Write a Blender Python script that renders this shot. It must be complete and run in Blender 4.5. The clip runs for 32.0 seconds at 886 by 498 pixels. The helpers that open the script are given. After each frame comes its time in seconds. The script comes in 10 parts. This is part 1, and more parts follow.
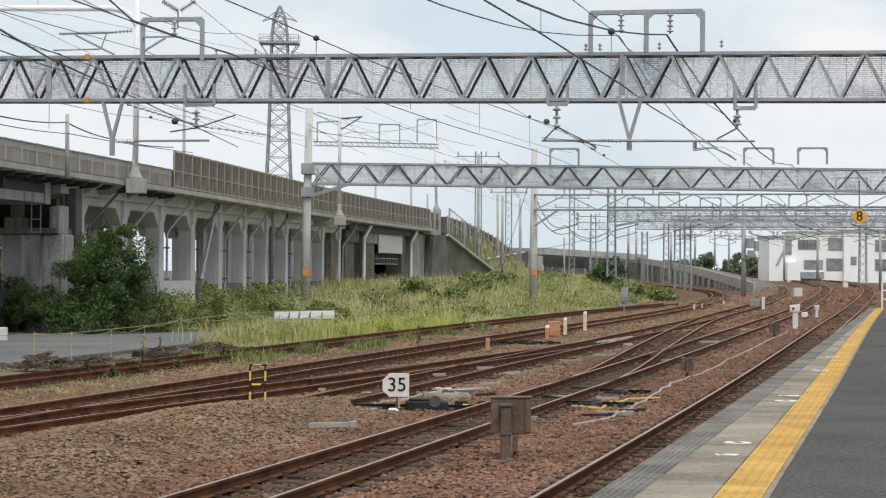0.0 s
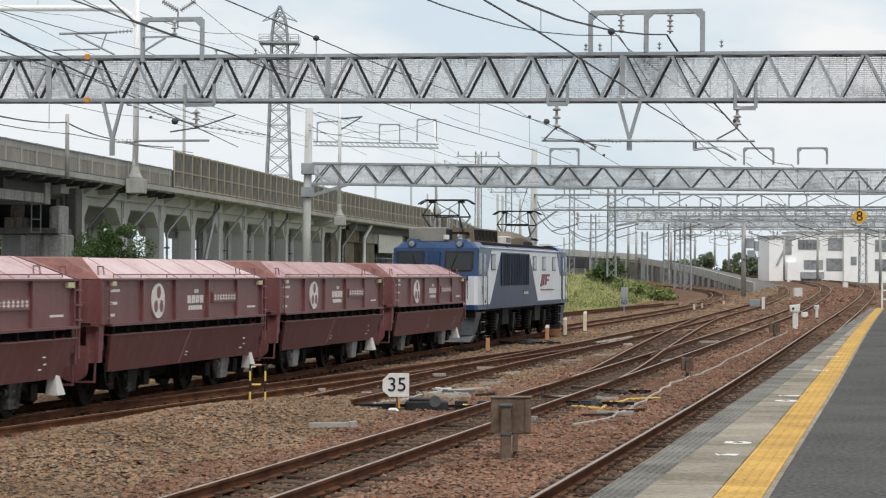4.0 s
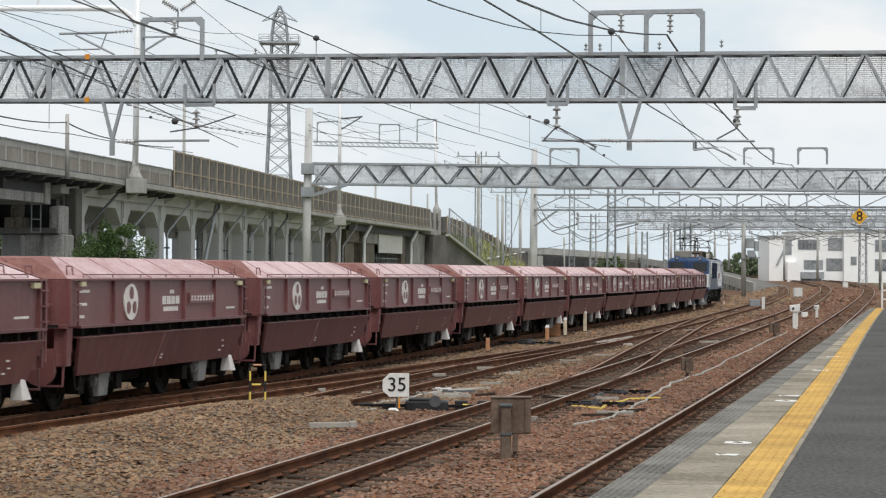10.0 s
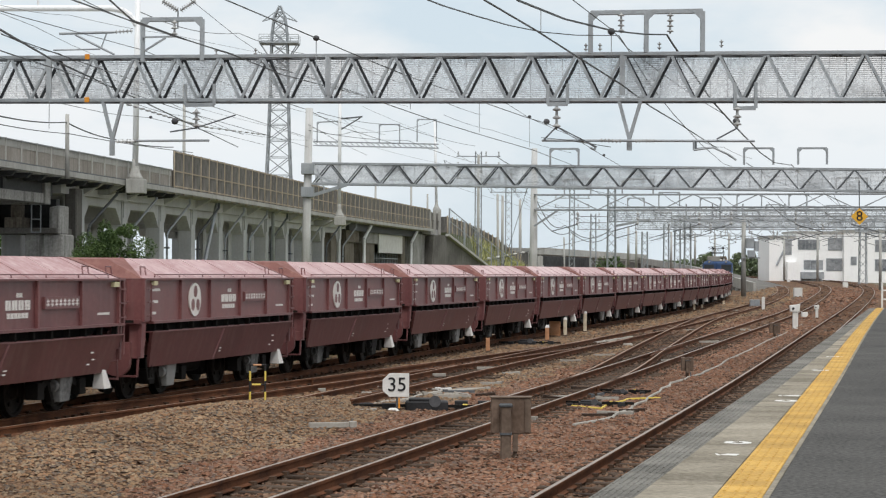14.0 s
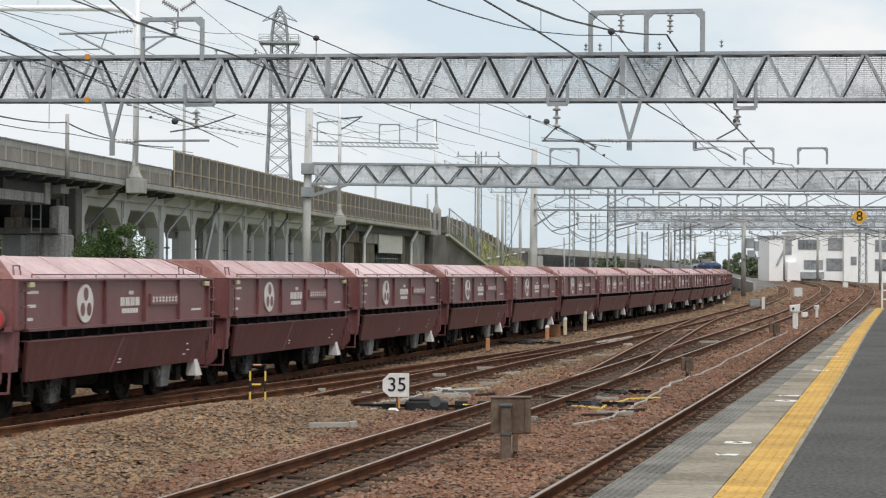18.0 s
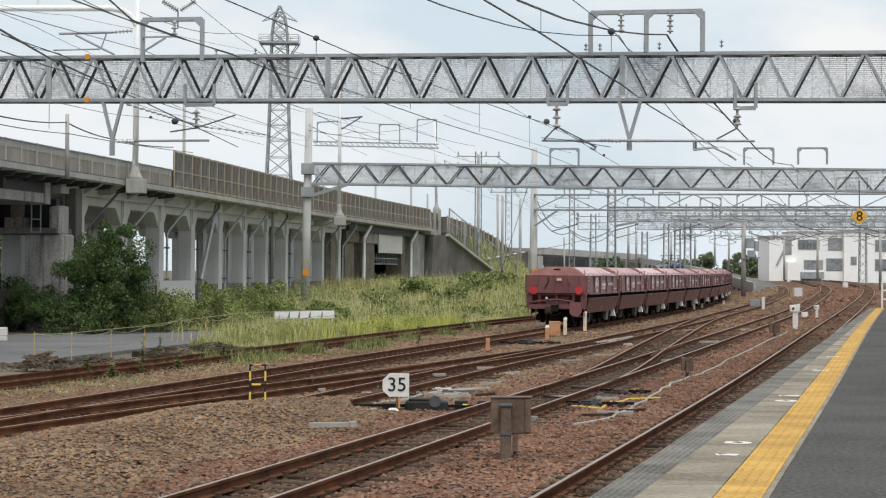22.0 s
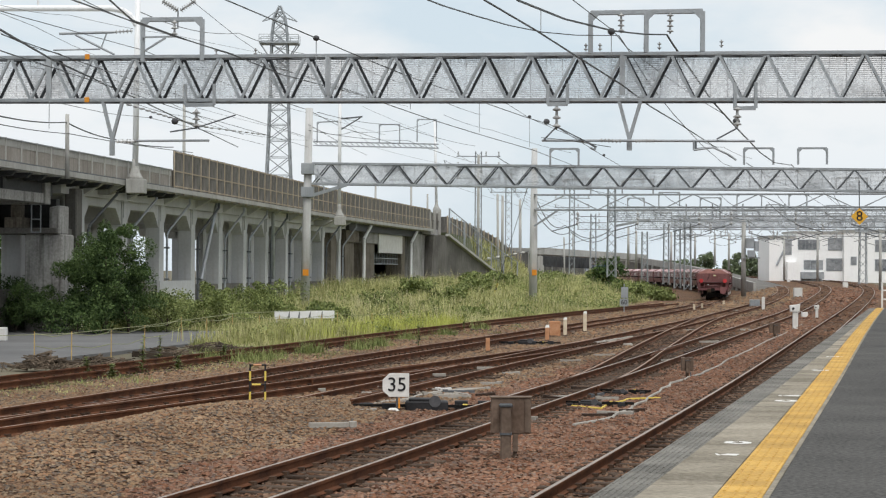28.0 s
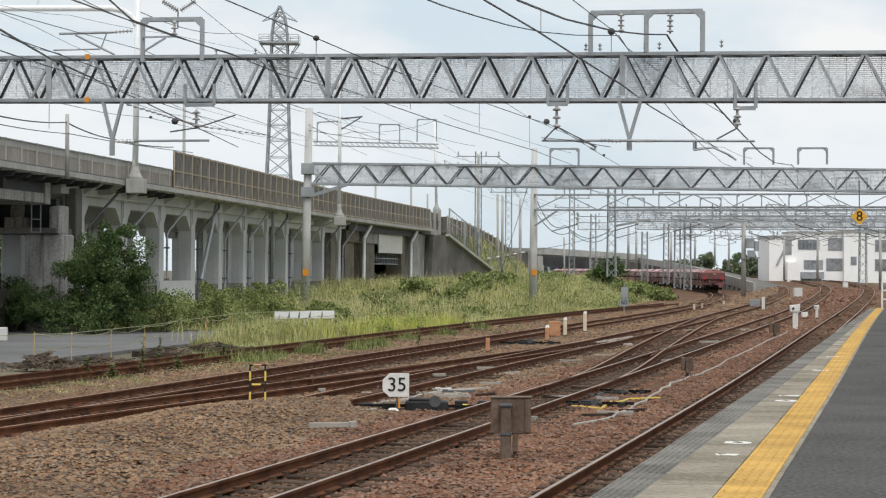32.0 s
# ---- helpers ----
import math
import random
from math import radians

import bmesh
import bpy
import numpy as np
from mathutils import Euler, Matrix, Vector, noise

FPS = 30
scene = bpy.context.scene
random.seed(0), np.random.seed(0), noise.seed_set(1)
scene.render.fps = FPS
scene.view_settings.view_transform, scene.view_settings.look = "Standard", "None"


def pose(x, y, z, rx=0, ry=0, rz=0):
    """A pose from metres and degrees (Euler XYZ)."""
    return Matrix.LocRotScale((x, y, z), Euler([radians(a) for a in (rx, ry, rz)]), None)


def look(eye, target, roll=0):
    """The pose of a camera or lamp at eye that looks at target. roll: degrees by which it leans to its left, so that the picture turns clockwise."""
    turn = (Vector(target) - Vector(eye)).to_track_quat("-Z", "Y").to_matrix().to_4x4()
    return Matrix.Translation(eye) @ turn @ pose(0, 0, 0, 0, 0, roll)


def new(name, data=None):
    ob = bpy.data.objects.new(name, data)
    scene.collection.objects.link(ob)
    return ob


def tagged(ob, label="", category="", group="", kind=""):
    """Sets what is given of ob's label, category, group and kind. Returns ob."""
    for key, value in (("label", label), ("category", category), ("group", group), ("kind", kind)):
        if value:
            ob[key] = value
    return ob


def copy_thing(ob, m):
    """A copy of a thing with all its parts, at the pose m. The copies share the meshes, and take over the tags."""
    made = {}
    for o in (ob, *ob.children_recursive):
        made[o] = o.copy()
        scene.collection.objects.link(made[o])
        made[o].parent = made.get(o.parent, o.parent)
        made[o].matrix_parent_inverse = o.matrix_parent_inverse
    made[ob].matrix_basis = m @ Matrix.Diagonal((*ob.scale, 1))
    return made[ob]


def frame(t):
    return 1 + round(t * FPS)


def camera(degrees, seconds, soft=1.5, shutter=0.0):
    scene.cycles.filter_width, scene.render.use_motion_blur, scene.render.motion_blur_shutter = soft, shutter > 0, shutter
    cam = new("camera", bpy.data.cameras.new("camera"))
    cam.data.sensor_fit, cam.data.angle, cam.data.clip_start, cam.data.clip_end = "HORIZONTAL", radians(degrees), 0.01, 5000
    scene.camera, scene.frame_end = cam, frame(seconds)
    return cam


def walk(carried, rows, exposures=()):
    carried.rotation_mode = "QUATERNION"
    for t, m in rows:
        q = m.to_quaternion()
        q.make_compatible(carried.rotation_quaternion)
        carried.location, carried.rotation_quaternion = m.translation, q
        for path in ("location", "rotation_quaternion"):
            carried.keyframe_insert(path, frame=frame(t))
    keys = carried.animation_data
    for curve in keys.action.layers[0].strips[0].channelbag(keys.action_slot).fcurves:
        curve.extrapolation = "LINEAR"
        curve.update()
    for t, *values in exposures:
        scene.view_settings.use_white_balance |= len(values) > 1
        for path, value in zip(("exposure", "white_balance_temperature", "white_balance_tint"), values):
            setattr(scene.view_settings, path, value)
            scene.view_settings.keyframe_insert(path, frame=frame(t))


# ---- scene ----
cam = camera(24.57, 32.0, soft=1.2, shutter=0.12)
STAND = pose(0, 0, 2.45, 90.63, 0, 0) @ pose(0, 0, 0, 0, 0, 0.34)

# ---------------------------------------------------------------- world and light
world = bpy.data.worlds.new("overcast_sky")
scene.world = world
world.use_nodes = True
wn, wl = world.node_tree.nodes, world.node_tree.links
wn.clear()
sky = wn.new("ShaderNodeTexSky")
sky.sky_type, sky.sun_disc = "NISHITA", False
sky.sun_elevation, sky.sun_rotation = radians(61), radians(164)
sky.air_density, sky.dust_density = 1.2, 2.0
coord = wn.new("ShaderNodeTexCoord")
stretch = wn.new("ShaderNodeMapping")
stretch.inputs["Scale"].default_value = (5.0, 5.0, 11.0)
stretch.inputs["Location"].default_value = (1.3, 0.2, 0.15)
cloud = wn.new("ShaderNodeTexNoise")
cloud.inputs["Scale"].default_value, cloud.inputs["Detail"].default_value, cloud.inputs["Roughness"].default_value = 1.0, 6.0, 0.55
cover = wn.new("ShaderNodeMapRange")
cover.inputs["From Min"].default_value, cover.inputs["From Max"].default_value = 0.36, 0.56
breaks = wn.new("ShaderNodeMapRange")
breaks.inputs["From Min"].default_value, breaks.inputs["From Max"].default_value = 0.36, 0.55
cover.inputs["To Min"].default_value, cover.inputs["To Max"].default_value = 0.85, 1.0
tone = wn.new("ShaderNodeMixRGB")
tone.inputs[1].default_value, tone.inputs[2].default_value = (7.1, 8.2, 9.05, 1), (9.15, 9.25, 9.3, 1)
mixed = wn.new("ShaderNodeMixRGB")
back = wn.new("ShaderNodeBackground")
back.inputs["Strength"].default_value = 0.1
outw = wn.new("ShaderNodeOutputWorld")
wl.new(coord.outputs["Generated"], stretch.inputs["Vector"])
wl.new(stretch.outputs[0], cloud.inputs["Vector"])
wl.new(cloud.outputs["Fac"], cover.inputs["Value"])
wl.new(cover.outputs[0], mixed.inputs[0])
wl.new(cloud.outputs["Fac"], breaks.inputs["Value"])
height = wn.new("ShaderNodeSeparateXYZ")
wl.new(coord.outputs["Generated"], height.inputs[0])
haze = wn.new("ShaderNodeMapRange")
haze.inputs["From Min"].default_value, haze.inputs["From Max"].default_value, haze.inputs["To Min"].default_value = 0.01, 0.1, 0.3
wl.new(height.outputs["Z"], haze.inputs["Value"])
share = wn.new("ShaderNodeMath")
share.operation = "MULTIPLY"
wl.new(breaks.outputs[0], share.inputs[0])
wl.new(haze.outputs[0], share.inputs[1])
wl.new(share.outputs[0], tone.inputs[0])
wl.new(sky.outputs[0], mixed.inputs[1])
wl.new(tone.outputs[0], mixed.inputs[2])
wl.new(mixed.outputs[0], back.inputs[0])
wl.new(back.outputs[0], outw.inputs[0])

sun = new("sun", bpy.data.lights.new("sun", "SUN"))
sun.data.energy, sun.data.angle, sun.data.color = 2.2, radians(30), (1.0, 0.97, 0.935)
sun.matrix_world = look((14, -18, 90), (0, 30, 0))

walk(cam, [(0.0, STAND), (32.0, STAND)], exposures=[(0.0, 0.0), (32.0, 0.0)])


# ---------------------------------------------------------------- materials
def surface(name, low, high, rough=0.75, metal=0.0, grain=25.0, patch=1.2, bump=0.15, per_object=0.0, per_island=0.0, streaks=0.0, dirt=None, contrast=0.5, height=0.01, spread=False, gloss=None):
    """A weathered surface: two colours mixed by coarse patches and fine grain, with bump, vertical streaks and dirt."""
    m = bpy.data.materials.new(name)
    m.use_nodes = True
    n, l = m.node_tree.nodes, m.node_tree.links
    b = n["Principled BSDF"]
    place = n.new("ShaderNodeNewGeometry").outputs["Position"] if spread else n.new("ShaderNodeTexCoord").outputs["Object"]
    coarse, fine = n.new("ShaderNodeTexNoise"), n.new("ShaderNodeTexNoise")
    coarse.inputs["Scale"].default_value, coarse.inputs["Detail"].default_value = patch, 5
    fine.inputs["Scale"].default_value, fine.inputs["Detail"].default_value = grain, 3
    l.new(place, coarse.inputs["Vector"])
    l.new(place, fine.inputs["Vector"])
    add = n.new("ShaderNodeMath")
    add.operation = "MULTIPLY_ADD"
    l.new(fine.outputs["Fac"], add.inputs[0])
    add.inputs[1].default_value = contrast
    l.new(coarse.outputs["Fac"], add.inputs[2])
    rng = n.new("ShaderNodeMapRange")
    rng.inputs["From Min"].default_value, rng.inputs["From Max"].default_value = 0.3 + 0.35 * contrast, 0.7 + 0.65 * contrast
    l.new(add.outputs[0], rng.inputs["Value"])
    fac = rng.outputs[0]
    if per_object or per_island:
        if per_object:
            src = n.new("ShaderNodeObjectInfo").outputs["Random"]
        else:
            src = n.new("ShaderNodeNewGeometry").outputs["Random Per Island"]
        shift = n.new("ShaderNodeMath")
        shift.operation = "MULTIPLY_ADD"
        l.new(src, shift.inputs[0])
        shift.inputs[1].default_value = per_object or per_island
        half = n.new("ShaderNodeMath")
        half.operation = "SUBTRACT"
        l.new(fac, half.inputs[0])
        half.inputs[1].default_value = 0.5 * (per_object or per_island)
        l.new(half.outputs[0], shift.inputs[2])
        shift.use_clamp = True
        fac = shift.outputs[0]
    mix = n.new("ShaderNodeMixRGB")
    mix.inputs[1].default_value, mix.inputs[2].default_value = (*low, 1), (*high, 1)
    l.new(fac, mix.inputs[0])
    colour = mix.outputs[0]
    if streaks:
        mp = n.new("ShaderNodeMapping")
        mp.inputs["Scale"].default_value = (4.0, 4.0, 0.25)
        run = n.new("ShaderNodeTexNoise")
        run.inputs["Scale"].default_value, run.inputs["Detail"].default_value = 1.6, 4
        l.new(place, mp.inputs[0])
        l.new(mp.outputs[0], run.inputs["Vector"])
        rr = n.new("ShaderNodeMapRange")
        rr.inputs["From Min"].default_value, rr.inputs["From Max"].default_value, rr.inputs["To Max"].default_value = 0.5, 0.75, streaks
        l.new(run.outputs["Fac"], rr.inputs["Value"])
        mx = n.new("ShaderNodeMixRGB")
        l.new(rr.outputs[0], mx.inputs[0])
        l.new(colour, mx.inputs[1])
        mx.inputs[2].default_value = (*(dirt or (0.06, 0.05, 0.04)), 1)
        colour = mx.outputs[0]
    l.new(colour, b.inputs["Base Color"])
    b.inputs["Metallic"].default_value = metal
    b.inputs["Specular IOR Level"].default_value = gloss if gloss is not None else (0.5 if rough < 0.6 else 0.15)
    rv = n.new("ShaderNodeMapRange")
    rv.inputs["To Min"].default_value, rv.inputs["To Max"].default_value = max(0.05, rough - 0.1), min(1.0, rough + 0.1)
    l.new(coarse.outputs["Fac"], rv.inputs["Value"])
    l.new(rv.outputs[0], b.inputs["Roughness"])
    if bump:
        bp = n.new("ShaderNodeBump")
        bp.inputs["Strength"].default_value, bp.inputs["Distance"].default_value = bump, height
        l.new(fine.outputs["Fac"], bp.inputs["Height"])
        l.new(bp.outputs[0], b.inputs["Normal"])
    return m


def stone_mix(name, colours):
    """Crushed stone: every stone takes one of a few colours, with a little grain and wear."""
    m = surface(name, (0.5, 0.5, 0.5), (1, 1, 1), 0.9, grain=45, patch=0.3, bump=0.3, spread=True)
    n, l = m.node_tree.nodes, m.node_tree.links
    b = n["Principled BSDF"]
    shade = b.inputs["Base Color"].links[0].from_socket
    ramp = n.new("ShaderNodeValToRGB")
    ramp.color_ramp.interpolation = "LINEAR"
    e = ramp.color_ramp.elements
    while len(e) < len(colours):
        e.new(0.5)
    for i, c in enumerate(colours):
        e[i].position, e[i].color = i / (len(colours) - 1), (*c, 1)
    l.new(n.new("ShaderNodeNewGeometry").outputs["Random Per Island"], ramp.inputs[0])
    mul = n.new("ShaderNodeMixRGB")
    mul.blend_type = "MULTIPLY"
    mul.inputs[0].default_value = 1.0
    l.new(ramp.outputs[0], mul.inputs[1])
    l.new(shade, mul.inputs[2])
    l.new(mul.outputs[0], b.inputs["Base Color"])
    return m


M = {}
M["ballast"] = surface("ballast_bed", (0.025, 0.016, 0.011), (0.24, 0.14, 0.085), 0.95, grain=16, patch=0.25, bump=1.0, contrast=1.6, height=0.05)
M["stone"] = stone_mix("rust_ballast_stone", [(0.048, 0.026, 0.018), (0.177, 0.082, 0.048), (0.297, 0.146, 0.086), (0.156, 0.114, 0.095), (0.373, 0.229, 0.154), (0.233, 0.108, 0.065), (0.279, 0.211, 0.165)])
M["stone_grey"] = stone_mix("grey_brown_ballast_stone", [(0.057, 0.041, 0.029), (0.265, 0.147, 0.080), (0.352, 0.231, 0.135), (0.165, 0.126, 0.098), (0.390, 0.282, 0.180), (0.237, 0.125, 0.071), (0.138, 0.122, 0.106), (0.319, 0.230, 0.150), (0.334, 0.181, 0.099)])
# Oily stones, darkened as well for the shadow of rails and train.
M["stone_dark"] = stone_mix("oily_shaded_rust_stone", [(0.03, 0.02, 0.015), (0.12, 0.06, 0.035), (0.2, 0.11, 0.065), (0.1, 0.075, 0.06), (0.28, 0.18, 0.12), (0.15, 0.075, 0.042), (0.18, 0.14, 0.11)])
M["soil"] = surface("soil", (0.09, 0.08, 0.055), (0.2, 0.18, 0.13), 0.95, grain=8, patch=0.2, bump=0.6, height=0.03)
M["rail_side"] = surface("rusty_rail_side", (0.042, 0.018, 0.01), (0.16, 0.066, 0.032), 0.85, grain=30, patch=2)
M["rail_head"] = surface("worn_rail_head", (0.22, 0.165, 0.125), (0.38, 0.315, 0.265), 0.42, 0.5, grain=30, patch=1, bump=0.02)
M["rail_dull"] = surface("dull_rail_head", (0.18, 0.1, 0.06), (0.36, 0.24, 0.17), 0.55, 0.3, grain=30, patch=1, bump=0.05)
M["sleeper"] = surface("sleeper_timber", (0.022, 0.014, 0.01), (0.1, 0.07, 0.05), 0.9, grain=20, patch=2, per_object=0.6)
M["fastener"] = surface("rusty_fastener", (0.04, 0.025, 0.018), (0.12, 0.075, 0.05), 0.85)
M["concrete"] = surface("grey_concrete", (0.3, 0.3, 0.28), (0.46, 0.455, 0.43), 0.85, grain=12, patch=0.5, bump=0.1, streaks=0.45, dirt=(0.15, 0.14, 0.12))
# Weathered and streaked; its base is also darkened for shadow under the viaduct.
M["concrete_dark"] = surface("weathered_shaded_concrete", (0.08, 0.076, 0.07), (0.22, 0.21, 0.195), 0.9, grain=9, patch=0.35, bump=0.15, streaks=0.6, dirt=(0.07, 0.064, 0.055))
M["pier"] = surface("painted_pier_concrete", (0.45, 0.455, 0.46), (0.61, 0.615, 0.62), 0.8, grain=8, patch=0.4, bump=0.05, streaks=0.35, dirt=(0.36, 0.34, 0.31))
M["paver"] = surface("platform_paver", (0.13, 0.113, 0.083), (0.36, 0.322, 0.258), 0.85, grain=22, patch=1.3, bump=0.12, per_object=0.55, spread=True, contrast=0.8)
M["edge_block"] = surface("ribbed_edge_block", (0.08, 0.076, 0.068), (0.25, 0.24, 0.215), 0.9, grain=30, patch=1.4, bump=0.3, per_object=0.25, spread=True, contrast=0.7)
M["tactile"] = surface("yellow_tactile_tile", (0.34, 0.2, 0.05), (0.64, 0.4, 0.11), 0.75, grain=26, patch=1.6, bump=0.1, per_object=0.3, spread=True, contrast=0.8)
M["asphalt"] = surface("platform_asphalt", (0.025, 0.024, 0.023), (0.125, 0.121, 0.114), 0.9, grain=24, patch=0.6, bump=0.4, contrast=1.8, height=0.012, spread=True)
M["road"] = surface("grey_asphalt_road", (0.12, 0.12, 0.12), (0.2, 0.2, 0.2), 0.9, grain=30, patch=0.3, bump=0.2)
M["mast"] = surface("pale_spun_concrete", (0.42, 0.42, 0.41), (0.56, 0.56, 0.55), 0.85, grain=14, patch=0.7, bump=0.08, streaks=0.35, dirt=(0.28, 0.26, 0.23))
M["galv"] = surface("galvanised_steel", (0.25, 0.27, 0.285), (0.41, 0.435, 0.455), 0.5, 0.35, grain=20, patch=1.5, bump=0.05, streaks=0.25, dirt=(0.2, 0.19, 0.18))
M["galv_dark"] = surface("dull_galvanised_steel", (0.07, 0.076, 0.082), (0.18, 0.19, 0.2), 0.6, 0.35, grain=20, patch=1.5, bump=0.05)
M["wire"] = surface("dark_copper_wire", (0.06, 0.065, 0.065), (0.13, 0.135, 0.135), 0.6, 0.5, bump=0)
M["white"] = surface("off_white_paint", (0.62, 0.61, 0.58), (0.78, 0.77, 0.75), 0.6, grain=20, patch=2, bump=0.05, streaks=0.2, dirt=(0.4, 0.37, 0.33))
M["black"] = surface("black_paint", (0.015, 0.015, 0.016), (0.04, 0.04, 0.042), 0.6, grain=30, patch=2)

glass = bpy.data.materials.new("dark_window_glass")
glass.use_nodes = True
gb = glass.node_tree.nodes["Principled BSDF"]
gb.inputs["Base Color"].default_value, gb.inputs["Roughness"].default_value = (0.012, 0.015, 0.018, 1), 0.06
M["glass"] = glass


# ---------------------------------------------------------------- mesh helpers
class Shape:
    """Collects boxes, bars, tubes and sweeps of one part."""

    def __init__(self):
        self.v, self.f, self.k = [], [], []

    def face_set(self, verts, faces, slot=0):
        n = len(self.v)
        self.v.extend(tuple(p) for p in verts)
        self.f.extend(tuple(n + i for i in q) for q in faces)
        self.k.extend([slot] * len(faces))
        return self

    def hexa(self, p, slot=0):
        """Eight corners: four below, four above, both counter-clockwise seen from above."""
        return self.face_set(p, [(3, 2, 1, 0), (4, 5, 6, 7), (0, 1, 5, 4), (1, 2, 6, 5), (2, 3, 7, 6), (3, 0, 4, 7)], slot)

    def box(self, x0, x1, y0, y1, z0, z1, slot=0):
        return self.hexa([(x0, y0, z0), (x1, y0, z0), (x1, y1, z0), (x0, y1, z0), (x0, y0, z1), (x1, y0, z1), (x1, y1, z1), (x0, y1, z1)], slot)

    def bar(self, a, b, w, h=None, slot=0, up=(0, 0, 1)):
        """A square bar from a to b, w wide and h deep."""
        a, b, h = Vector(a), Vector(b), h or w
        d = (b - a).normalized()
        side = d.cross(Vector(up))
        if side.length < 1e-3:
            side = d.cross(Vector((0, 1, 0)))
        side.normalize()
        top = side.cross(d)
        s, t = side * w / 2, top * h / 2
        return self.hexa([a - s - t, a + s - t, b + s - t, b - s - t, a - s + t, a + s + t, b + s + t, b - s + t], slot)

    def tube(self, a, b, r, r2=None, n=8, slot=0):
        a, b = Vector(a), Vector(b)
        r2 = r if r2 is None else r2
        d = (b - a).normalized()
        s = d.orthogonal().normalized()
        t = d.cross(s)
        ring = [s * math.cos(2 * math.pi * i / n) + t * math.sin(2 * math.pi * i / n) for i in range(n)]
        vs = [a + q * r for q in ring] + [b + q * r2 for q in ring]
        fs = [(i, (i + 1) % n, n + (i + 1) % n, n + i) for i in range(n)]
        fs += [tuple(range(n - 1, -1, -1)), tuple(range(n, 2 * n))]
        return self.face_set(vs, fs, slot)

    def chain(self, pts, r, n=6, slot=0):
        for a, b in zip(pts, pts[1:]):
            self.tube(a, b, r, n=n, slot=slot)
        return self

    def sweep(self, rings, closed=True, caps=True, slots=None):
        """Joins rings of points, each of the same length."""
        m = len(rings[0])
        vs = [p for r in rings for p in r]
        fs, ks = [], []
        for i in range(len(rings) - 1):
            for j in range(m if closed else m - 1):
                q = (j + 1) % m
                fs.append((i * m + j, i * m + q, (i + 1) * m + q, (i + 1) * m + j))
                ks.append(slots[j] if slots else 0)
        if caps and closed:
            fs += [tuple(range(m - 1, -1, -1)), tuple((len(rings) - 1) * m + j for j in range(m))]
            ks += [0, 0]
        n = len(self.v)
        self.v.extend(tuple(p) for p in vs)
        self.f.extend(tuple(n + i for i in q) for q in fs)
        self.k.extend(ks)
        return self

    def lathe(self, a, b, profile, n=16, slot=0):
        """Turns (distance along, radius) pairs round the line from a to b."""
        a, b = Vector(a), Vector(b)
        d = (b - a).normalized()
        s = d.orthogonal().normalized()
        t = d.cross(s)
        rings = [[a + d * u + (s * math.cos(2 * math.pi * i / n) + t * math.sin(2 * math.pi * i / n)) * r for i in range(n)] for u, r in profile]
        return self.sweep(rings)

    def mesh(self, name, bevel=0.0, smooth=False):
        me = bpy.data.meshes.new(name)
        me.from_pydata(self.v, [], self.f)
        if self.k and max(self.k):
            me.polygons.foreach_set("material_index", self.k)
        bm = bmesh.new()
        bm.from_mesh(me)
        if len(self.f) < 4000:
            bmesh.ops.recalc_face_normals(bm, faces=bm.faces)
        if bevel:
            bmesh.ops.bevel(bm, geom=bm.edges[:], offset=bevel, segments=1, affect="EDGES", clamp_overlap=True)
        bm.to_mesh(me)
        bm.free()
        if smooth:
            me.polygons.foreach_set("use_smooth", [True] * len(me.polygons))
        me.update()
        return me


def part(name, shape, material, parent=None, label="", bevel=0.0, smooth=False, at=None):
    """Links a shape (or a ready mesh) as ONE mesh object under a thing or under a part."""
    me = shape if isinstance(shape, bpy.types.Mesh) else shape.mesh(name, bevel, smooth)
    if not me.materials:
        for m in material if isinstance(material, (list, tuple)) else [material]:
            me.materials.append(m)
    ob = new(name, me)
    if parent:
        ob.parent = parent
    if at is not None:
        ob.matrix_basis = at
    return tagged(ob, label)


def thing(name, label, category, m=None, group="", kind=""):
    ob = new(name)
    ob.empty_display_size = 0.3
    if m is not None:
        ob.matrix_basis = m
    return tagged(ob, label, category, group, kind)


def solid(name, shape, material, label, category="", group="", kind="", bevel=0.0, smooth=False, m=None):
    """A thing of one mesh."""
    ob = part(name, shape, material, None, label, bevel, smooth, m)
    return tagged(ob, label, category, group, kind)


def cloud_mesh(name, verts, faces, material, smooth=False):
    """A large mesh of triangles or quads from arrays."""
    me = bpy.data.meshes.new(name)
    verts, faces = np.asarray(verts, np.float32), np.asarray(faces, np.int32)
    k = faces.shape[1]
    me.vertices.add(len(verts))
    me.vertices.foreach_set("co", verts.ravel())
    me.loops.add(faces.size)
    me.loops.foreach_set("vertex_index", faces.ravel())
    me.polygons.add(len(faces))
    me.polygons.foreach_set("loop_start", np.arange(len(faces), dtype=np.int32) * k)
    if smooth:
        me.polygons.foreach_set("use_smooth", np.ones(len(faces), bool))
    me.update(calc_edges=True)
    me.validate()
    me.materials.append(material)
    return me


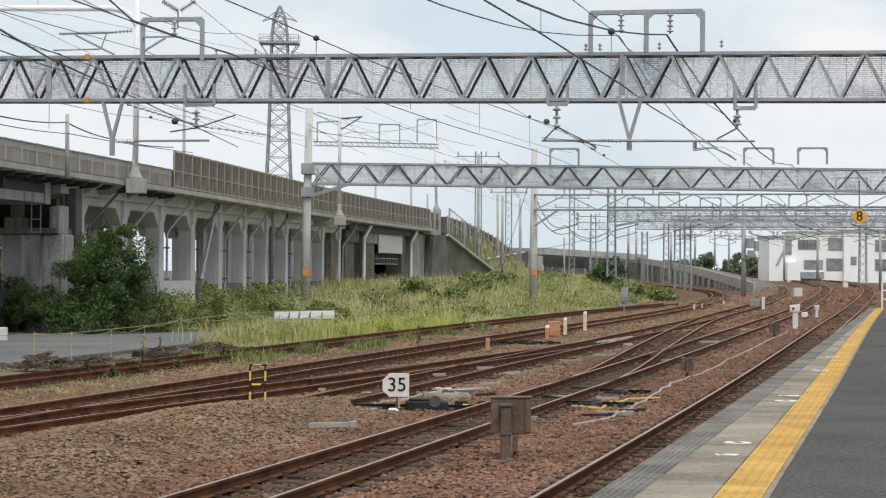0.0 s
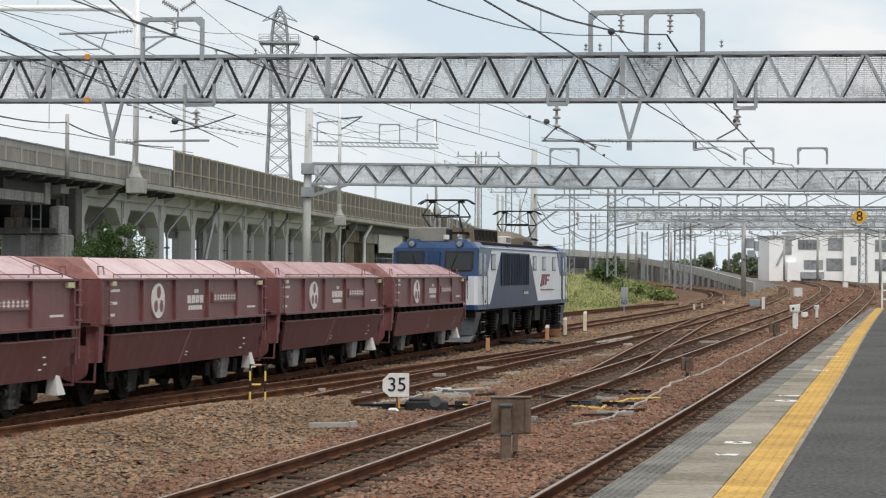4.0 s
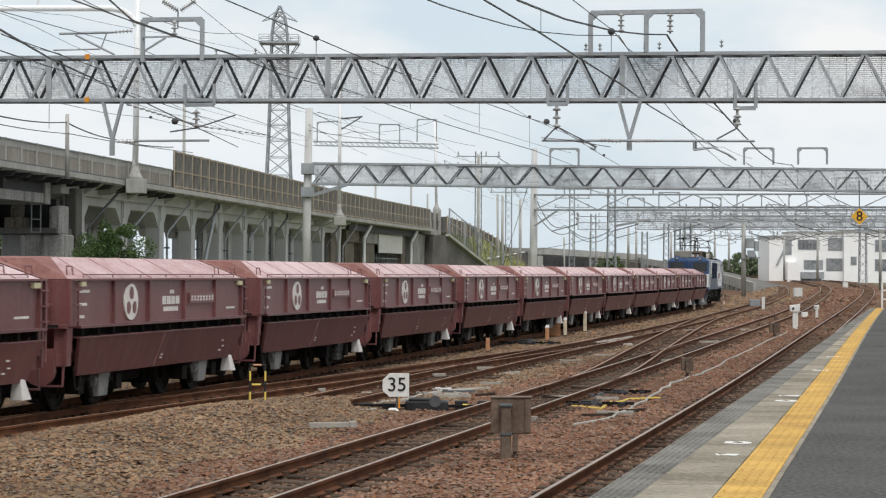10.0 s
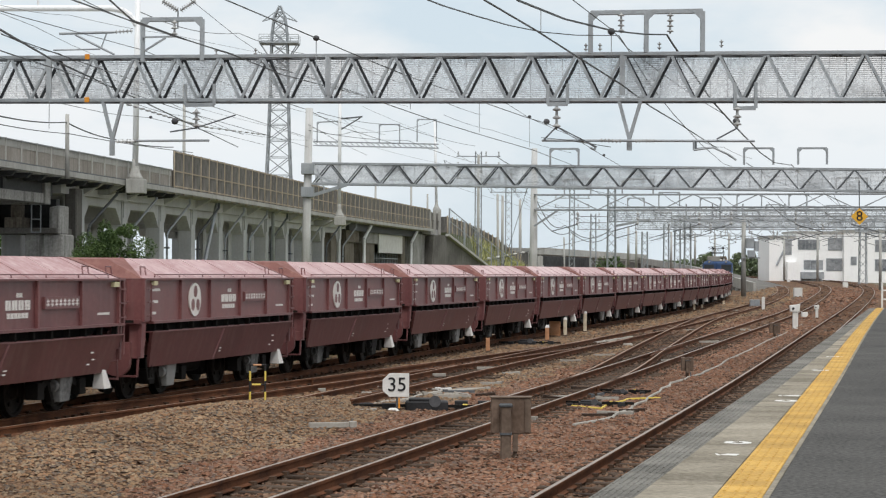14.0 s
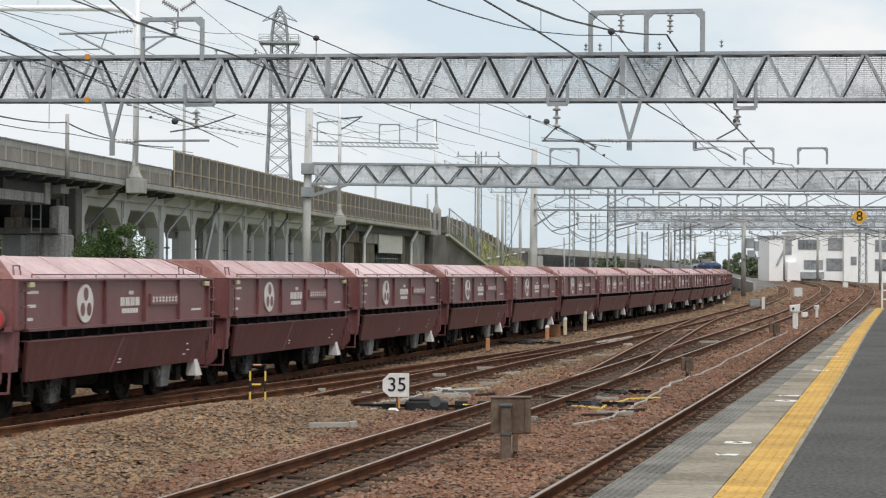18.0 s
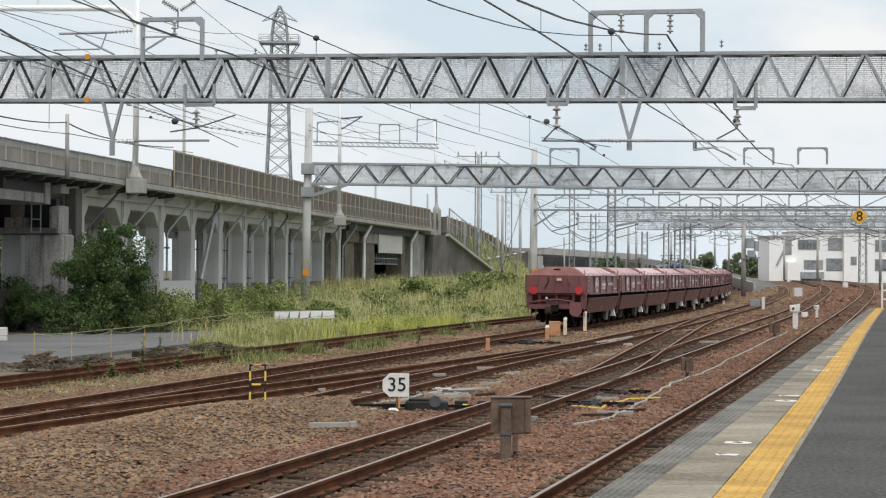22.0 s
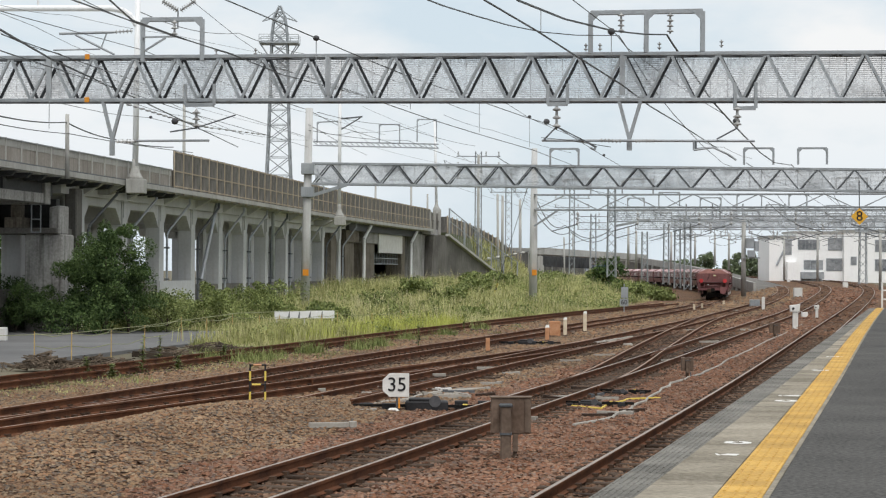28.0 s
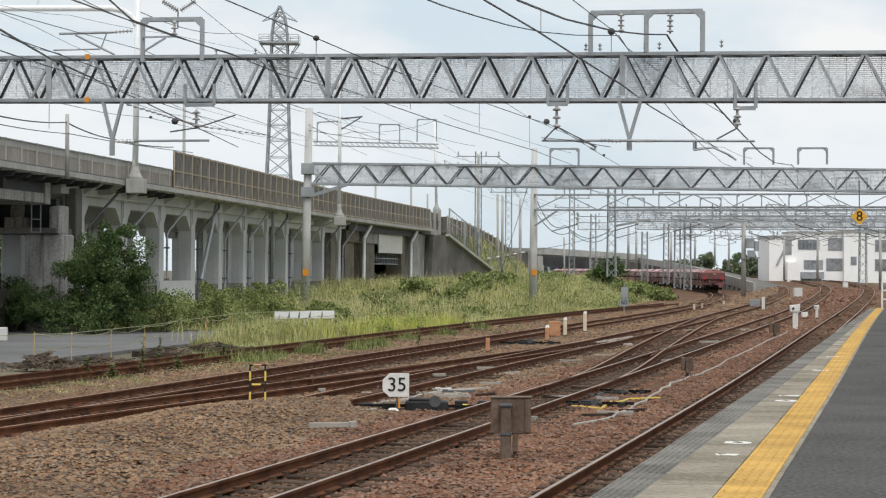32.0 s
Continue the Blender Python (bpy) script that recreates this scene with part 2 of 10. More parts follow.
# ---------------------------------------------------------------- plan of the lines
class Line:
    """A track's centre line: x as a smooth function of y, z by the grade."""

    def __init__(self, nodes, grade):
        self.y, self.x = np.array([a for a, _ in nodes], float), np.array([b for _, b in nodes], float)
        self.grade = grade
        n, h, v = len(nodes), np.diff(self.y), self.x
        a, b = np.eye(n), np.zeros(n)
        for i in range(1, n - 1):
            a[i, i - 1:i + 2] = h[i - 1], 2 * (h[i - 1] + h[i]), h[i]
            b[i] = 6 * ((v[i + 1] - v[i]) / h[i] - (v[i] - v[i - 1]) / h[i - 1])
        self.m = np.linalg.solve(a, b)

    def at(self, y):
        y = np.asarray(y, float)
        k = np.clip(np.searchsorted(self.y, y) - 1, 0, len(self.y) - 2)
        h = self.y[k + 1] - self.y[k]
        a, c = (self.y[k + 1] - y) / h, (y - self.y[k]) / h
        inside = a * self.x[k] + c * self.x[k + 1] + ((a ** 3 - a) * self.m[k] + (c ** 3 - c) * self.m[k + 1]) * h * h / 6
        return np.where((y < self.y[0]) | (y > self.y[-1]), a * self.x[k] + c * self.x[k + 1], inside)

    def slope(self, y):
        return (self.at(np.asarray(y) + 0.5) - self.at(np.asarray(y) - 0.5))

    def rise(self, y):
        u = np.clip(np.asarray(y, float) - 70, 0, 380)
        return self.grade * u * u / (u + 40)

    def point(self, y, off=0.0, z=0.0):
        """The place at y along the line, off metres to its right."""
        d = float(self.slope(y))
        n = math.hypot(1, d)
        return Vector((float(self.at(y)) + off / n, y - off * d / n, float(self.rise(y)) + z))

    def turn(self, y):
        return -math.degrees(math.atan(float(self.slope(y))))

    def stand(self, y, off=0.0, z=0.0, turn=0.0):
        p = self.point(y, off, z)
        return pose(p.x, p.y, p.z, 0, 0, self.turn(y) + turn)


FREIGHT = Line([(-190, -57.97), (20, -10.72), (45, -5.10), (75, 1.69), (110, 9.95), (150, 18.67), (200, 27.03), (245, 32.4), (305, 35.4), (350, 34.8), (400, 32.0), (470, 25.5), (560, 14.0)], 0.0015)
SIDING = Line([(20, -15.5), (60, -6.5), (110, 4.85), (160, 18.3)], 0.0015)
LOOP = Line([(30, -4.36), (45, -0.9), (60, 2.55), (90, 9.77), (150, 23.6), (190, 31.6), (240, 39.9), (300, 47.6), (345, 51.2), (400, 53.0), (450, 52.5)], 0.006)
BRANCH = Line([(22, -10.25), (34, -6.6), (43, -3.55), (52, -0.6), (60, 1.95), (70, 4.95), (80, 7.3)], 0.006)
MAIN = Line([(20, -2.89), (45, 2.99), (80, 11.03), (120, 20.47), (170, 31.28), (240, 45.06), (300, 53.6), (345, 57.6), (400, 60.0), (450, 60.5)], 0.006)
CROSS = Line([(42, 2.35), (47, 3.45), (55, 4.9), (65, 6.52), (80, 9.05), (95, 11.7), (108, 14.2), (120, 16.8)], 0.006)
PLATFORM_LINE = Line([(15, -0.12), (45, 6.9), (80, 14.75), (120, 23.92), (170, 35.28), (240, 49.98), (300, 59.6), (345, 64.2), (400, 67.2), (450, 68.2)], 0.006)


PLATFORM_EDGE = Line([(-30, -9.65), (13.8, 0.98), (25.7, 3.82), (46.4, 8.68), (94.3, 19.85)], 0.0)
TACTILE_EDGE = Line([(-30, -8.12), (13.8, 1.83), (25.7, 4.54), (46.4, 9.2), (75, 15.7), (95, 20.3)], 0.0)


def ground_rise(x, y):
    """Height of the land: level near by, rising gently with the main lines further on."""
    u = np.clip(np.asarray(y, float) - 70, 0, 380)
    a, b = FREIGHT.at(y) + 1.4, LOOP.at(y) - 1.4
    k = np.clip((x - a) / np.maximum(b - a, 1.0), 0, 1)
    return (0.0015 + 0.0045 * k) * u * u / (u + 40)

# ---------------------------------------------------------------- ground
def sheet(name, ys, xs_of, z_of, material, label, category, smooth=True):
    """A ground sheet: for every y a row of xs, with the height z_of."""
    rows = [np.asarray(xs_of(y), float) for y in ys]
    w = len(rows[0])
    x, y = np.concatenate(rows), np.repeat(np.asarray(ys, float), w)
    v = np.stack([x, y, z_of(x, y)], 1)
    i = (np.arange(len(ys) - 1)[:, None] * w + np.arange(w - 1)[None, :]).ravel()
    ob = new(name, cloud_mesh(name, v, np.stack([i, i + 1, i + w + 1, i + w], 1), material, smooth))
    return tagged(ob, label, category, kind="structure")


def wave(x, y, s, seed=0.0):
    """Cheap smooth unevenness between -1 and 1."""
    return (np.sin(x * s + 1.7 + seed) * np.cos(y * s * 0.83 + seed * 2) + 0.5 * np.sin(x * s * 2.3 + y * s * 1.9 + seed) + 0.3 * np.cos(x * s * 4.7 - y * s * 5.3)) / 1.8


def land(x, y):
    """Height of the earth: a low grassy bank rises between the siding and the viaduct."""
    x, y = np.asarray(x, float), np.asarray(y, float)
    edge = np.where(y < 150, SIDING.at(np.minimum(y, 150.0)), FREIGHT.at(y) - 3.4)
    near, off = np.clip((y - 128) / 30, 0, 1) * np.clip((420 - y) / 60, 0, 1), np.clip((edge - x - 2.2) / 9.0, 0, 1)
    return ground_rise(x, y) - 0.42 + 0.05 * wave(x, y, 0.35) + 1.15 * near * off * off * (3 - 2 * off)


land_ys = [-400, -150, -60] + list(np.arange(-20, 200, 3.0)) + list(np.arange(200, 460, 20.0)) + [520, 700, 1100, 2000, 4500]
land_xs = np.concatenate([[-4000, -1500, -600, -250], np.arange(-120, 121, 2.5), [250, 600, 1500, 4000]])
sheet("ground", land_ys, lambda y: land_xs, land, M["soil"], "earthy ground with sparse weeds beside the railway", "ground")


def mound(x, y):
    """The heap of spare ballast between the loop and the main line."""
    c = MAIN.at(y)
    u = (x - (c - 4.55)) / 1.35
    v = np.where(y < 34.5, (y - 34.5) / 11.0, (y - 34.5) / 6.5)
    return 0.31 * np.exp(-u * u - v * v * 1.2)


def bed(x, y):
    z = ground_rise(x, y) - 0.2 + 0.022 * wave(x, y, 2.1) + 0.012 * wave(x, y, 6.0, 2.0) + mound(x, y)
    left = np.clip((x - (SIDING.at(np.minimum(y, 150.0)) - 2.2)) / 0.8, 0, 1)
    return z - 0.25 * (1 - left)


def bed_xs(y):
    a = min(float(SIDING.at(min(y, 150.0))), float(FREIGHT.at(y)), float(LOOP.at(y)) - 4.0) - 2.6
    b = float(PLATFORM_LINE.at(y)) + (1.6 if y < 95 else 3.5)
    return np.linspace(a, b, 100)


bed_ys = np.concatenate([np.arange(-200, -20, 8.0), np.arange(-20, 8, 1.0), np.arange(8, 60, 0.4), np.arange(60, 120, 1.2), np.arange(120, 455, 5.0)])
sheet("ballast_bed", bed_ys, bed_xs, bed, M["ballast"], "rust-brown crushed stone ballast under the tracks", "ballast")


def scatter_stones(name, y0, y1, density, size, seed, material="stone", heap=None):
    """Loose stones, each a small uneven block."""
    r = np.random.default_rng(seed)
    xs, ys = [], []
    for y in np.arange(y0, y1, 1.0):
        half = 0.222 * y + 1.0
        a = max(-half, float(SIDING.at(y)) - 2.0)
        b = min(half, float(PLATFORM_LINE.at(y)) + 1.2)
        if b <= a:
            continue
        n = int((b - a) * density)
        xs.append(r.uniform(a, b, n))
        ys.append(r.uniform(y, y + 1.0, n))
    x, y = np.concatenate(xs), np.concatenate(ys)
    if heap is not None:
        edge = MAIN.at(y) - 2.0 + 0.5 * wave(x, y, 1.1)
        # Strip along each track: oily ballast with the shadow there painted in.
        oily = np.abs(x - FREIGHT.at(y)) < 1.1 + 0.3 * wave(x, y, 1.4, 0.6)
        for line, start, reach in ((BRANCH, 26, 76), (LOOP, 42, 400), (MAIN, 0, 400), (CROSS, 46, 118), (PLATFORM_LINE, 0, 400)):
            oily |= (np.abs(x - line.at(y)) < 0.62 + 0.15 * wave(x, y, 1.7, 1.1)) & (y < reach) & (y > start)
        k = [(x >= edge) & ~oily, (x < edge) & ~oily, oily][heap]
        x, y = x[k], y[k]
    n = len(x)
    s = size * r.uniform(0.55, 1.25, n)
    base = np.array([(1, 0, 0), (0.2, 0.95, 0.1), (-0.9, 0.3, 0), (-0.4, -0.9, 0.1), (0.38, 0.12, 0.5), (-0.34, -0.12, 0.48)], float)
    pts = base[None] + r.normal(0, 0.2, (n, 6, 3)) * np.array([1, 1, 0.75])
    a = r.uniform(0, 6.283, n)
    ca, sa = np.cos(a)[:, None], np.sin(a)[:, None]
    q = np.stack([pts[:, :, 0] * ca - pts[:, :, 1] * sa, pts[:, :, 0] * sa + pts[:, :, 1] * ca, pts[:, :, 2]], 2) * s[:, None, None]
    q += np.stack([x, y, bed(x, y) + 0.22 * s], 1)[:, None]
    f = np.array([(0, 1, 4), (1, 5, 4), (1, 2, 5), (2, 3, 5), (3, 4, 5), (3, 0, 4)])
    fs = (np.arange(n)[:, None, None] * 6 + f[None]).reshape(-1, 3)
    ob = new(name, cloud_mesh(name, q.reshape(-1, 3), fs, M[material]))
    return tagged(ob, "loose rust-brown and grey crushed stones on the track bed", "gravel", kind="stuff")


scatter_stones("ballast_stones", 21, 50, 250, 0.039, 5, "stone", 0)
scatter_stones("ballast_stones", 21, 50, 270, 0.039, 7, "stone_grey", 1)
scatter_stones("ballast_stones", 21, 50, 210, 0.039, 17, "stone_dark", 2)
scatter_stones("ballast_stones", 50, 85, 80, 0.05, 6, "stone", 0)
scatter_stones("ballast_stones", 50, 85, 80, 0.05, 8, "stone_grey", 1)
scatter_stones("ballast_stones", 50, 85, 80, 0.05, 18, "stone_dark", 2)
scatter_stones("ballast_stones", 85, 150, 16, 0.085, 9, "stone", 0)
scatter_stones("ballast_stones", 85, 150, 16, 0.085, 19, "stone_grey", 1)
scatter_stones("ballast_stones", 85, 150, 16, 0.12, 20, "stone_dark", 2)
scatter_stones("ballast_stones", 150, 250, 5, 0.15, 10, "stone", 0)
scatter_stones("ballast_stones", 150, 300, 7, 0.19, 12, "stone_dark", 2)
scatter_stones("ballast_stones", 150, 250, 5, 0.15, 13, "stone_grey", 1)


# ---------------------------------------------------------------- tracks
GAUGE = 1.067
RAIL = [(-0.064, -0.153), (0.064, -0.153), (0.064, -0.142), (0.01, -0.122), (0.01, -0.045), (0.033, -0.034), (0.033, -0.004), (0.026, 0.0), (-0.026, 0.0), (-0.033, -0.004), (-0.033, -0.034), (-0.01, -0.045), (-0.01, -0.122), (-0.064, -0.142)]


def rail_mesh(line, y0, y1, off):
    ys = [y0]
    while ys[-1] < y1:
        ys.append(min(y1, ys[-1] + max(1.0, ys[-1] / 40)))
    rings = []
    for y in ys:
        d = float(line.slope(y))
        n = math.hypot(1, d)
        p = line.point(y, off)
        rings.append([p + Vector((u / n, -u * d / n, v)) for u, v in RAIL])
    return Shape().sweep(rings, slots=[0] * 7 + [1] + [0] * 6)


def track(name, line, y0, y1, near, label, head, side=(-1, 1)):
    """Two rails on sleepers; the sleepers near by are pieces of their own, the rest one part."""
    t = thing(name, label, "railway track", kind="structure")
    for k in side:
        part("rail", rail_mesh(line, y0, y1, k * (GAUGE / 2 + 0.033)), [M["rail_side"], M[head]], t)
    tie = Shape().hexa([(-1.0, -0.11, -0.2), (1.0, -0.11, -0.2), (1.0, 0.11, -0.2), (-1.0, 0.11, -0.2), (-0.98, -0.095, 0), (0.98, -0.095, 0), (0.98, 0.095, 0), (-0.98, 0.095, 0)]).mesh("sleeper", 0.012)
    tie.materials.append(M["sleeper"])
    rest, clips = Shape(), Shape()
    y = y0 + 0.3
    r = random.Random(int(y1 * 7))
    while y < min(y1 - 0.3, 300):
        m = line.stand(y, r.uniform(-0.03, 0.03), -0.156 - r.uniform(0, 0.012), r.uniform(-0.8, 0.8))
        if (-8 if y0 < 0 else y0) < y < near:
            part("sleeper", tie, M["sleeper"], t, at=m)
        else:
            rest.hexa([m @ Vector((a, b, c)) for c in (-0.2, 0) for a, b in ((-1, -0.1), (1, -0.1), (1, 0.1), (-1, 0.1))])
        if y < 75:
            for k in (-1, 1):
                for e in (-0.085, 0.085):
                    cx = k * (GAUGE / 2 + 0.033) + e
                    clips.hexa([m @ Vector((cx + a, b, c)) for c in (-0.01, 0.05) for a, b in ((-0.035, -0.06), (0.035, -0.06), (0.035, 0.06), (-0.035, 0.06))])
        y += 0.62 if y < 150 else 0.9
    if rest.v:
        tagged(part("sleepers", rest, M["sleeper"], t), kind="stuff")
    if clips.v:
        tagged(part("rail_fasteners", clips, M["fastener"], t), kind="stuff")
    return t


track("freight_track", FREIGHT, -190, 430, 60, "rusty freight track curving away, on timber sleepers", "rail_dull")
track("siding_track", SIDING, -10, 158, 55, "disused dark rusty siding track among weeds", "rail_side")
track("loop_track", LOOP, 39, 448, 60, "rusty loop track joining the freight line", "rail_dull")
track("branch_track", BRANCH, 24, 76, 50, "rusty turnout track branching from the freight line", "rail_dull")
track("main_track", MAIN, -60, 448, 70, "main line track with polished rails in brown ballast", "rail_head")
track("crossover_track", CROSS, 44, 118, 50, "crossover track joining the main line and the loop", "rail_dull")
track("platform_track", PLATFORM_LINE, -60, 448, 70, "platform track with polished rails curving away", "rail_head")


# ---------------------------------------------------------------- platform
PLATFORM_END, PLATFORM_TOP = 92.0, 0.92


def strip(line, y0, y1, a, b, z0, z1, step=1.5):
    """A long slab between two distances right of a line."""
    rings = []
    for y in np.append(np.arange(y0, y1, step), y1):
        p, q = line.point(float(y), a), line.point(float(y), b)
        rings.append([Vector((p.x, p.y, z0)), Vector((q.x, q.y, z0)), Vector((q.x, q.y, z1)), Vector((p.x, p.y, z1))])
    return Shape().sweep(rings)


def between(left, a, right, b, y0, y1, z0, z1, step=1.5):
    """A long slab from a metres right of one line to b metres right of another."""
    rings = []
    for y in np.append(np.arange(y0, y1, step), y1):
        p, q = left.point(float(y), a), right.point(float(y), b)
        rings.append([Vector((p.x, p.y, z0)), Vector((q.x, q.y, z0)), Vector((q.x, q.y, z1)), Vector((p.x, p.y, z1))])
    return Shape().sweep(rings)


TOP = PLATFORM_TOP
platform = thing("platform", "railway platform of concrete slabs and asphalt beside the track", "platform", kind="structure")
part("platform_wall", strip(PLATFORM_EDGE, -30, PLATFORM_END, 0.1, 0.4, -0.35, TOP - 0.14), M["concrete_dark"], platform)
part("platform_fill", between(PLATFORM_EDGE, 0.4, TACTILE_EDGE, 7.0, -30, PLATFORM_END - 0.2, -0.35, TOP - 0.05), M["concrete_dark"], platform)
part("platform_asphalt", strip(TACTILE_EDGE, -30, PLATFORM_END - 0.2, 0.374, 7.0, TOP - 0.046, TOP - 0.004), M["asphalt"], platform, "dark grey platform asphalt")


def piece(name, corners, z0, z1, material, ridges=0, along=True, chamfer=0.006):
    """One slab with given corners (left near, right near, right far, left far), a chamfered top and raised ridges."""
    c = (corners[0] + corners[1] + corners[2] + corners[3]) / 4
    q = [p - c for p in corners]
    inner = [p * (1 - chamfer / max(p.length, 0.05)) for p in q]
    s = Shape().hexa([Vector((p.x, p.y, z0)) for p in q] + [Vector((p.x, p.y, z1 - chamfer)) for p in q])
    s.hexa([Vector((p.x, p.y, z1 - chamfer)) for p in q] + [Vector((p.x, p.y, z1)) for p in inner])
    for i in range(ridges):
        for f0, f1 in ((0.06, 0.47), (0.53, 0.94)):
            u = (i + 0.5) / ridges
            a, b = q[0].lerp(q[1], u), q[3].lerp(q[2], u)
            w = (q[1] - q[0]) * 0.36 / ridges / 2
            p0, p1 = a.lerp(b, f0), a.lerp(b, f1)
            s.hexa([Vector((v.x, v.y, z1 - 0.001)) for v in (p0 - w, p0 + w, p1 + w, p1 - w)] + [Vector((v.x, v.y, z1 + 0.006)) for v in (p0 - w * 0.6, p0 + w * 0.6, p1 + w * 0.6, p1 - w * 0.6)])
    me = s.mesh(name)
    me.materials.append(material)
    return part(name, me, material, platform, at=pose(c.x, c.y, 0))


def row(name, left, a, right, b, y0, y1, length, gap, z0, z1, material, ridges=0):
    y = y0
    while y < y1:
        n = y + length * 0.972
        g = gap / 2
        p = [left.point(y + g, a), right.point(y + g, b), right.point(n - g, b), left.point(n - g, a)]
        piece(name, [Vector((v.x, v.y, 0)) for v in p], z0, z1, material, ridges)
        y = n


row("edge_block", PLATFORM_EDGE, 0.0, PLATFORM_EDGE, 0.3, -8, PLATFORM_END - 0.9, 0.9, 0.012, TOP - 0.14, TOP - 0.006, M["edge_block"], 6)
row("paving_slab", PLATFORM_EDGE, 0.306, TACTILE_EDGE, -0.006, -8, PLATFORM_END - 0.9, 0.9, 0.024, TOP - 0.05, TOP, M["paver"])
part("tactile_border", strip(TACTILE_EDGE, -30, PLATFORM_END - 0.2, 0.33, 0.372, TOP - 0.05, TOP), M["paver"], platform, "narrow grey border strip")
row("tactile_tile", TACTILE_EDGE, 0.0, TACTILE_EDGE, 0.325, -4, PLATFORM_END - 0.6, 0.4, 0.008, TOP - 0.05, TOP, M["tactile"], 4)

# ---------------------------------------------------------------- overhead line gantries
M["net"] = surface("bird_netting", (0.3, 0.31, 0.32), (0.6, 0.62, 0.64), 0.8, grain=5, patch=0.4, bump=0)
# Near-black copy of the steel: the backlit side's shade is in its colour.
M["galv_shade"] = surface("shaded_steel_angle", (0.02, 0.022, 0.024), (0.07, 0.074, 0.08), 0.7, 0.2, grain=20, patch=1.5, bump=0.05)


def mesh_cloth(name, low, high, colour):
    """Fine net seen from afar: part thread, part gap, bunched up here and there."""
    m = bpy.data.materials.new(name)
    m.use_nodes = True
    n, l = m.node_tree.nodes, m.node_tree.links
    b = n["Principled BSDF"]
    b.inputs["Roughness"].default_value = 0.8
    place = n.new("ShaderNodeNewGeometry").outputs["Position"]
    big, small = n.new("ShaderNodeTexNoise"), n.new("ShaderNodeTexNoise")
    big.inputs["Scale"].default_value, big.inputs["Detail"].default_value = 0.55, 4
    small.inputs["Scale"].default_value, small.inputs["Detail"].default_value = 9.0, 2
    l.new(place, big.inputs["Vector"])
    l.new(place, small.inputs["Vector"])
    shade = n.new("ShaderNodeMixRGB")
    shade.inputs[1].default_value, shade.inputs[2].default_value = (*colour, 1), (*[c * 0.3 for c in colour], 1)
    bunch = n.new("ShaderNodeMapRange")
    bunch.inputs["From Min"].default_value, bunch.inputs["From Max"].default_value = 0.52, 0.68
    l.new(big.outputs["Fac"], bunch.inputs["Value"])
    l.new(bunch.outputs[0], shade.inputs[0])
    l.new(shade.outputs[0], b.inputs["Base Color"])
    mix = n.new("ShaderNodeMath")
    mix.operation = "MULTIPLY_ADD"
    l.new(bunch.outputs[0], mix.inputs[0])
    mix.inputs[1].default_value = 0.25
    span = n.new("ShaderNodeMapRange")
    span.inputs["From Min"].default_value, span.inputs["From Max"].default_value = 0.3, 0.7
    span.inputs["To Min"].default_value, span.inputs["To Max"].default_value = low, high
    l.new(small.outputs["Fac"], span.inputs["Value"])
    l.new(span.outputs[0], mix.inputs[2])
    l.new(mix.outputs[0], b.inputs["Alpha"])
    return m


M["net_fine"] = mesh_cloth("fine_net_mesh", 0.2, 0.45, (0.62, 0.64, 0.66))
M["net_thick"] = mesh_cloth("thick_net_mesh", 0.28, 0.5, (0.8, 0.82, 0.84))
M["porcelain"] = surface("insulator_porcelain", (0.2, 0.2, 0.2), (0.5, 0.5, 0.49), 0.3, grain=20, patch=4, bump=0)
M["orange"] = surface("orange_tag", (0.6, 0.22, 0.02), (0.75, 0.32, 0.05), 0.6, grain=30, patch=3, bump=0.02)
M["pipe_white"] = surface("white_coated_steel", (0.74, 0.75, 0.76), (0.86, 0.87, 0.88), 0.5, grain=14, patch=1, bump=0.03, streaks=0.2, dirt=(0.4, 0.38, 0.35))


def netting(a, b, z0, z1, pitch, wire, seed):
    """Fine square netting stretched between a and b, slightly slack."""
    r = np.random.default_rng(seed)
    a, b = np.array(a, float), np.array(b, float)
    d = b - a
    n, m = int(np.linalg.norm(d) / pitch), max(3, int((z1 - z0) / pitch))
    side = np.array([-d[1], d[0], 0]) / np.linalg.norm(d[:2])
    v, f = [], []

    def place(u, w):
        slack = 0.05 * math.sin(u * 23.0) * math.sin(w * 3.1) + 0.03 * math.sin(u * 71 + w * 5)
        return a + d * u + np.array([0, 0, z0 + (z1 - z0) * w]) + side * slack

    def ribbon(p, q, off):
        k = len(v)
        v.extend([p - off, p + off, q + off, q - off])
        f.append((k, k + 1, k + 2, k + 3))

    t = d / np.linalg.norm(d) * wire / 2
    h = np.array([0, 0, wire / 2])
    for i in range(0, n + 1, 9):
        u = i / n + r.uniform(-0.15, 0.15) / n
        for j in range(2):
            ribbon(place(u, j / 2), place(u, (j + 1) / 2), t)
    step = max(1, n // 60)
    for j in range(m + 1):
        for i in range(0, n, step):
            ribbon(place(i / n, j / m), place(min(1, (i + step) / n), j / m), h)
    return cloud_mesh("bird_netting", v, f, M["net"])


def veil(a, b, z0, z1):
    """The fine mesh itself, too fine to part strand by strand: a thin half-open sheet."""
    a, b = Vector(a), Vector(b)
    n, rows = max(8, int((b - a).length / 0.4)), []
    for i in range(n + 1):
        p = a.lerp(b, i / n)
        rows.append([p + Vector((0, 0.05 * math.sin(i * 0.9), z0 + (z1 - z0) * k / 3 + (0.02 * math.sin(i * 1.7) if k == 3 else 0))) for k in range(4)])
    return Shape().sweep(rows, closed=False, caps=False).mesh("fine_netting")


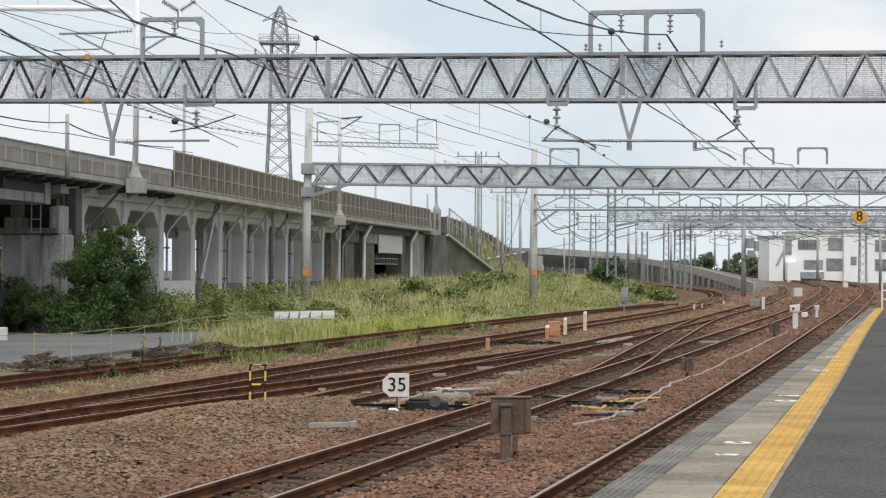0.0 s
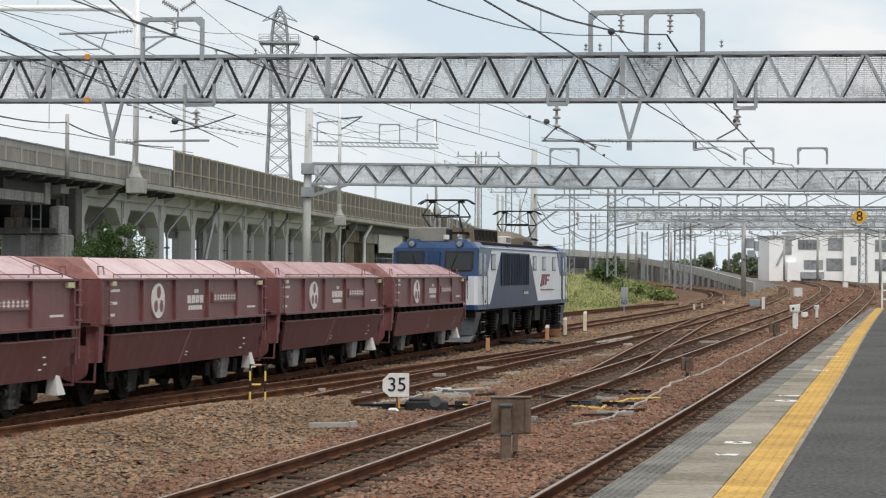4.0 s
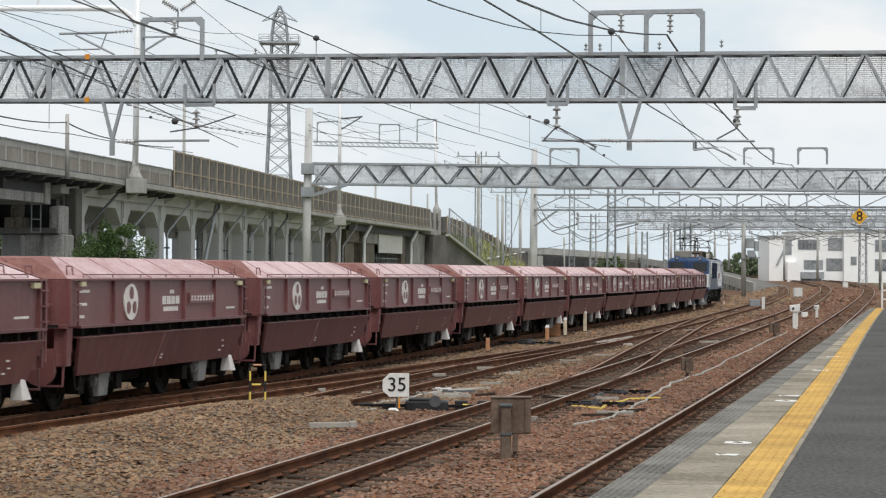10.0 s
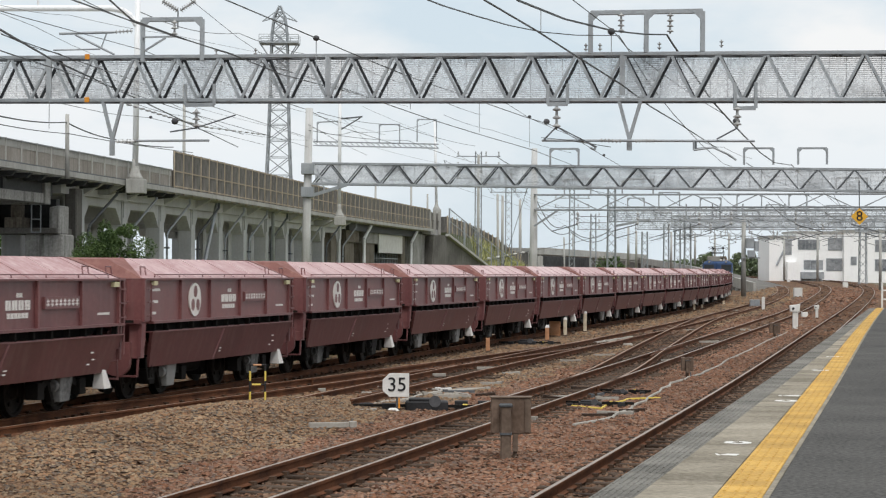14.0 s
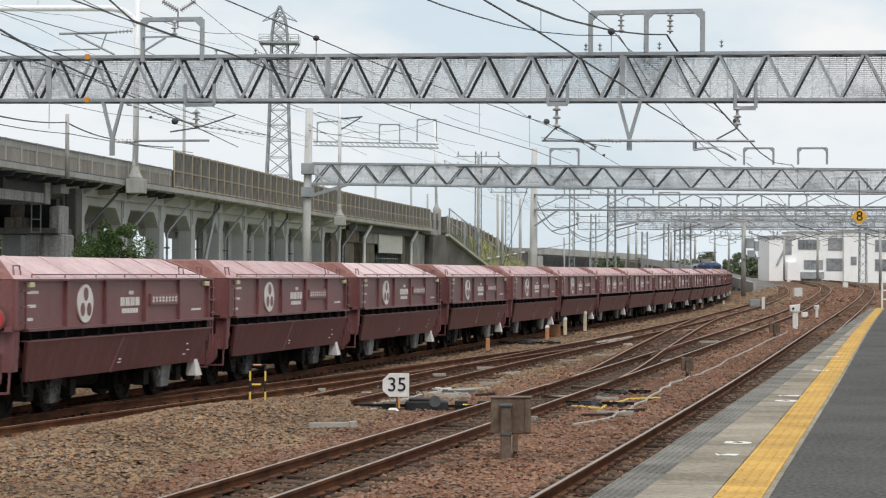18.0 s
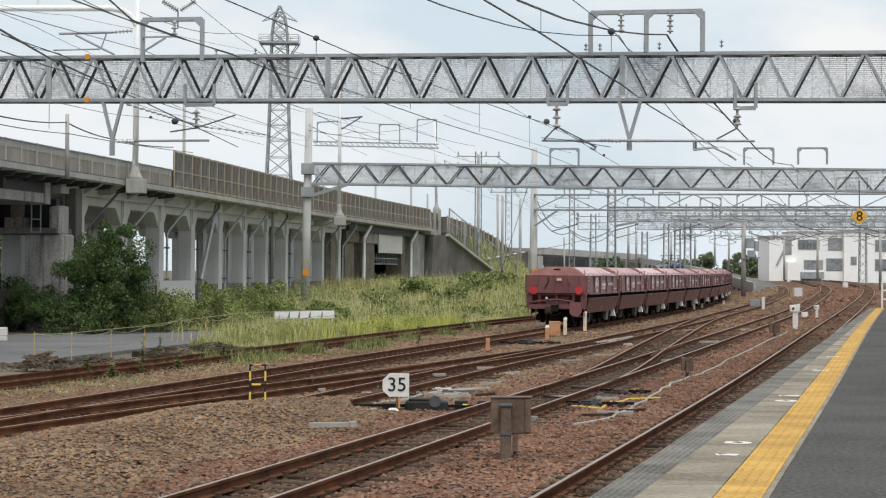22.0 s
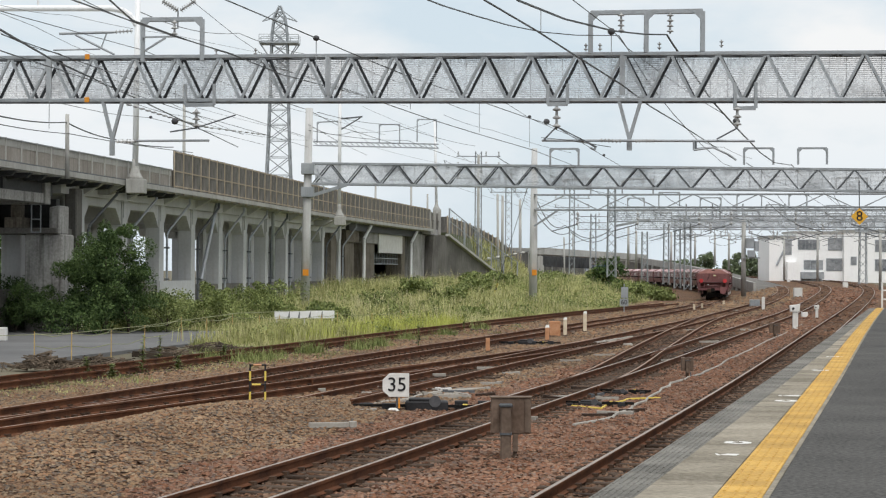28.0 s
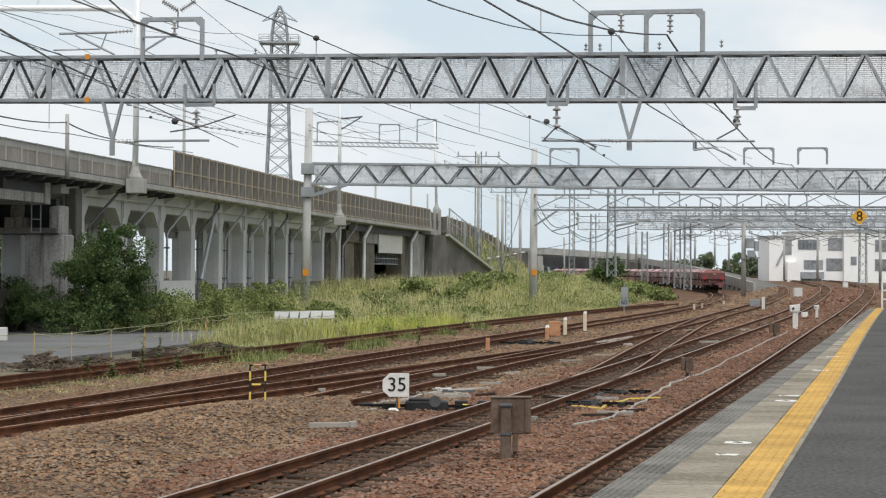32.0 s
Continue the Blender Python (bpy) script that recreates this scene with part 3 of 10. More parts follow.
def insulator(s, a, b, discs=4, r=0.1):
    """A string of insulator sheds from a to b, turned in one piece."""
    a, b = Vector(a), Vector(b)
    d = (b - a).length
    prof = [(0, 0.02)]
    for i in range(discs):
        prof += [((i + 0.25) / discs * d, r * 0.35), ((i + 0.5) / discs * d, r), ((i + 0.62) / discs * d, r * 0.95), ((i + 0.7) / discs * d, r * 0.3)]
    return s.lathe(a, b, prof + [(d, 0.02)], 10)


def gantry(a, b, depth, bay, label, net=0.07, webs_on_back=True, chord=0.105, web="galv"):
    """A truss beam across the tracks: four chords, webs on both faces, ties, bird netting."""
    g = thing("gantry", label, "gantry", group="overhead line gantries")
    a, b = Vector(a), Vector(b)
    back = (b - a).cross(Vector((0, 0, 1))).normalized() * -0.6
    n = round((b - a).length / bay)
    up = Vector((0, 0, depth))
    # The rear face takes darker steel, so its shade is painted in.
    for base in (Vector((0, 0, 0)), back):
        for z in (Vector((0, 0, 0)), up):
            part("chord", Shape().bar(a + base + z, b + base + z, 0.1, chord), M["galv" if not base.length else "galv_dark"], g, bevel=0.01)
        if base.length and not webs_on_back:
            continue
        for i in range(n):
            p, q = (a + base).lerp(b + base, i / n), (a + base).lerp(b + base, (i + 1) / n)
            mid = (p + q) / 2
            part("web_bar", Shape().bar(p, mid + up, 0.06, 0.07 if base.length else 0.075), M["galv_shade" if base.length else web], g)
            part("web_bar", Shape().bar(mid + up, q, 0.06, 0.07 if base.length else 0.075), M["galv_shade" if base.length else web], g)
    ties = Shape()
    for i in range(n + 1):
        p = a.lerp(b, i / n)
        for z in (Vector((0, 0, 0)), up):
            ties.bar(p + z, p + back + z, 0.06)
            if i < n:
                ties.bar(p + z, a.lerp(b, (i + 1) / n) + back + z, 0.035)
    # Ties share the shade-dark steel of the rear webs.
    tagged(part("tie_bars", ties, M["galv_shade"], g), kind="stuff")
    if net:
        me = netting(a + back * 1.06, b + back * 1.06, 0.05, depth - 0.05, net, 0.014 if net < 0.06 else (0.03 if net < 0.12 else 0.05), round(depth * 100))
        tagged(part("bird_netting", me, M["net"], g, "grey bird netting inside the truss"), kind="stuff")
        cloth = M["net_thick" if 0.06 < net < 0.1 else "net_fine"]
        tagged(part("fine_netting", veil(a + back * 1.1, b + back * 1.1, 0.04, depth - 0.04), cloth, g, "half-open grey mesh cloth"), kind="stuff")
    return g


def portal(parent, left, right, foot, inner=None, w=0.13):
    """An upright frame on top of a beam: two or three legs, a top bar and gusset plates."""
    left, right = Vector(left), Vector(right)
    bar = part("portal_top", Shape().bar(left, right, w, w), M["galv"], parent, bevel=0.01)
    for p in [left, right] + ([Vector(inner)] if inner else []):
        part("portal_leg", Shape().bar(p, (p.x, p.y, foot), w, w), M["galv"], bar, bevel=0.01)
        d = (right - left).normalized() * (0.3 if p != right else -0.3)
        g = Shape()
        g.face_set([p + Vector((0, -w / 2 - 0.01, 0)), p + d + Vector((0, -w / 2 - 0.01, 0)), p + Vector((0, -w / 2 - 0.01, -0.3)), p + Vector((0, -w / 2 + 0.01, 0)), p + d + Vector((0, -w / 2 + 0.01, 0)), p + Vector((0, -w / 2 + 0.01, -0.3))], [(0, 1, 2), (5, 4, 3), (0, 3, 4, 1), (1, 4, 5, 2), (2, 5, 3, 0)])
        part("gusset", g, M["galv"], bar)
    return bar


def bracket_u(parent, left, right, drop):
    """A U-shaped hanger below a beam, with an insulator string under it."""
    left, right = Vector(left), Vector(right)
    s = Shape().bar(left, (left.x, left.y, drop), 0.09).bar(right, (right.x, right.y, drop), 0.09).bar((left.x, left.y, drop), (right.x, right.y, drop), 0.09, 0.11)
    return part("hanger_bracket", s, M["galv"], parent)


near_gantry = gantry((-15.0, 61.7, 7.55), (16.0, 54.4, 7.15), 1.29, 1.305, "grey steel lattice gantry beam with bird netting over the tracks", 0.052)
portal(near_gantry, (-8.94, 60.27, 9.86), (-7.13, 59.85, 9.84), 8.6)
portal(near_gantry, (4.12, 57.20, 9.75), (7.18, 56.48, 9.73), 8.6, (5.65, 56.84, 9.75))
part("insulator", insulator(Shape(), (4.95, 56.90, 9.72), (4.95, 56.90, 9.15)), M["porcelain"], near_gantry)
part("insulator", insulator(Shape(), (6.29, 56.58, 9.69), (6.29, 56.58, 9.10)), M["porcelain"], near_gantry)
part("insulator", insulator(Shape(), (-7.96, 59.95, 9.83), (-7.96, 59.95, 9.33), 3), M["porcelain"], near_gantry)
part("stay_arm", Shape().bar((-8.93, 60.17, 9.33), (-7.93, 59.94, 9.33), 0.05).bar((-8.89, 60.16, 8.91), (-8.23, 60.01, 9.30), 0.05), M["galv"], near_gantry)
for legs in (((-10.16, 60.56, 7.47), (-9.55, 60.42, 7.46), (-9.86, 60.49, 6.29), (-9.86, 60.49, 5.84)), ((4.88, 57.02, 7.39), (5.54, 56.86, 7.38), (5.20, 56.94, 6.18), (5.20, 56.94, 5.87))):
    part("drop_bracket", Shape().bar(legs[0], legs[2], 0.09).bar(legs[1], legs[2], 0.09).bar(legs[2], legs[3], 0.14), M["galv"], near_gantry)
bracket_u(near_gantry, (2.93, 57.33, 7.75), (3.48, 57.20, 7.75), 7.18)
bracket_u(near_gantry, (8.04, 56.12, 7.70), (8.59, 55.99, 7.70), 7.0)
bracket_u(near_gantry, (-7.61, 59.81, 7.92), (-6.74, 59.61, 7.91), 7.3)
part("insulator", insulator(Shape(), (3.18, 57.27, 7.15), (3.18, 57.27, 6.45), 3, 0.12), M["porcelain"], near_gantry)
part("insulator", insulator(Shape(), (8.10, 56.10, 7.08), (8.10, 56.10, 6.46), 3, 0.12), M["porcelain"], near_gantry)
part("insulator", insulator(Shape(), (-7.27, 59.73, 7.17), (-7.27, 59.73, 6.59), 3, 0.12), M["porcelain"], near_gantry)
for a, b in (((2.77, 57.36, 6.16), (8.57, 55.99, 6.09)), ((-9.73, 60.32, 6.26), (-6.88, 59.64, 6.25))):
    part("registration_pipe", Shape().tube(a, b, 0.035, n=8), M["galv"], near_gantry)
for a, b in (((4.37, 56.94, 6.15), (4.98, 56.79, 6.12)), ((5.32, 56.71, 6.12), (5.88, 56.58, 6.12)), ((-9.57, 60.23, 6.26), (-9.08, 60.11, 6.25))):
    part("insulator", insulator(Shape(), a, b, 6, 0.06), M["porcelain"], near_gantry)
for a, b, w in (((3.18, 57.22, 6.54), (2.83, 57.30, 6.18), 0.04), ((3.18, 57.22, 6.54), (4.29, 56.95, 5.96), 0.035), ((8.10, 56.05, 6.45), (7.55, 56.18, 6.15), 0.04), ((6.98, 56.32, 6.09), (6.98, 56.32, 5.87), 0.06), ((6.98, 56.32, 5.89), (7.46, 56.20, 5.93), 0.035), ((-7.26, 59.68, 6.62), (-8.05, 59.87, 6.51), 0.04), ((-7.26, 59.68, 6.62), (-6.09, 59.41, 6.98), 0.035)):
    part("hanger_arm", Shape().bar(a, b, w), M["galv_dark"], near_gantry)
part("pull_off_arm", Shape().chain([(3.73, 57.20, 6.14), (4.08, 57.20, 6.09), (4.26, 57.20, 5.98), (4.26, 57.20, 5.89), (4.13, 57.20, 5.95)], 0.03, 8), M["galv"], near_gantry)
part("pull_off_arm", Shape().chain([(6.89, 56.00, 6.08), (6.89, 56.00, 5.83), (7.42, 56.00, 5.91), (7.86, 56.00, 5.71), (8.06, 56.00, 5.56)], 0.028, 8), M["galv"], near_gantry)
part("insulator", insulator(Shape(), (-9.70, 60.1, 6.24), (-9.14, 60.0, 6.24), 5, 0.065), M["pipe_white"], near_gantry)
for p in ((-10.64, 60.60, 8.78), (-10.64, 60.60, 7.50)):
    v = Vector(p)
    part("orange_tag", Shape().box(v.x - 0.07, v.x + 0.07, v.y - 0.03, v.y, v.z - 0.07, v.z + 0.08), M["orange"], near_gantry, "small orange tag")
for a, b in (((-3.37, 58.96, 8.69), (-3.37, 58.96, 7.54)), ((5.00, 56.99, 8.56), (5.00, 56.99, 7.42)), ((-11.85, 60.96, 8.81), (-11.85, 60.96, 7.53))):
    part("post_bar", Shape().bar(a, b, 0.15, 0.1), M["galv"], near_gantry)
for x in ((-6.70, 59.75, 8.73), (-5.52, 59.47, 8.73), (3.99, 57.23, 8.67), (4.38, 57.14, 8.67), (7.69, 56.36, 8.70), (5.62, 56.84, 8.67), (6.01, 56.75, 8.67)):
    v = Vector(x)
    part("pin_insulator", insulator(Shape(), v, v + Vector((0, 0, 0.22)), 2, 0.06), M["porcelain"], near_gantry)

far_gantry = gantry((-8.3, 128.8, 7.95), (32.0, 119.9, 7.27), 1.3, 2.18, "grey steel lattice gantry with netting on a concrete mast", 0.08, chord=0.14, web="galv_dark")
for l, r in (((6.59, 125.50, 10.05), (8.31, 125.11, 10.04)), ((18.17, 122.93, 10.00), (19.88, 122.55, 9.99)), ((21.32, 122.23, 9.98), (22.98, 121.86, 9.97))):
    portal(far_gantry, l, r, 9.0, None, 0.12)
part("knee_brace", Shape().bar((-8.81, 128.91, 7.05), (-6.13, 128.32, 7.87), 0.16, 0.2).bar((-8.92, 128.94, 8.91), (-6.56, 128.41, 7.83), 0.08).bar((-8.01, 128.74, 8.91), (-7.47, 128.62, 7.48), 0.08), M["galv"], far_gantry)
part("mast_collar", Shape().box(-9.0, -8.2, 128.5, 129.4, 7.1, 7.75).box(-9.0, -8.2, 128.5, 129.4, 8.55, 9.25), M["galv"], far_gantry, bevel=0.02)
mast1 = solid("gantry_mast", Shape().lathe((-8.75, 128.95, -0.5), (-8.53, 128.95, 12.75), [(0, 0.3), (6, 0.27), (13.25, 0.23)], 20), M["mast"], "tall tapered grey concrete mast carrying a gantry", "mast", "gantry masts", smooth=True)
tagpl = Vector((-8.67, 128.40, 2.33))
part("number_tag", Shape().box(tagpl.x - 0.18, tagpl.x + 0.18, tagpl.y, tagpl.y + 0.2, tagpl.z - 0.2, tagpl.z + 0.2), M["orange"], mast1, "orange number tag")


def light_gantry(x0, x1, y0, y1, z, depth, bay, label, net=0.0):
    return gantry((x0, y0, z), (x1, y1, z), depth, bay, label, net, False, 0.1)


third = light_gantry(6.35, 32.0, 141.0, 135.0, 6.75, 1.05, 4.2, "slender grey gantry beam on a concrete mast")
mast2 = solid("gantry_mast", Shape().lathe((6.27, 141.50, -0.66), (6.33, 141.50, 11.06), [(0, 0.29), (5, 0.27), (11.7, 0.2)], 20), M["mast"], "grey concrete mast at the edge of the grass", "mast", "gantry masts", smooth=True)
part("knee_brace", Shape().bar((6.31, 141.00, 5.62), (8.04, 140.50, 6.79), 0.12), M["galv"], third)
mk = Vector((6.34, 141.00, 2.41))
part("number_tag", Shape().box(mk.x - 0.16, mk.x + 0.16, mk.y - 0.05, mk.y + 0.2, mk.z - 0.2, mk.z + 0.2), M["orange"], mast2, "orange number tag")


def lattice_mast(base, top, w, label="grey steel lattice mast beside the railway"):
    """Four corner angles with cross bracing."""
    base, top = Vector(base), Vector(top)
    t = thing("lattice_mast", label, "mast", group="lattice masts")
    h = top.z - base.z
    for a, b in ((-1, -1), (1, -1), (1, 1), (-1, 1)):
        part("corner_angle", Shape().bar(base + Vector((a * w / 2, b * w / 2, 0)), top + Vector((a * w / 2.4, b * w / 2.4, 0)), 0.09), M["galv"], t)
    s = Shape()
    n = max(3, int(h / (w * 1.1)))
    for i in range(n):
        p, q = base.lerp(top, i / n), base.lerp(top, (i + 1) / n)
        for a, b, c, d in ((-1, -1, 1, -1), (1, -1, 1, 1), (1, 1, -1, 1), (-1, 1, -1, -1)):
            s.bar(p + Vector((a, b, 0)) * (w / 2), q + Vector((c, d, 0)) * (w / 2), 0.05)
    tagged(part("bracing", s, M["galv"], t), kind="stuff")
    return t


fourth = light_gantry(14.8, 42.0, 182.0, 176.0, 7.0, 1.3, 2.4, "far grey gantry beam with netting", 0.17)
lattice_mast((15.07, 182.00, 2.03), (15.07, 182.00, 9.92), 0.75)
part("haunch", Shape().bar((15.37, 182.00, 6.59), (18.40, 181.00, 7.19), 0.2), M["galv"], fourth)
fifth = light_gantry(25.5, 52.0, 228.0, 222.0, 7.6, 1.2, 2.6, "far grey gantry beam across the curve", 0.22)
sixth = light_gantry(25.0, 62.0, 262.0, 255.0, 8.0, 1.3, 2.8, "far grey gantry beam across the curve", 0.22)
seventh = light_gantry(34.0, 74.0, 318.0, 308.0, 8.2, 1.3, 3.0, "far grey gantry beam across the curve")
lattice_mast((23.30, 235.00, 1.41), (23.30, 235.00, 7.16), 0.7)
lattice_mast((27.98, 255.00, 1.06), (27.98, 255.00, 8.57), 0.7)
lattice_mast((30.20, 262.00, 0.45), (30.20, 262.00, 9.33), 0.8)
lattice_mast((27.42, 228.00, 0.52), (27.42, 228.00, 8.06), 0.75)
lattice_mast((52.63, 255.00, 1.14), (52.63, 255.00, 8.57), 0.9)
for k, (a, b, r) in enumerate((((29.56, 200.00, 0.07), (29.56, 200.00, 8.02), 0.26), ((55.25, 300.00, 1.28), (55.25, 300.00, 8.36), 0.2), ((52.01, 310.00, 1.38), (52.01, 310.00, 8.10), 0.18), ((32.25, 150.00, 1.27), (32.25, 150.00, 5.44), 0.12), ((27.33, 300.00, 3.61), (27.33, 300.00, 9.28), 0.2), ((26.60, 280.00, 2.92), (26.60, 280.00, 8.21), 0.18), ((37.03, 330.00, 2.86), (37.03, 330.00, 9.09), 0.2), ((42.12, 340.00, 3.84), (42.12, 340.00, 9.03), 0.2), ((46.76, 350.00, 3.90), (46.76, 350.00, 9.24), 0.2), ((46.38, 330.00, 2.91), (46.38, 330.00, 8.87), 0.2))):
    solid("line_pole", Shape().lathe(a, b, [(0, r), ((Vector(b) - Vector(a)).length, r * 0.75)], 12), M["concrete"], "slim grey concrete pole along the railway", "pole", "line poles", smooth=True)

for a, b, w in (((4.13, 240.00, 5.27), (4.13, 240.00, 16.61), 0.8), ((9.02, 280.00, 4.99), (9.02, 280.00, 16.66), 0.9), ((23.64, 320.00, 2.77), (23.64, 320.00, 11.66), 0.9), ((19.00, 300.00, 3.56), (19.00, 300.00, 15.23), 0.8)):
    mast = lattice_mast((a[0], a[1], -0.5), b, w)
    for u in (0.72, 0.84, 0.95):
        c = Vector(a).lerp(Vector(b), u)
        part("cross_arm", Shape().bar(c + Vector((-2.6, 0, 0)), c + Vector((2.6, 0, 0)), 0.12), M["galv"], mast)
        for e in (-2.4, 0.9, 2.4):
            part("insulator", insulator(Shape(), c + Vector((e, 0, 0.05)), c + Vector((e, 0, 0.6)), 3, 0.13), M["porcelain"], mast)

# small frames, hangers and insulators along the further beams
def dress(g, a, b, depth, count, seed, w=0.1):
    r = random.Random(seed)
    a, b = Vector(a), Vector(b)
    d = (b - a).normalized()
    for i in range(count):
        p = a.lerp(b, (i + 0.5 + r.uniform(-0.25, 0.25)) / count)
        half = r.uniform(0.7, 1.1)
        if r.random() < 0.55:
            top = p.z + depth + r.uniform(0.7, 1.3)
            portal(g, (p.x - d.x * half, p.y - d.y * half, top), (p.x + d.x * half, p.y + d.y * half, top), p.z + depth, None, w)
        else:
            l, q = p - d * half, p + d * half
            bracket_u(g, (l.x, l.y - 0.1, l.z + 0.4), (q.x, q.y - 0.1, q.z + 0.4), p.z - r.uniform(0.5, 0.9))
        part("insulator", insulator(Shape(), (p.x, p.y - 0.1, p.z - 0.1), (p.x, p.y - 0.1, p.z - 1.1), 3, 0.12), M["porcelain"], g)
        part("steady_arm", Shape().tube((p.x, p.y - 0.1, p.z - 1.0), (p.x + r.choice((-1, 1)) * 1.8, p.y - 0.2, p.z - 1.5), 0.035, n=6), M["galv_dark"], g)


dress(third, (8, 140.7, 6.75), (32, 135.0, 6.75), 1.05, 7, 3)
dress(fourth, (16, 181.8, 7.0), (42, 176.0, 7.0), 1.3, 8, 4)
dress(fifth, (26, 227.8, 7.6), (52, 222.0, 7.6), 1.2, 8, 5, 0.12)
dress(sixth, (26, 261.8, 8.0), (62, 255.0, 8.0), 1.3, 10, 6, 0.14)
dress(seventh, (36, 317.5, 8.2), (74, 308.0, 8.2), 1.3, 10, 7, 0.16)

# the stop marker below the far gantry
s8 = Vector((24.83, 121.30, 5.87))
sign8 = thing("stop_marker", "yellow diamond stop marker with a black figure eight", "sign", pose(s8.x, s8.y, s8.z))
M["sign_yellow"] = surface("amber_sign_paint", (0.6, 0.3, 0.02), (0.75, 0.42, 0.04), 0.5, grain=20, patch=3, bump=0.02)
part("sign_plate", Shape().hexa([(-0.36, 0, -0.36), (0.36, 0, -0.36), (0.36, 0.03, -0.36), (-0.36, 0.03, -0.36), (-0.36, 0, 0.36), (0.36, 0, 0.36), (0.36, 0.03, 0.36), (-0.36, 0.03, 0.36)]), M["sign_yellow"], sign8, at=pose(0, 0, 0, 0, 45, 0), bevel=0.004)
part("hanger_rod", Shape().tube((0, 0.06, 0.3), (0, 0.12, 2.15), 0.035), M["galv_dark"], sign8)


def lettering(text, size, material, parent, m, name="lettering", thick=0.004):
    """Raised characters with the built-in font, as a mesh."""
    cu = bpy.data.curves.new(name, "FONT")
    cu.body, cu.size, cu.extrude, cu.align_x, cu.align_y, cu.offset = text, size, thick, "CENTER", "CENTER", size * 0.004
    ob = bpy.data.objects.new(name, cu)
    scene.collection.objects.link(ob)
    me = bpy.data.meshes.new_from_object(ob.evaluated_get(bpy.context.evaluated_depsgraph_get()))
    bpy.data.objects.remove(ob)
    me.materials.clear()
    me.materials.append(material)
    return part(name, me, material, parent, at=m)


lettering("8", 0.82, M["black"], sign8, pose(0, -0.006, 0.0, 90, 0, 0), "figure")


# ---------------------------------------------------------------- viaduct
VIADUCT = Line([(40, -22.0), (81.7, -17.6), (102, -14.9), (150, -9.3), (205, -1.4), (260, 8.0)], 0.0)
DECK = 6.45
M["parapet"] = surface("parapet_concrete", (0.3, 0.295, 0.275), (0.46, 0.45, 0.425), 0.9, grain=10, patch=0.6, bump=0.1, streaks=0.6, dirt=(0.17, 0.155, 0.13))
M["barrier"] = surface("weathered_barrier_panel", (0.075, 0.07, 0.064), (0.19, 0.18, 0.165), 0.85, grain=8, patch=1.4, bump=0.1, streaks=0.5, dirt=(0.36, 0.34, 0.31), per_object=0.35)
M["stained"] = surface("rain_stained_concrete", (0.2, 0.195, 0.185), (0.46, 0.45, 0.43), 0.9, grain=9, patch=0.7, bump=0.12, streaks=0.9, dirt=(0.045, 0.04, 0.034), contrast=0.8)
M["rust_stained"] = surface("rust_stained_concrete", (0.1, 0.085, 0.068), (0.27, 0.24, 0.2), 0.9, grain=9, patch=0.7, bump=0.12, streaks=0.85, dirt=(0.035, 0.025, 0.018), contrast=0.8)
M["parapet_low"] = surface("soot_brown_parapet", (0.22, 0.2, 0.175), (0.38, 0.355, 0.32), 0.9, grain=10, patch=0.6, bump=0.1, streaks=0.5, dirt=(0.1, 0.085, 0.07))
M["barrier_post"] = surface("rusted_barrier_post", (0.26, 0.21, 0.15), (0.48, 0.42, 0.33), 0.8, grain=12, patch=2, bump=0.05)
# Girder grey lowered so the colour carries the shadow below the deck.
M["girder_steel"] = surface("shaded_grey_girder_paint", (0.03, 0.032, 0.034), (0.085, 0.088, 0.09), 0.6, grain=8, patch=0.5, bump=0.05, streaks=0.4, dirt=(0.05, 0.043, 0.036))

viaduct = thing("viaduct", "long grey concrete railway viaduct on rows of columns", "viaduct", kind="structure")
part("deck", strip(VIADUCT, 45, 207, -11, 0.0, DECK, DECK + 0.28, 4.0), M["concrete"], viaduct)
part("deck_lip", strip(VIADUCT, 45, 207, 0.0, 0.14, DECK + 0.06, DECK + 0.3, 4.0), M["concrete"], viaduct)
part("deck_slab", strip(VIADUCT, 92, 168, -10.6, -1.1, DECK - 0.55, DECK, 4.0), M["pier"], viaduct)
part("parapet", strip(VIADUCT, 45, 207, -0.22, -0.06, DECK + 0.28, DECK + 1.24, 4.0), M["parapet_low"], viaduct)
part("parapet", strip(VIADUCT, 45, 207, -10.9, -10.7, DECK + 0.28, DECK + 1.24, 4.0), M["parapet"], viaduct)
part("parapet_band", strip(VIADUCT, 45, 107, -0.06, -0.045, DECK + 0.95, DECK + 1.24, 4.0), M["concrete"], viaduct, "pale upper parapet panels")
part("parapet_rail", strip(VIADUCT, 45, 107, -0.2, 0.0, DECK + 1.24, DECK + 1.28, 4.0), M["galv"], viaduct)
part("deck_gutter", strip(VIADUCT, 45, 107, -0.06, 0.1, DECK + 0.3, DECK + 0.36, 4.0), M["galv_dark"], viaduct)
y = 66.6
while y < 107:
    part("parapet_post", Shape().box(-0.06, 0.0, -0.035, 0.035, DECK + 0.2, DECK + 1.3), M["concrete"], viaduct, at=VIADUCT.stand(y), bevel=0.008)
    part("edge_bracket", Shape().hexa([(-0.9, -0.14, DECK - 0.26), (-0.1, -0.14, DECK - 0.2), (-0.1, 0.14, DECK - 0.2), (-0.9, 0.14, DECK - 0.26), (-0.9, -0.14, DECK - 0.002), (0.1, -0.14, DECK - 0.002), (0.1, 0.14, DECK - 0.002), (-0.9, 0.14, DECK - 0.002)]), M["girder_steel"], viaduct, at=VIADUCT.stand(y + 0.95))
    y += 1.9
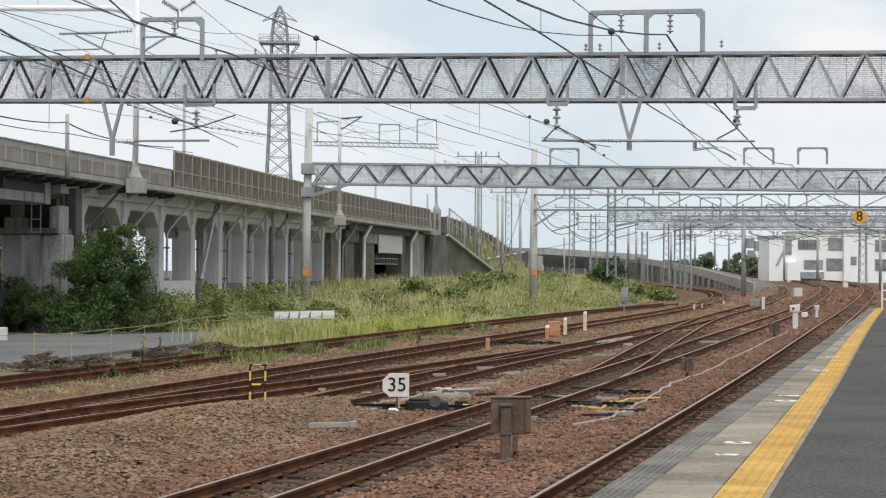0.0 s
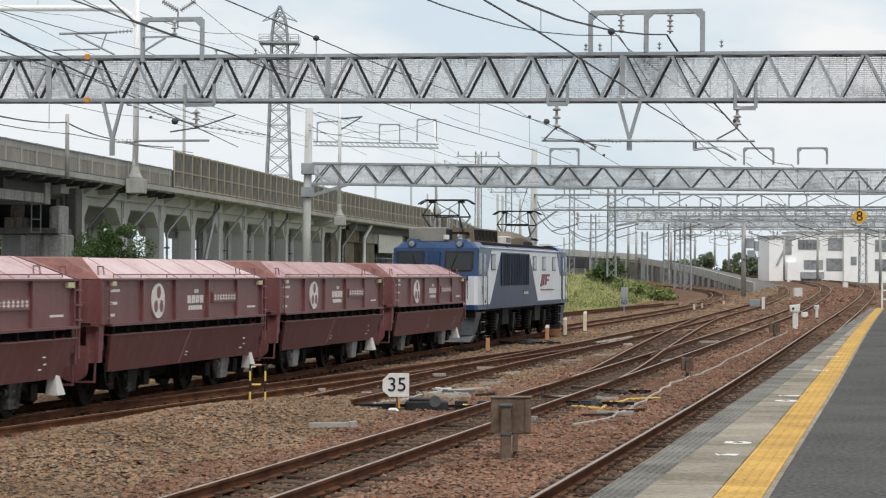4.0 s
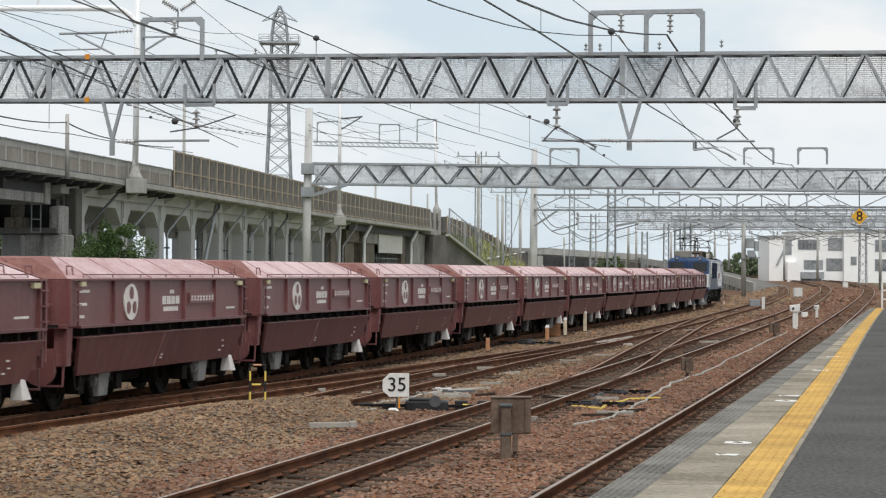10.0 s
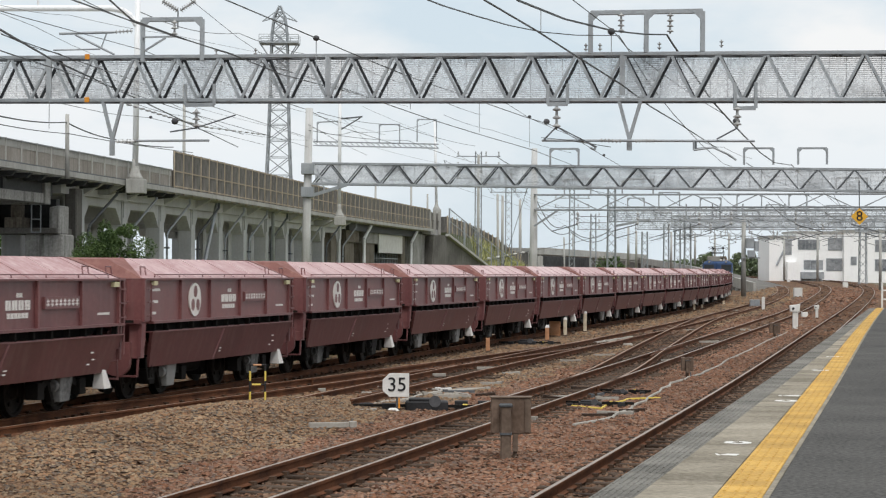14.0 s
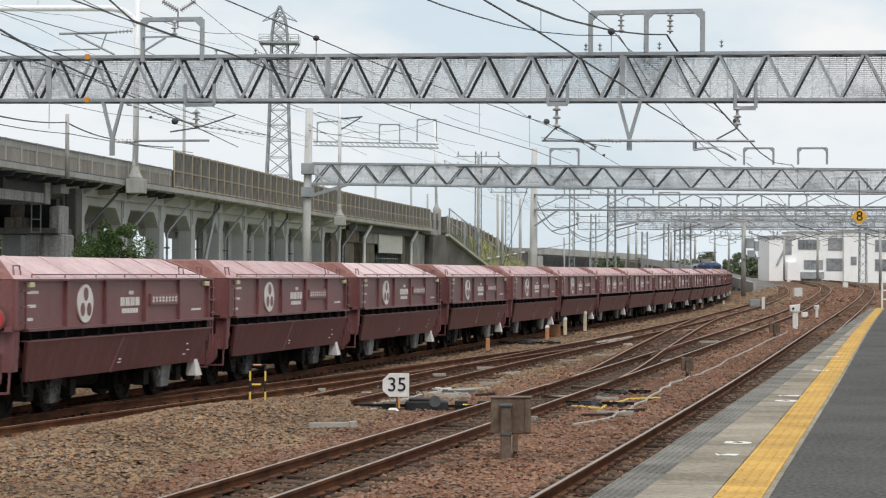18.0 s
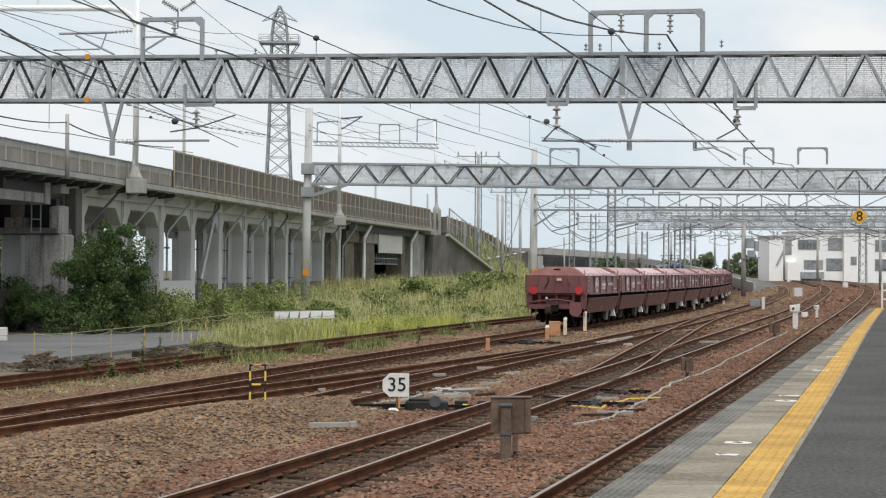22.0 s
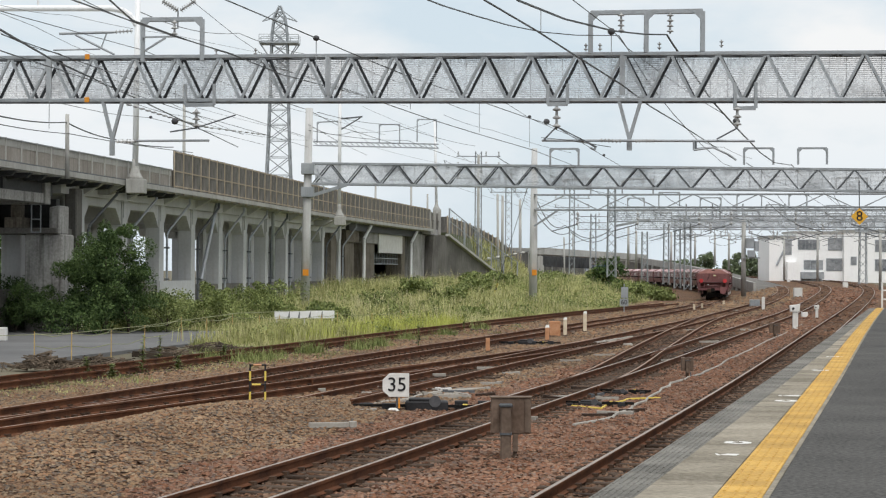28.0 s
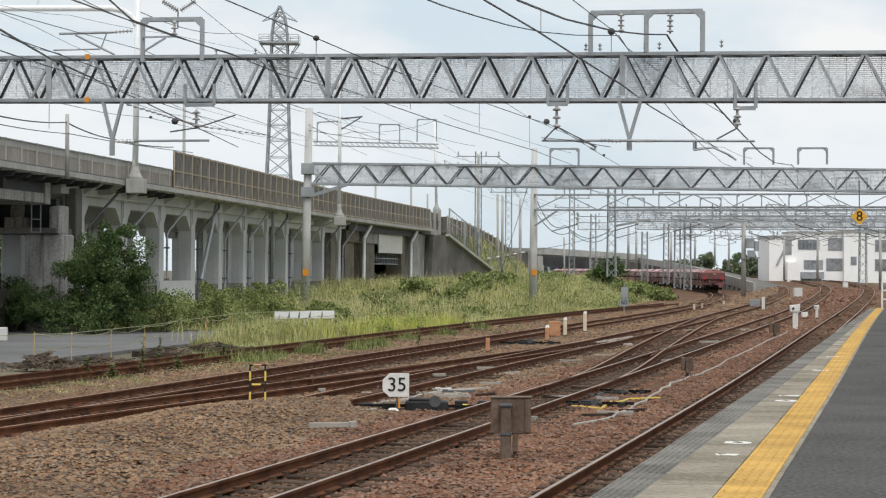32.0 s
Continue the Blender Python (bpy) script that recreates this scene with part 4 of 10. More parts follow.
# tall barrier on the further part of the parapet
pan = Shape().box(-0.05, 0.01, 0.05, 1.93, 0.3, 2.28).mesh("barrier_panel")
pan.materials.append(M["barrier"])
rail_me = Shape()
for z in (0.42, 1.22, 2.22):
    rail_me.box(0.01, 0.035, 0, 1.98, z - 0.035, z + 0.035)
rail_me = rail_me.mesh("barrier_rail")
rail_me.materials.append(M["barrier_post"])
post_me = Shape().box(0.01, 0.06, -0.05, 0.05, -0.02, 2.3).box(0.01, 0.1, -0.08, 0.08, -0.02, 0.1).mesh("barrier_post")
post_me.materials.append(M["barrier_post"])
y = 107.2
while y < 205:
    m = VIADUCT.stand(y, 0.02, DECK)
    part("barrier_panel", pan, M["barrier"], viaduct, at=m)
    part("barrier_rail", rail_me, M["barrier_post"], viaduct, at=m)
    part("barrier_post", post_me, M["barrier_post"], viaduct, at=m)
    y += 1.96
# rigid-frame columns with haunched beams between
PITCH_Y = 7.08
PIERS = [95.5 + PITCH_Y * i for i in range(11)]
col = Shape().box(-0.35, 0.45, -0.45, 0.45, -0.6, DECK - 0.5).mesh("column", 0.03)
col.materials.append(M["pier"])
for y in PIERS:
    for off in (-1.7, -9.2):
        part("column", col, M["pier"], viaduct, at=VIADUCT.stand(y, off))
    p, q = VIADUCT.point(y, -9.9, DECK - 0.5), VIADUCT.point(y, -1.2, DECK - 0.5)
    part("cross_beam", Shape().bar((p.x, p.y, DECK - 0.95), (q.x, q.y, DECK - 0.95), 0.75, 0.9), M["pier"], viaduct)
    part("cantilever_rib", Shape().hexa([(-1.3, -0.2, DECK - 0.55), (-1.2, -0.2, DECK - 0.55), (-1.2, 0.2, DECK - 0.55), (-1.3, 0.2, DECK - 0.55), (-1.3, -0.2, DECK - 0.002), (-0.25, -0.2, DECK - 0.002), (-0.25, 0.2, DECK - 0.002), (-1.3, 0.2, DECK - 0.002)]), M["pier"], viaduct, at=VIADUCT.stand(y))
for y0, y1 in zip(PIERS, PIERS[1:]):
    for off in (-1.7, -9.6):
        e = PITCH_Y - 0.45
        prof = [(0.45, -1.75), (1.35, -0.95), (e - 0.9, -0.95), (e, -1.75), (e, -0.5), (0.45, -0.5)]
        part("haunched_beam", Shape().sweep([[(x, a, DECK + b) for a, b in prof] for x in (-0.36, 0.36)]), M["pier"], viaduct, at=VIADUCT.stand(y0, off))
part("ground_beam", strip(VIADUCT, 95, 166, -2.1, -1.3, -0.5, 1.62, 6.0), M["concrete_dark"], viaduct)
part("low_wall", strip(VIADUCT, 108.6, 116.4, -1.2, -1.05, -0.5, 1.85, 4.0), M["pier"], viaduct, "pale low wall between two columns")
# infill wall panels in the further bays
for i in range(4, 10):
    a, b = VIADUCT.point(PIERS[i] + 0.5, -2.6), VIADUCT.point(PIERS[i + 1] - 0.5, -2.6)
    part("infill_wall", Shape().bar((a.x, a.y, 2.6), (b.x, b.y, 2.2), 0.2, 5.4), M["pier"], viaduct)
for i in range(11):
    p = VIADUCT.point(PIERS[i] + 0.6, -1.12)
    q = VIADUCT.point(PIERS[i] + 3.0, -0.45, DECK - 0.1)
    part("drain_pipe", Shape().tube((p.x, p.y, -0.3), (p.x, p.y, 4.3), 0.065, n=8).chain([(p.x, p.y, 4.3), (p.x + 0.05, p.y + 0.15, 4.55), (q.x, q.y, q.z - 0.25), (q.x, q.y, q.z + 0.05)], 0.065, 8), M["galv" if i % 3 else "galv_dark"], viaduct, "grey drain pipe")
    for z in (1.9, 3.6):
        part("pipe_clip", Shape().box(p.x - 0.14, p.x + 0.14, p.y - 0.14, p.y + 0.14, z, z + 0.08), M["galv_dark"], viaduct)
for i, k in ((3, 1.0), (6, -1.0)):
    a, b = VIADUCT.point(PIERS[i] + 0.9, -1.0, 1.9), VIADUCT.point(PIERS[i] + 0.9 + 2.2 * k, -0.6, DECK - 0.1)
    part("slanted_pipe", Shape().tube(a, b, 0.11, n=8), M["galv"], viaduct)
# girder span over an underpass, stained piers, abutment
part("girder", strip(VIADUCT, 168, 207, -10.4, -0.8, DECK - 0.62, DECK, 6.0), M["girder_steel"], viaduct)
for y0, y1, off in ((163.2, 165.6, -1.4), (166.4, 168.2, -1.6), (169.2, 173.4, -1.4), (178.2, 182.6, -1.3), (196.3, 198.2, -1.25)):
    part("pier", strip(VIADUCT, y0, y1, off - 1.5, off, -0.6, DECK - 0.62, 1.0), M["rust_stained"], viaduct, "rust-stained concrete pier")
part("pier_head", strip(VIADUCT, 177.6, 183.2, -3.0, -1.1, 4.9, DECK - 0.62, 2.0), M["stained"], viaduct)
part("pier_head", strip(VIADUCT, 168.6, 174.4, -3.0, -1.15, 4.9, DECK - 0.62, 2.0), M["rust_stained"], viaduct)
part("abutment", strip(VIADUCT, 200.2, 209, -1.9, -0.75, -0.6, DECK - 0.3, 2.0), M["stained"], viaduct, "tall stained concrete abutment")
# Added roof and walls, hidden in the dark, that shut daylight out of the opening.
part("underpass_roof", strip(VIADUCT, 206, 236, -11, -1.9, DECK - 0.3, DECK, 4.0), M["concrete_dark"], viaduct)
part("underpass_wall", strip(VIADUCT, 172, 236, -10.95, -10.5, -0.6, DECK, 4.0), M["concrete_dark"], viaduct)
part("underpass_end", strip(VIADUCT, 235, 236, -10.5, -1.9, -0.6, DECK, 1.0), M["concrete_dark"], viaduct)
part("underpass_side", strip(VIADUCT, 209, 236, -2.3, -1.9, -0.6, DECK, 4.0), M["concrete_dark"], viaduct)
part("hanging_panel", strip(VIADUCT, 184.0, 196.2, -1.25, -1.13, 4.12, 6.0, 2.0), M["white"], viaduct, "pale sheet panel over the underpass")
for i in range(15):
    p = VIADUCT.point(184.3 + i * 0.83, -1.6)
    part("underpass_rail", Shape().bar((p.x, p.y, 3.1), (p.x, p.y, 4.15), 0.06), M["galv"], viaduct)
for z in (3.1, 3.62):
    a, b = VIADUCT.point(184.0, -1.6, z), VIADUCT.point(196.2, -1.6, z)
    part("underpass_rail", Shape().bar(a, b, 0.07), M["galv"], viaduct)
for y in (174.6, 198.9):
    p = VIADUCT.point(y, -0.75)
    part("drain_pipe", Shape().tube((p.x, p.y, -0.4), (p.x, p.y, 5.2), 0.14, n=8).tube((p.x, p.y, 5.2), VIADUCT.point(y + 1.6, -0.45, DECK - 0.1), 0.14, n=8), M["pipe_white"], viaduct, "pale drain pipe")
part("barrier_end", strip(VIADUCT, 205.2, 211.5, -1.1, -0.15, DECK - 0.25, DECK + 0.3, 2.0), M["stained"], viaduct)
for y in (205.4, 208.4, 211.4):
    part("barrier_post", Shape().box(-0.2, 0.1, -0.1, 0.1, DECK - 0.2, DECK + 2.2), M["parapet"], viaduct, at=VIADUCT.stand(y))
for y in (205.5, 208.5):
    part("barrier_panel", Shape().box(-0.25, -0.15, 0.1, 2.8, DECK + 0.3, DECK + 2.0).box(-0.15, -0.05, 0.1, 2.8, DECK + 1.1, DECK + 1.2), M["barrier"], viaduct, at=VIADUCT.stand(y))
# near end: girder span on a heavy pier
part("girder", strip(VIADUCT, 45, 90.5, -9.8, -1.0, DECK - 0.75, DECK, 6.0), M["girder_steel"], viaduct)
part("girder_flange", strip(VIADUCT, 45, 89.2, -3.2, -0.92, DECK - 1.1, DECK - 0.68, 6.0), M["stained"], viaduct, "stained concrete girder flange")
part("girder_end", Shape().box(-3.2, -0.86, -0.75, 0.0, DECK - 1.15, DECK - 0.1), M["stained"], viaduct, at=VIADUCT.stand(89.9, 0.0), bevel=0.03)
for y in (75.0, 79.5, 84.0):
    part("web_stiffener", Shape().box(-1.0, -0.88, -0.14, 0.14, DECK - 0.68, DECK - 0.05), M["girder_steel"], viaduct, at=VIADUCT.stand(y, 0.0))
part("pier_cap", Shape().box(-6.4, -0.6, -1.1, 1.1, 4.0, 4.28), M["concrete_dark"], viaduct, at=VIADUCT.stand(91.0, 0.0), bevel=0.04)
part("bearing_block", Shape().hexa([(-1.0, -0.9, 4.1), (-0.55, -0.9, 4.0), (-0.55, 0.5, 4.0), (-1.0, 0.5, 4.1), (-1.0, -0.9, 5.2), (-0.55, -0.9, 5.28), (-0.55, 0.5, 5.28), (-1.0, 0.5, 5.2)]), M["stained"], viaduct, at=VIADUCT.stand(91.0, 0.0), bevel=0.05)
# Back of the bearing shelf; the dark girder colour paints the recess's shade.
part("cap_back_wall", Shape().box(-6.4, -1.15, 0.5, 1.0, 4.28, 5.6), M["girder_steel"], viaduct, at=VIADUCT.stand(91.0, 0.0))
for x in (-5.6, -4.2, -2.7):
    part("bearing", Shape().box(x - 0.4, x + 0.4, -0.8, 0.3, 4.28, 4.75).box(x - 0.22, x + 0.22, -0.5, 0.1, 4.75, 5.35), M["rust_stained"], viaduct, at=VIADUCT.stand(91.0, 0.0), bevel=0.02)
part("pier_shaft", Shape().box(-2.15, -0.4, -0.8, 0.8, -0.6, 4.0), M["stained"], viaduct, "rain-stained concrete pier shaft", at=VIADUCT.stand(91.0, 0.0), bevel=0.05)
part("pier_shaft", Shape().box(-1.3, -0.75, -0.45, 0.45, -0.6, DECK - 0.3), M["concrete_dark"], viaduct, at=VIADUCT.stand(93.6, 0.0), bevel=0.05)
part("pier_shaft", Shape().box(-4.05, -3.1, -0.6, 0.6, -0.6, 4.05), M["pier"], viaduct, at=VIADUCT.stand(93.0, 0.0), bevel=0.05)
part("pier_shaft", Shape().box(-9.0, -8.0, -0.6, 0.6, -0.6, 4.05), M["concrete_dark"], viaduct, at=VIADUCT.stand(95.0, 0.0), bevel=0.05)
part("yard_wall", strip(VIADUCT, 60, 92.0, -3.0, -2.6, -0.6, 1.55, 6.0), M["concrete_dark"], viaduct)
lad = VIADUCT.stand(89.7, -1.25)
rungs = Shape()
for a, b in (((0.0, 4.05), (0.0, 5.3)), ((-0.42, 4.05), (-0.42, 5.3)), ((-0.42, 5.3), (0.0, 5.3)), ((-0.42, 4.65), (0.0, 4.65)), ((-0.42, 4.08), (0.0, 4.08))):
    rungs.bar((a[0], 0, a[1]), (b[0], 0, b[1]), 0.045)
part("inspection_ladder", rungs, M["galv"], viaduct, at=lad)

# embankment wing wall with a stair edge, beyond the viaduct
wall = thing("retaining_wall", "sloping weathered concrete wing wall at the viaduct end", "retaining wall", kind="structure")
a, b, c, d = Vector((-0.95, 206.5, 6.05)), Vector((0.35, 209.0, 6.15)), Vector((6.45, 226.0, 1.75)), Vector((-1.3, 205.8, -0.6))
foot = Vector((6.45, 226.0, -0.6))
back = Vector((-1.6, 1.2, 0))
part("wing_wall", Shape().face_set([a, b, c, foot, d] + [p + back for p in (a, b, c, foot, d)], [(0, 1, 2, 3, 4), (9, 8, 7, 6, 5), (0, 5, 6, 1), (1, 6, 7, 2), (2, 7, 8, 3), (0, 4, 9, 5), (3, 8, 9, 4)]), M["concrete_dark"], wall, "dark stained sloping wall")
part("stair_edge", Shape().bar(b + Vector((0.1, -0.25, 0.05)), c + Vector((0.1, -0.25, 0.05)), 0.4, 0.24), M["concrete"], wall)
for u in (0.0, 0.26, 0.52, 0.76, 1.0, 1.28):
    p = b + (c - b) * u + Vector((0.3, 0.4, 0.1))
    p.z = max(p.z, 0.9)
    part("fence_post", Shape().tube(p, p + Vector((0, 0, 2.7)), 0.09, n=6), M["galv"], wall)
e = b + (c - b) * 1.28
part("fence_rail", Shape().tube(b + Vector((0.3, 0.4, 2.75)), c + Vector((0.3, 0.4, 2.75)), 0.05).tube(b + Vector((0.3, 0.4, 1.5)), c + Vector((0.3, 0.4, 1.5)), 0.04).tube(c + Vector((0.3, 0.4, 2.75)), (e.x + 0.3, e.y + 0.4, 3.6), 0.05), M["galv"], wall)
mesh_fence = Shape()
for i in range(26):
    p = b.lerp(c, i / 25) + Vector((0.3, 0.4, 0.1))
    mesh_fence.tube(p, p + Vector((0, 0, 2.6)), 0.018, n=4)
tagged(part("fence_wires", mesh_fence, M["galv"], wall), kind="stuff")

# the viaduct's continuation curving away behind the bank
M["bank_green"] = surface("grassy_bank", (0.05, 0.06, 0.03), (0.17, 0.18, 0.1), 0.95, grain=2, patch=0.25, bump=0.8, contrast=1.2, height=0.2)
bank = thing("approach_wall", "grey ribbed noise barrier on a distant embankment", "wall", kind="structure")
top = [(0.36, 213.00, 8.19), (3.00, 235.00, 7.95), (6.26, 262.00, 7.15), (9.34, 290.00, 5.89), (12.53, 320.00, 4.84)]
rings = [[Vector(p) + Vector((0, 0, -1.7)), Vector(p) + Vector((-1.5, 1.5, -1.7)), Vector(p) + Vector((-1.5, 1.5, 0)), Vector(p)] for p in top]
part("barrier", Shape().sweep(rings), M["barrier"], bank)
rings = [[Vector((p[0] + 2.2, p[1] + 0.5, -0.6)), Vector((p[0] - 5, p[1] + 4, -0.6)), Vector((p[0] - 2, p[1] + 1, p[2] - 1.65)), Vector((p[0] + 0.1, p[1] - 0.1, p[2] - 1.65))] for p in top]
part("bank_wall", Shape().sweep(rings), M["bank_green"], bank, "grassy embankment slope")
for p, q in zip(top, top[1:]):
    for u in (0.0, 0.2, 0.4, 0.6, 0.8):
        v = Vector(p).lerp(Vector(q), u)
        part("barrier_post", Shape().bar(v + Vector((0.1, -0.1, -1.7)), v + Vector((0.1, -0.1, 0.1)), 0.16), M["barrier_post"], bank)

# ---------------------------------------------------------------- poles and pipes on the viaduct
def deck_pole(base, top, r, label, bracket=1.1):
    """A white steel pole on a concrete corbel at the edge of the viaduct."""
    base, top = Vector(base), Vector(top)
    t = thing("catenary_pole", label, "pole", group="viaduct poles")
    part("shaft", Shape().lathe(base, top, [(0, r), ((top - base).length, r * 0.85)], 14), M["pipe_white"], t, smooth=True)
    part("base_flare", Shape().lathe(base + Vector((0, 0, -0.02)), base + Vector((0, 0, 0.95)), [(0, 0.38), (0.1, 0.37), (0.3, 0.24), (0.62, r), (0.95, r)], 14), M["concrete"], t, smooth=True)
    part("plinth", Shape().box(base.x - 0.38, base.x + 0.5, base.y - 0.5, base.y + 0.5, base.z - 0.72, base.z - 0.02), M["concrete"], t, "square concrete plinth", bevel=0.03)
    s = Shape().hexa([base + Vector(q) for q in ((-2.6, -0.4, -0.78), (-1.2, -0.4, -0.78), (-1.2, 0.4, -0.78), (-2.6, 0.4, -0.78), (-2.6, -0.45, -0.3), (-0.4, -0.45, -0.3), (-0.4, 0.45, -0.3), (-2.6, 0.45, -0.3))])
    part("corbel", s, M["concrete"], t)
    return t


p1 = deck_pole((-14.86, 98.00, 6.83), (-14.78, 98.00, 17.12), 0.15, "tall white steel pole on a concrete corbel")
part("cross_pipe", Shape().chain([(-22.98, 98.00, 15.00), (-16.03, 98.00, 15.04), (-15.49, 98.00, 14.93), (-15.11, 98.00, 14.66), (-14.84, 98.00, 14.23)], 0.15, 10), M["pipe_white"], p1)
for a, b in (((-19.60, 98.00, 15.59), (-19.60, 98.00, 14.96)), ((-17.61, 98.00, 15.60), (-17.61, 98.00, 14.98))):
    part("pipe_hanger", Shape().tube(a, b, 0.06), M["pipe_white"], p1)
p2 = deck_pole((-7.92, 155.00, 6.62), (-7.92, 155.00, 18.94), 0.14, "tall white steel pole on a concrete corbel")
part("arm", Shape().tube((-7.92, 155.00, 14.03), (-6.20, 155.00, 14.21), 0.06).tube((-7.92, 155.00, 13.17), (-6.37, 155.00, 14.12), 0.05), M["galv_dark"], p2)
deck_pole((-0.72, 215.00, 9.02), (-0.96, 215.00, 18.57), 0.15, "grey steel pole with arms on the viaduct")
for a, b, r in (((-15.91, 86.00, 6.27), (-15.93, 86.00, 9.00), 0.1), ((-20.40, 160.00, 11.75), (-20.44, 160.00, 17.08), 0.14), ((3.96, 230.00, 5.80), (3.96, 230.00, 15.63), 0.18), ((7.08, 260.00, 5.53), (6.93, 260.00, 12.39), 0.18), ((7.64, 262.00, 5.55), (7.64, 262.00, 12.25), 0.2), ((12.75, 335.00, 5.50), (12.66, 335.00, 14.34), 0.28), ((-3.58, 230.00, 9.46), (-3.64, 230.00, 12.14), 0.15), ((-8.00, 240.00, 11.07), (-8.00, 240.00, 12.87), 0.15), ((-2.02, 260.00, 10.38), (-2.02, 260.00, 12.33), 0.15), ((23.92, 330.00, 3.69), (23.92, 330.00, 9.01), 0.2), ((19.80, 330.00, 3.67), (19.62, 330.00, 8.07), 0.16), ((27.47, 430.00, 7.63), (27.47, 430.00, 10.62), 0.15)):
    a = (a[0], a[1], a[2] if a[1] < 100 else -0.5)
    solid("line_pole", Shape().lathe(a, b, [(0, r), ((Vector(b) - Vector(a)).length, r * 0.8)], 12), M["concrete"], "slim grey pole along the elevated line", "pole", "line poles", smooth=True)

beam = thing("signal_beam", "thin pale lattice beam above the elevated line", "beam")
for a, b in (((-12.83, 200.00, 15.15), (-0.50, 200.00, 14.95)), ((-12.83, 200.00, 14.76), (-0.50, 200.00, 14.56))):
    part("beam_chord", Shape().bar(a, b, 0.12), M["galv"], beam)
s = Shape()
for i in range(24):
    u, v = Vector((-12.83, 200.00, 15.15)).lerp(Vector((-0.50, 200.00, 14.95)), i / 24), Vector((-12.83, 200.00, 14.76)).lerp(Vector((-0.50, 200.00, 14.56)), (i + 1) / 24)
    s.bar(u, v, 0.07)
part("beam_web", s, M["galv"], beam)
for l, r, f in (((-6.33, 200.00, 16.86), (-4.33, 200.00, 16.87), 15.0), ((-2.61, 200.00, 17.38), (-0.72, 200.00, 17.39), 15.2), ((-12.44, 200.00, 17.04), (-10.33, 200.00, 17.17), 15.0)):
    portal(beam, l, r, f, None, 0.12)

# free-standing brackets hung before the sky: cantilevers with insulators
canti = thing("cantilever", "grey cantilever bracket with tie rods for the overhead wire", "cantilever")
part("strut", Shape().tube((-14.21, 75.00, 11.14), (-12.17, 75.00, 11.21), 0.05).tube((-13.62, 75.00, 11.10), (-12.17, 75.00, 10.38), 0.04).tube((-14.42, 75.00, 10.53), (-12.69, 75.00, 10.58), 0.03).tube((-12.46, 75.00, 11.17), (-12.67, 75.00, 10.60), 0.025), M["galv"], canti)
part("insulator", insulator(Shape(), (-12.17, 75.00, 11.21), (-11.50, 75.00, 11.26), 5, 0.08), M["porcelain"], canti)
strung = thing("insulator_string", "hanging string of grey disc insulators", "insulator")
part("insulator", insulator(Shape(), (-8.61, 62.00, 10.65), (-8.13, 62.00, 10.36), 7, 0.09), M["porcelain"], strung)
part("insulator", insulator(Shape(), (-8.06, 62.00, 10.36), (-7.59, 62.00, 10.67), 7, 0.09), M["porcelain"], strung)
part("dropper", Shape().tube((-8.13, 62.00, 10.36), (-8.13, 62.00, 9.81), 0.02), M["galv_dark"], strung)


# ---------------------------------------------------------------- transmission tower
def pylon(base, h, w):
    t = thing("transmission_tower", "tall grey steel lattice transmission tower", "tower", pose(*base))
    levels = [(0, w), (0.3 * h, w * 0.72), (0.55 * h, w * 0.56), (0.78 * h, w * 0.46), (0.9 * h, w * 0.42), (0.96 * h, w * 0.3), (h, w * 0.04)]

    def width(z):
        for (z0, a), (z1, b) in zip(levels, levels[1:]):
            if z <= z1:
                return a + (b - a) * (z - z0) / (z1 - z0)
        return 0.1

    for a, b in ((-1, -1), (1, -1), (1, 1), (-1, 1)):
        s = Shape()
        for (z0, w0), (z1, w1) in zip(levels, levels[1:]):
            s.bar((a * w0 / 2, b * w0 / 2, z0), (a * w1 / 2, b * w1 / 2, z1), 0.2)
        part("leg", s, M["galv"], t)
    s = Shape()
    z = 0.0
    while z < h - 1.0:
        dz = max(1.1, width(z) * 0.75)
        z1 = min(h - 0.5, z + dz)
        w0, w1 = width(z) / 2, width(z1) / 2
        for a, b, c, d in ((-1, -1, 1, -1), (1, -1, 1, 1), (1, 1, -1, 1), (-1, 1, -1, -1)):
            s.bar((a * w0, b * w0, z), (c * w1, d * w1, z1), 0.11)
            s.bar((c * w0, d * w0, z), (a * w1, b * w1, z1), 0.11)
            s.bar((a * w1, b * w1, z1), (c * w1, d * w1, z1), 0.1)
        z = z1
    tagged(part("bracing", s, M["galv"], t), kind="stuff")
    deck_z = h * 0.865
    g = Shape().box(-2.9, 2.9, -1.6, 1.6, deck_z, deck_z + 0.25)
    part("work_platform", g, M["galv"], t)
    rails = Shape()
    for x in (-2.9, -1.45, 0, 1.45, 2.9):
        for yy in (-1.6, 1.6):
            rails.bar((x, yy, deck_z), (x, yy, deck_z + 1.3), 0.09)
    for z in (0.7, 1.3):
        for yy in (-1.6, 1.6):
            rails.bar((-2.9, yy, deck_z + z), (2.9, yy, deck_z + z), 0.08)
    part("guard_rail", rails, M["galv"], t)
    for k in (-1, 1):
        part("platform_brace", Shape().bar((k * 2.8, -1.2, deck_z), (k * 0.9, -0.6, deck_z - 2.8), 0.14).bar((k * 2.8, 1.2, deck_z), (k * 0.9, 0.6, deck_z - 2.8), 0.14), M["galv"], t)
        part("cross_arm", Shape().bar((0, 0, h * 0.965), (k * 2.6, 0, h * 0.945), 0.16).bar((0, 0, h * 0.99), (k * 2.6, 0, h * 0.945), 0.12), M["galv"], t)
    return t


pylon((-24.3, 300, -0.5), 42.0, 5.4)


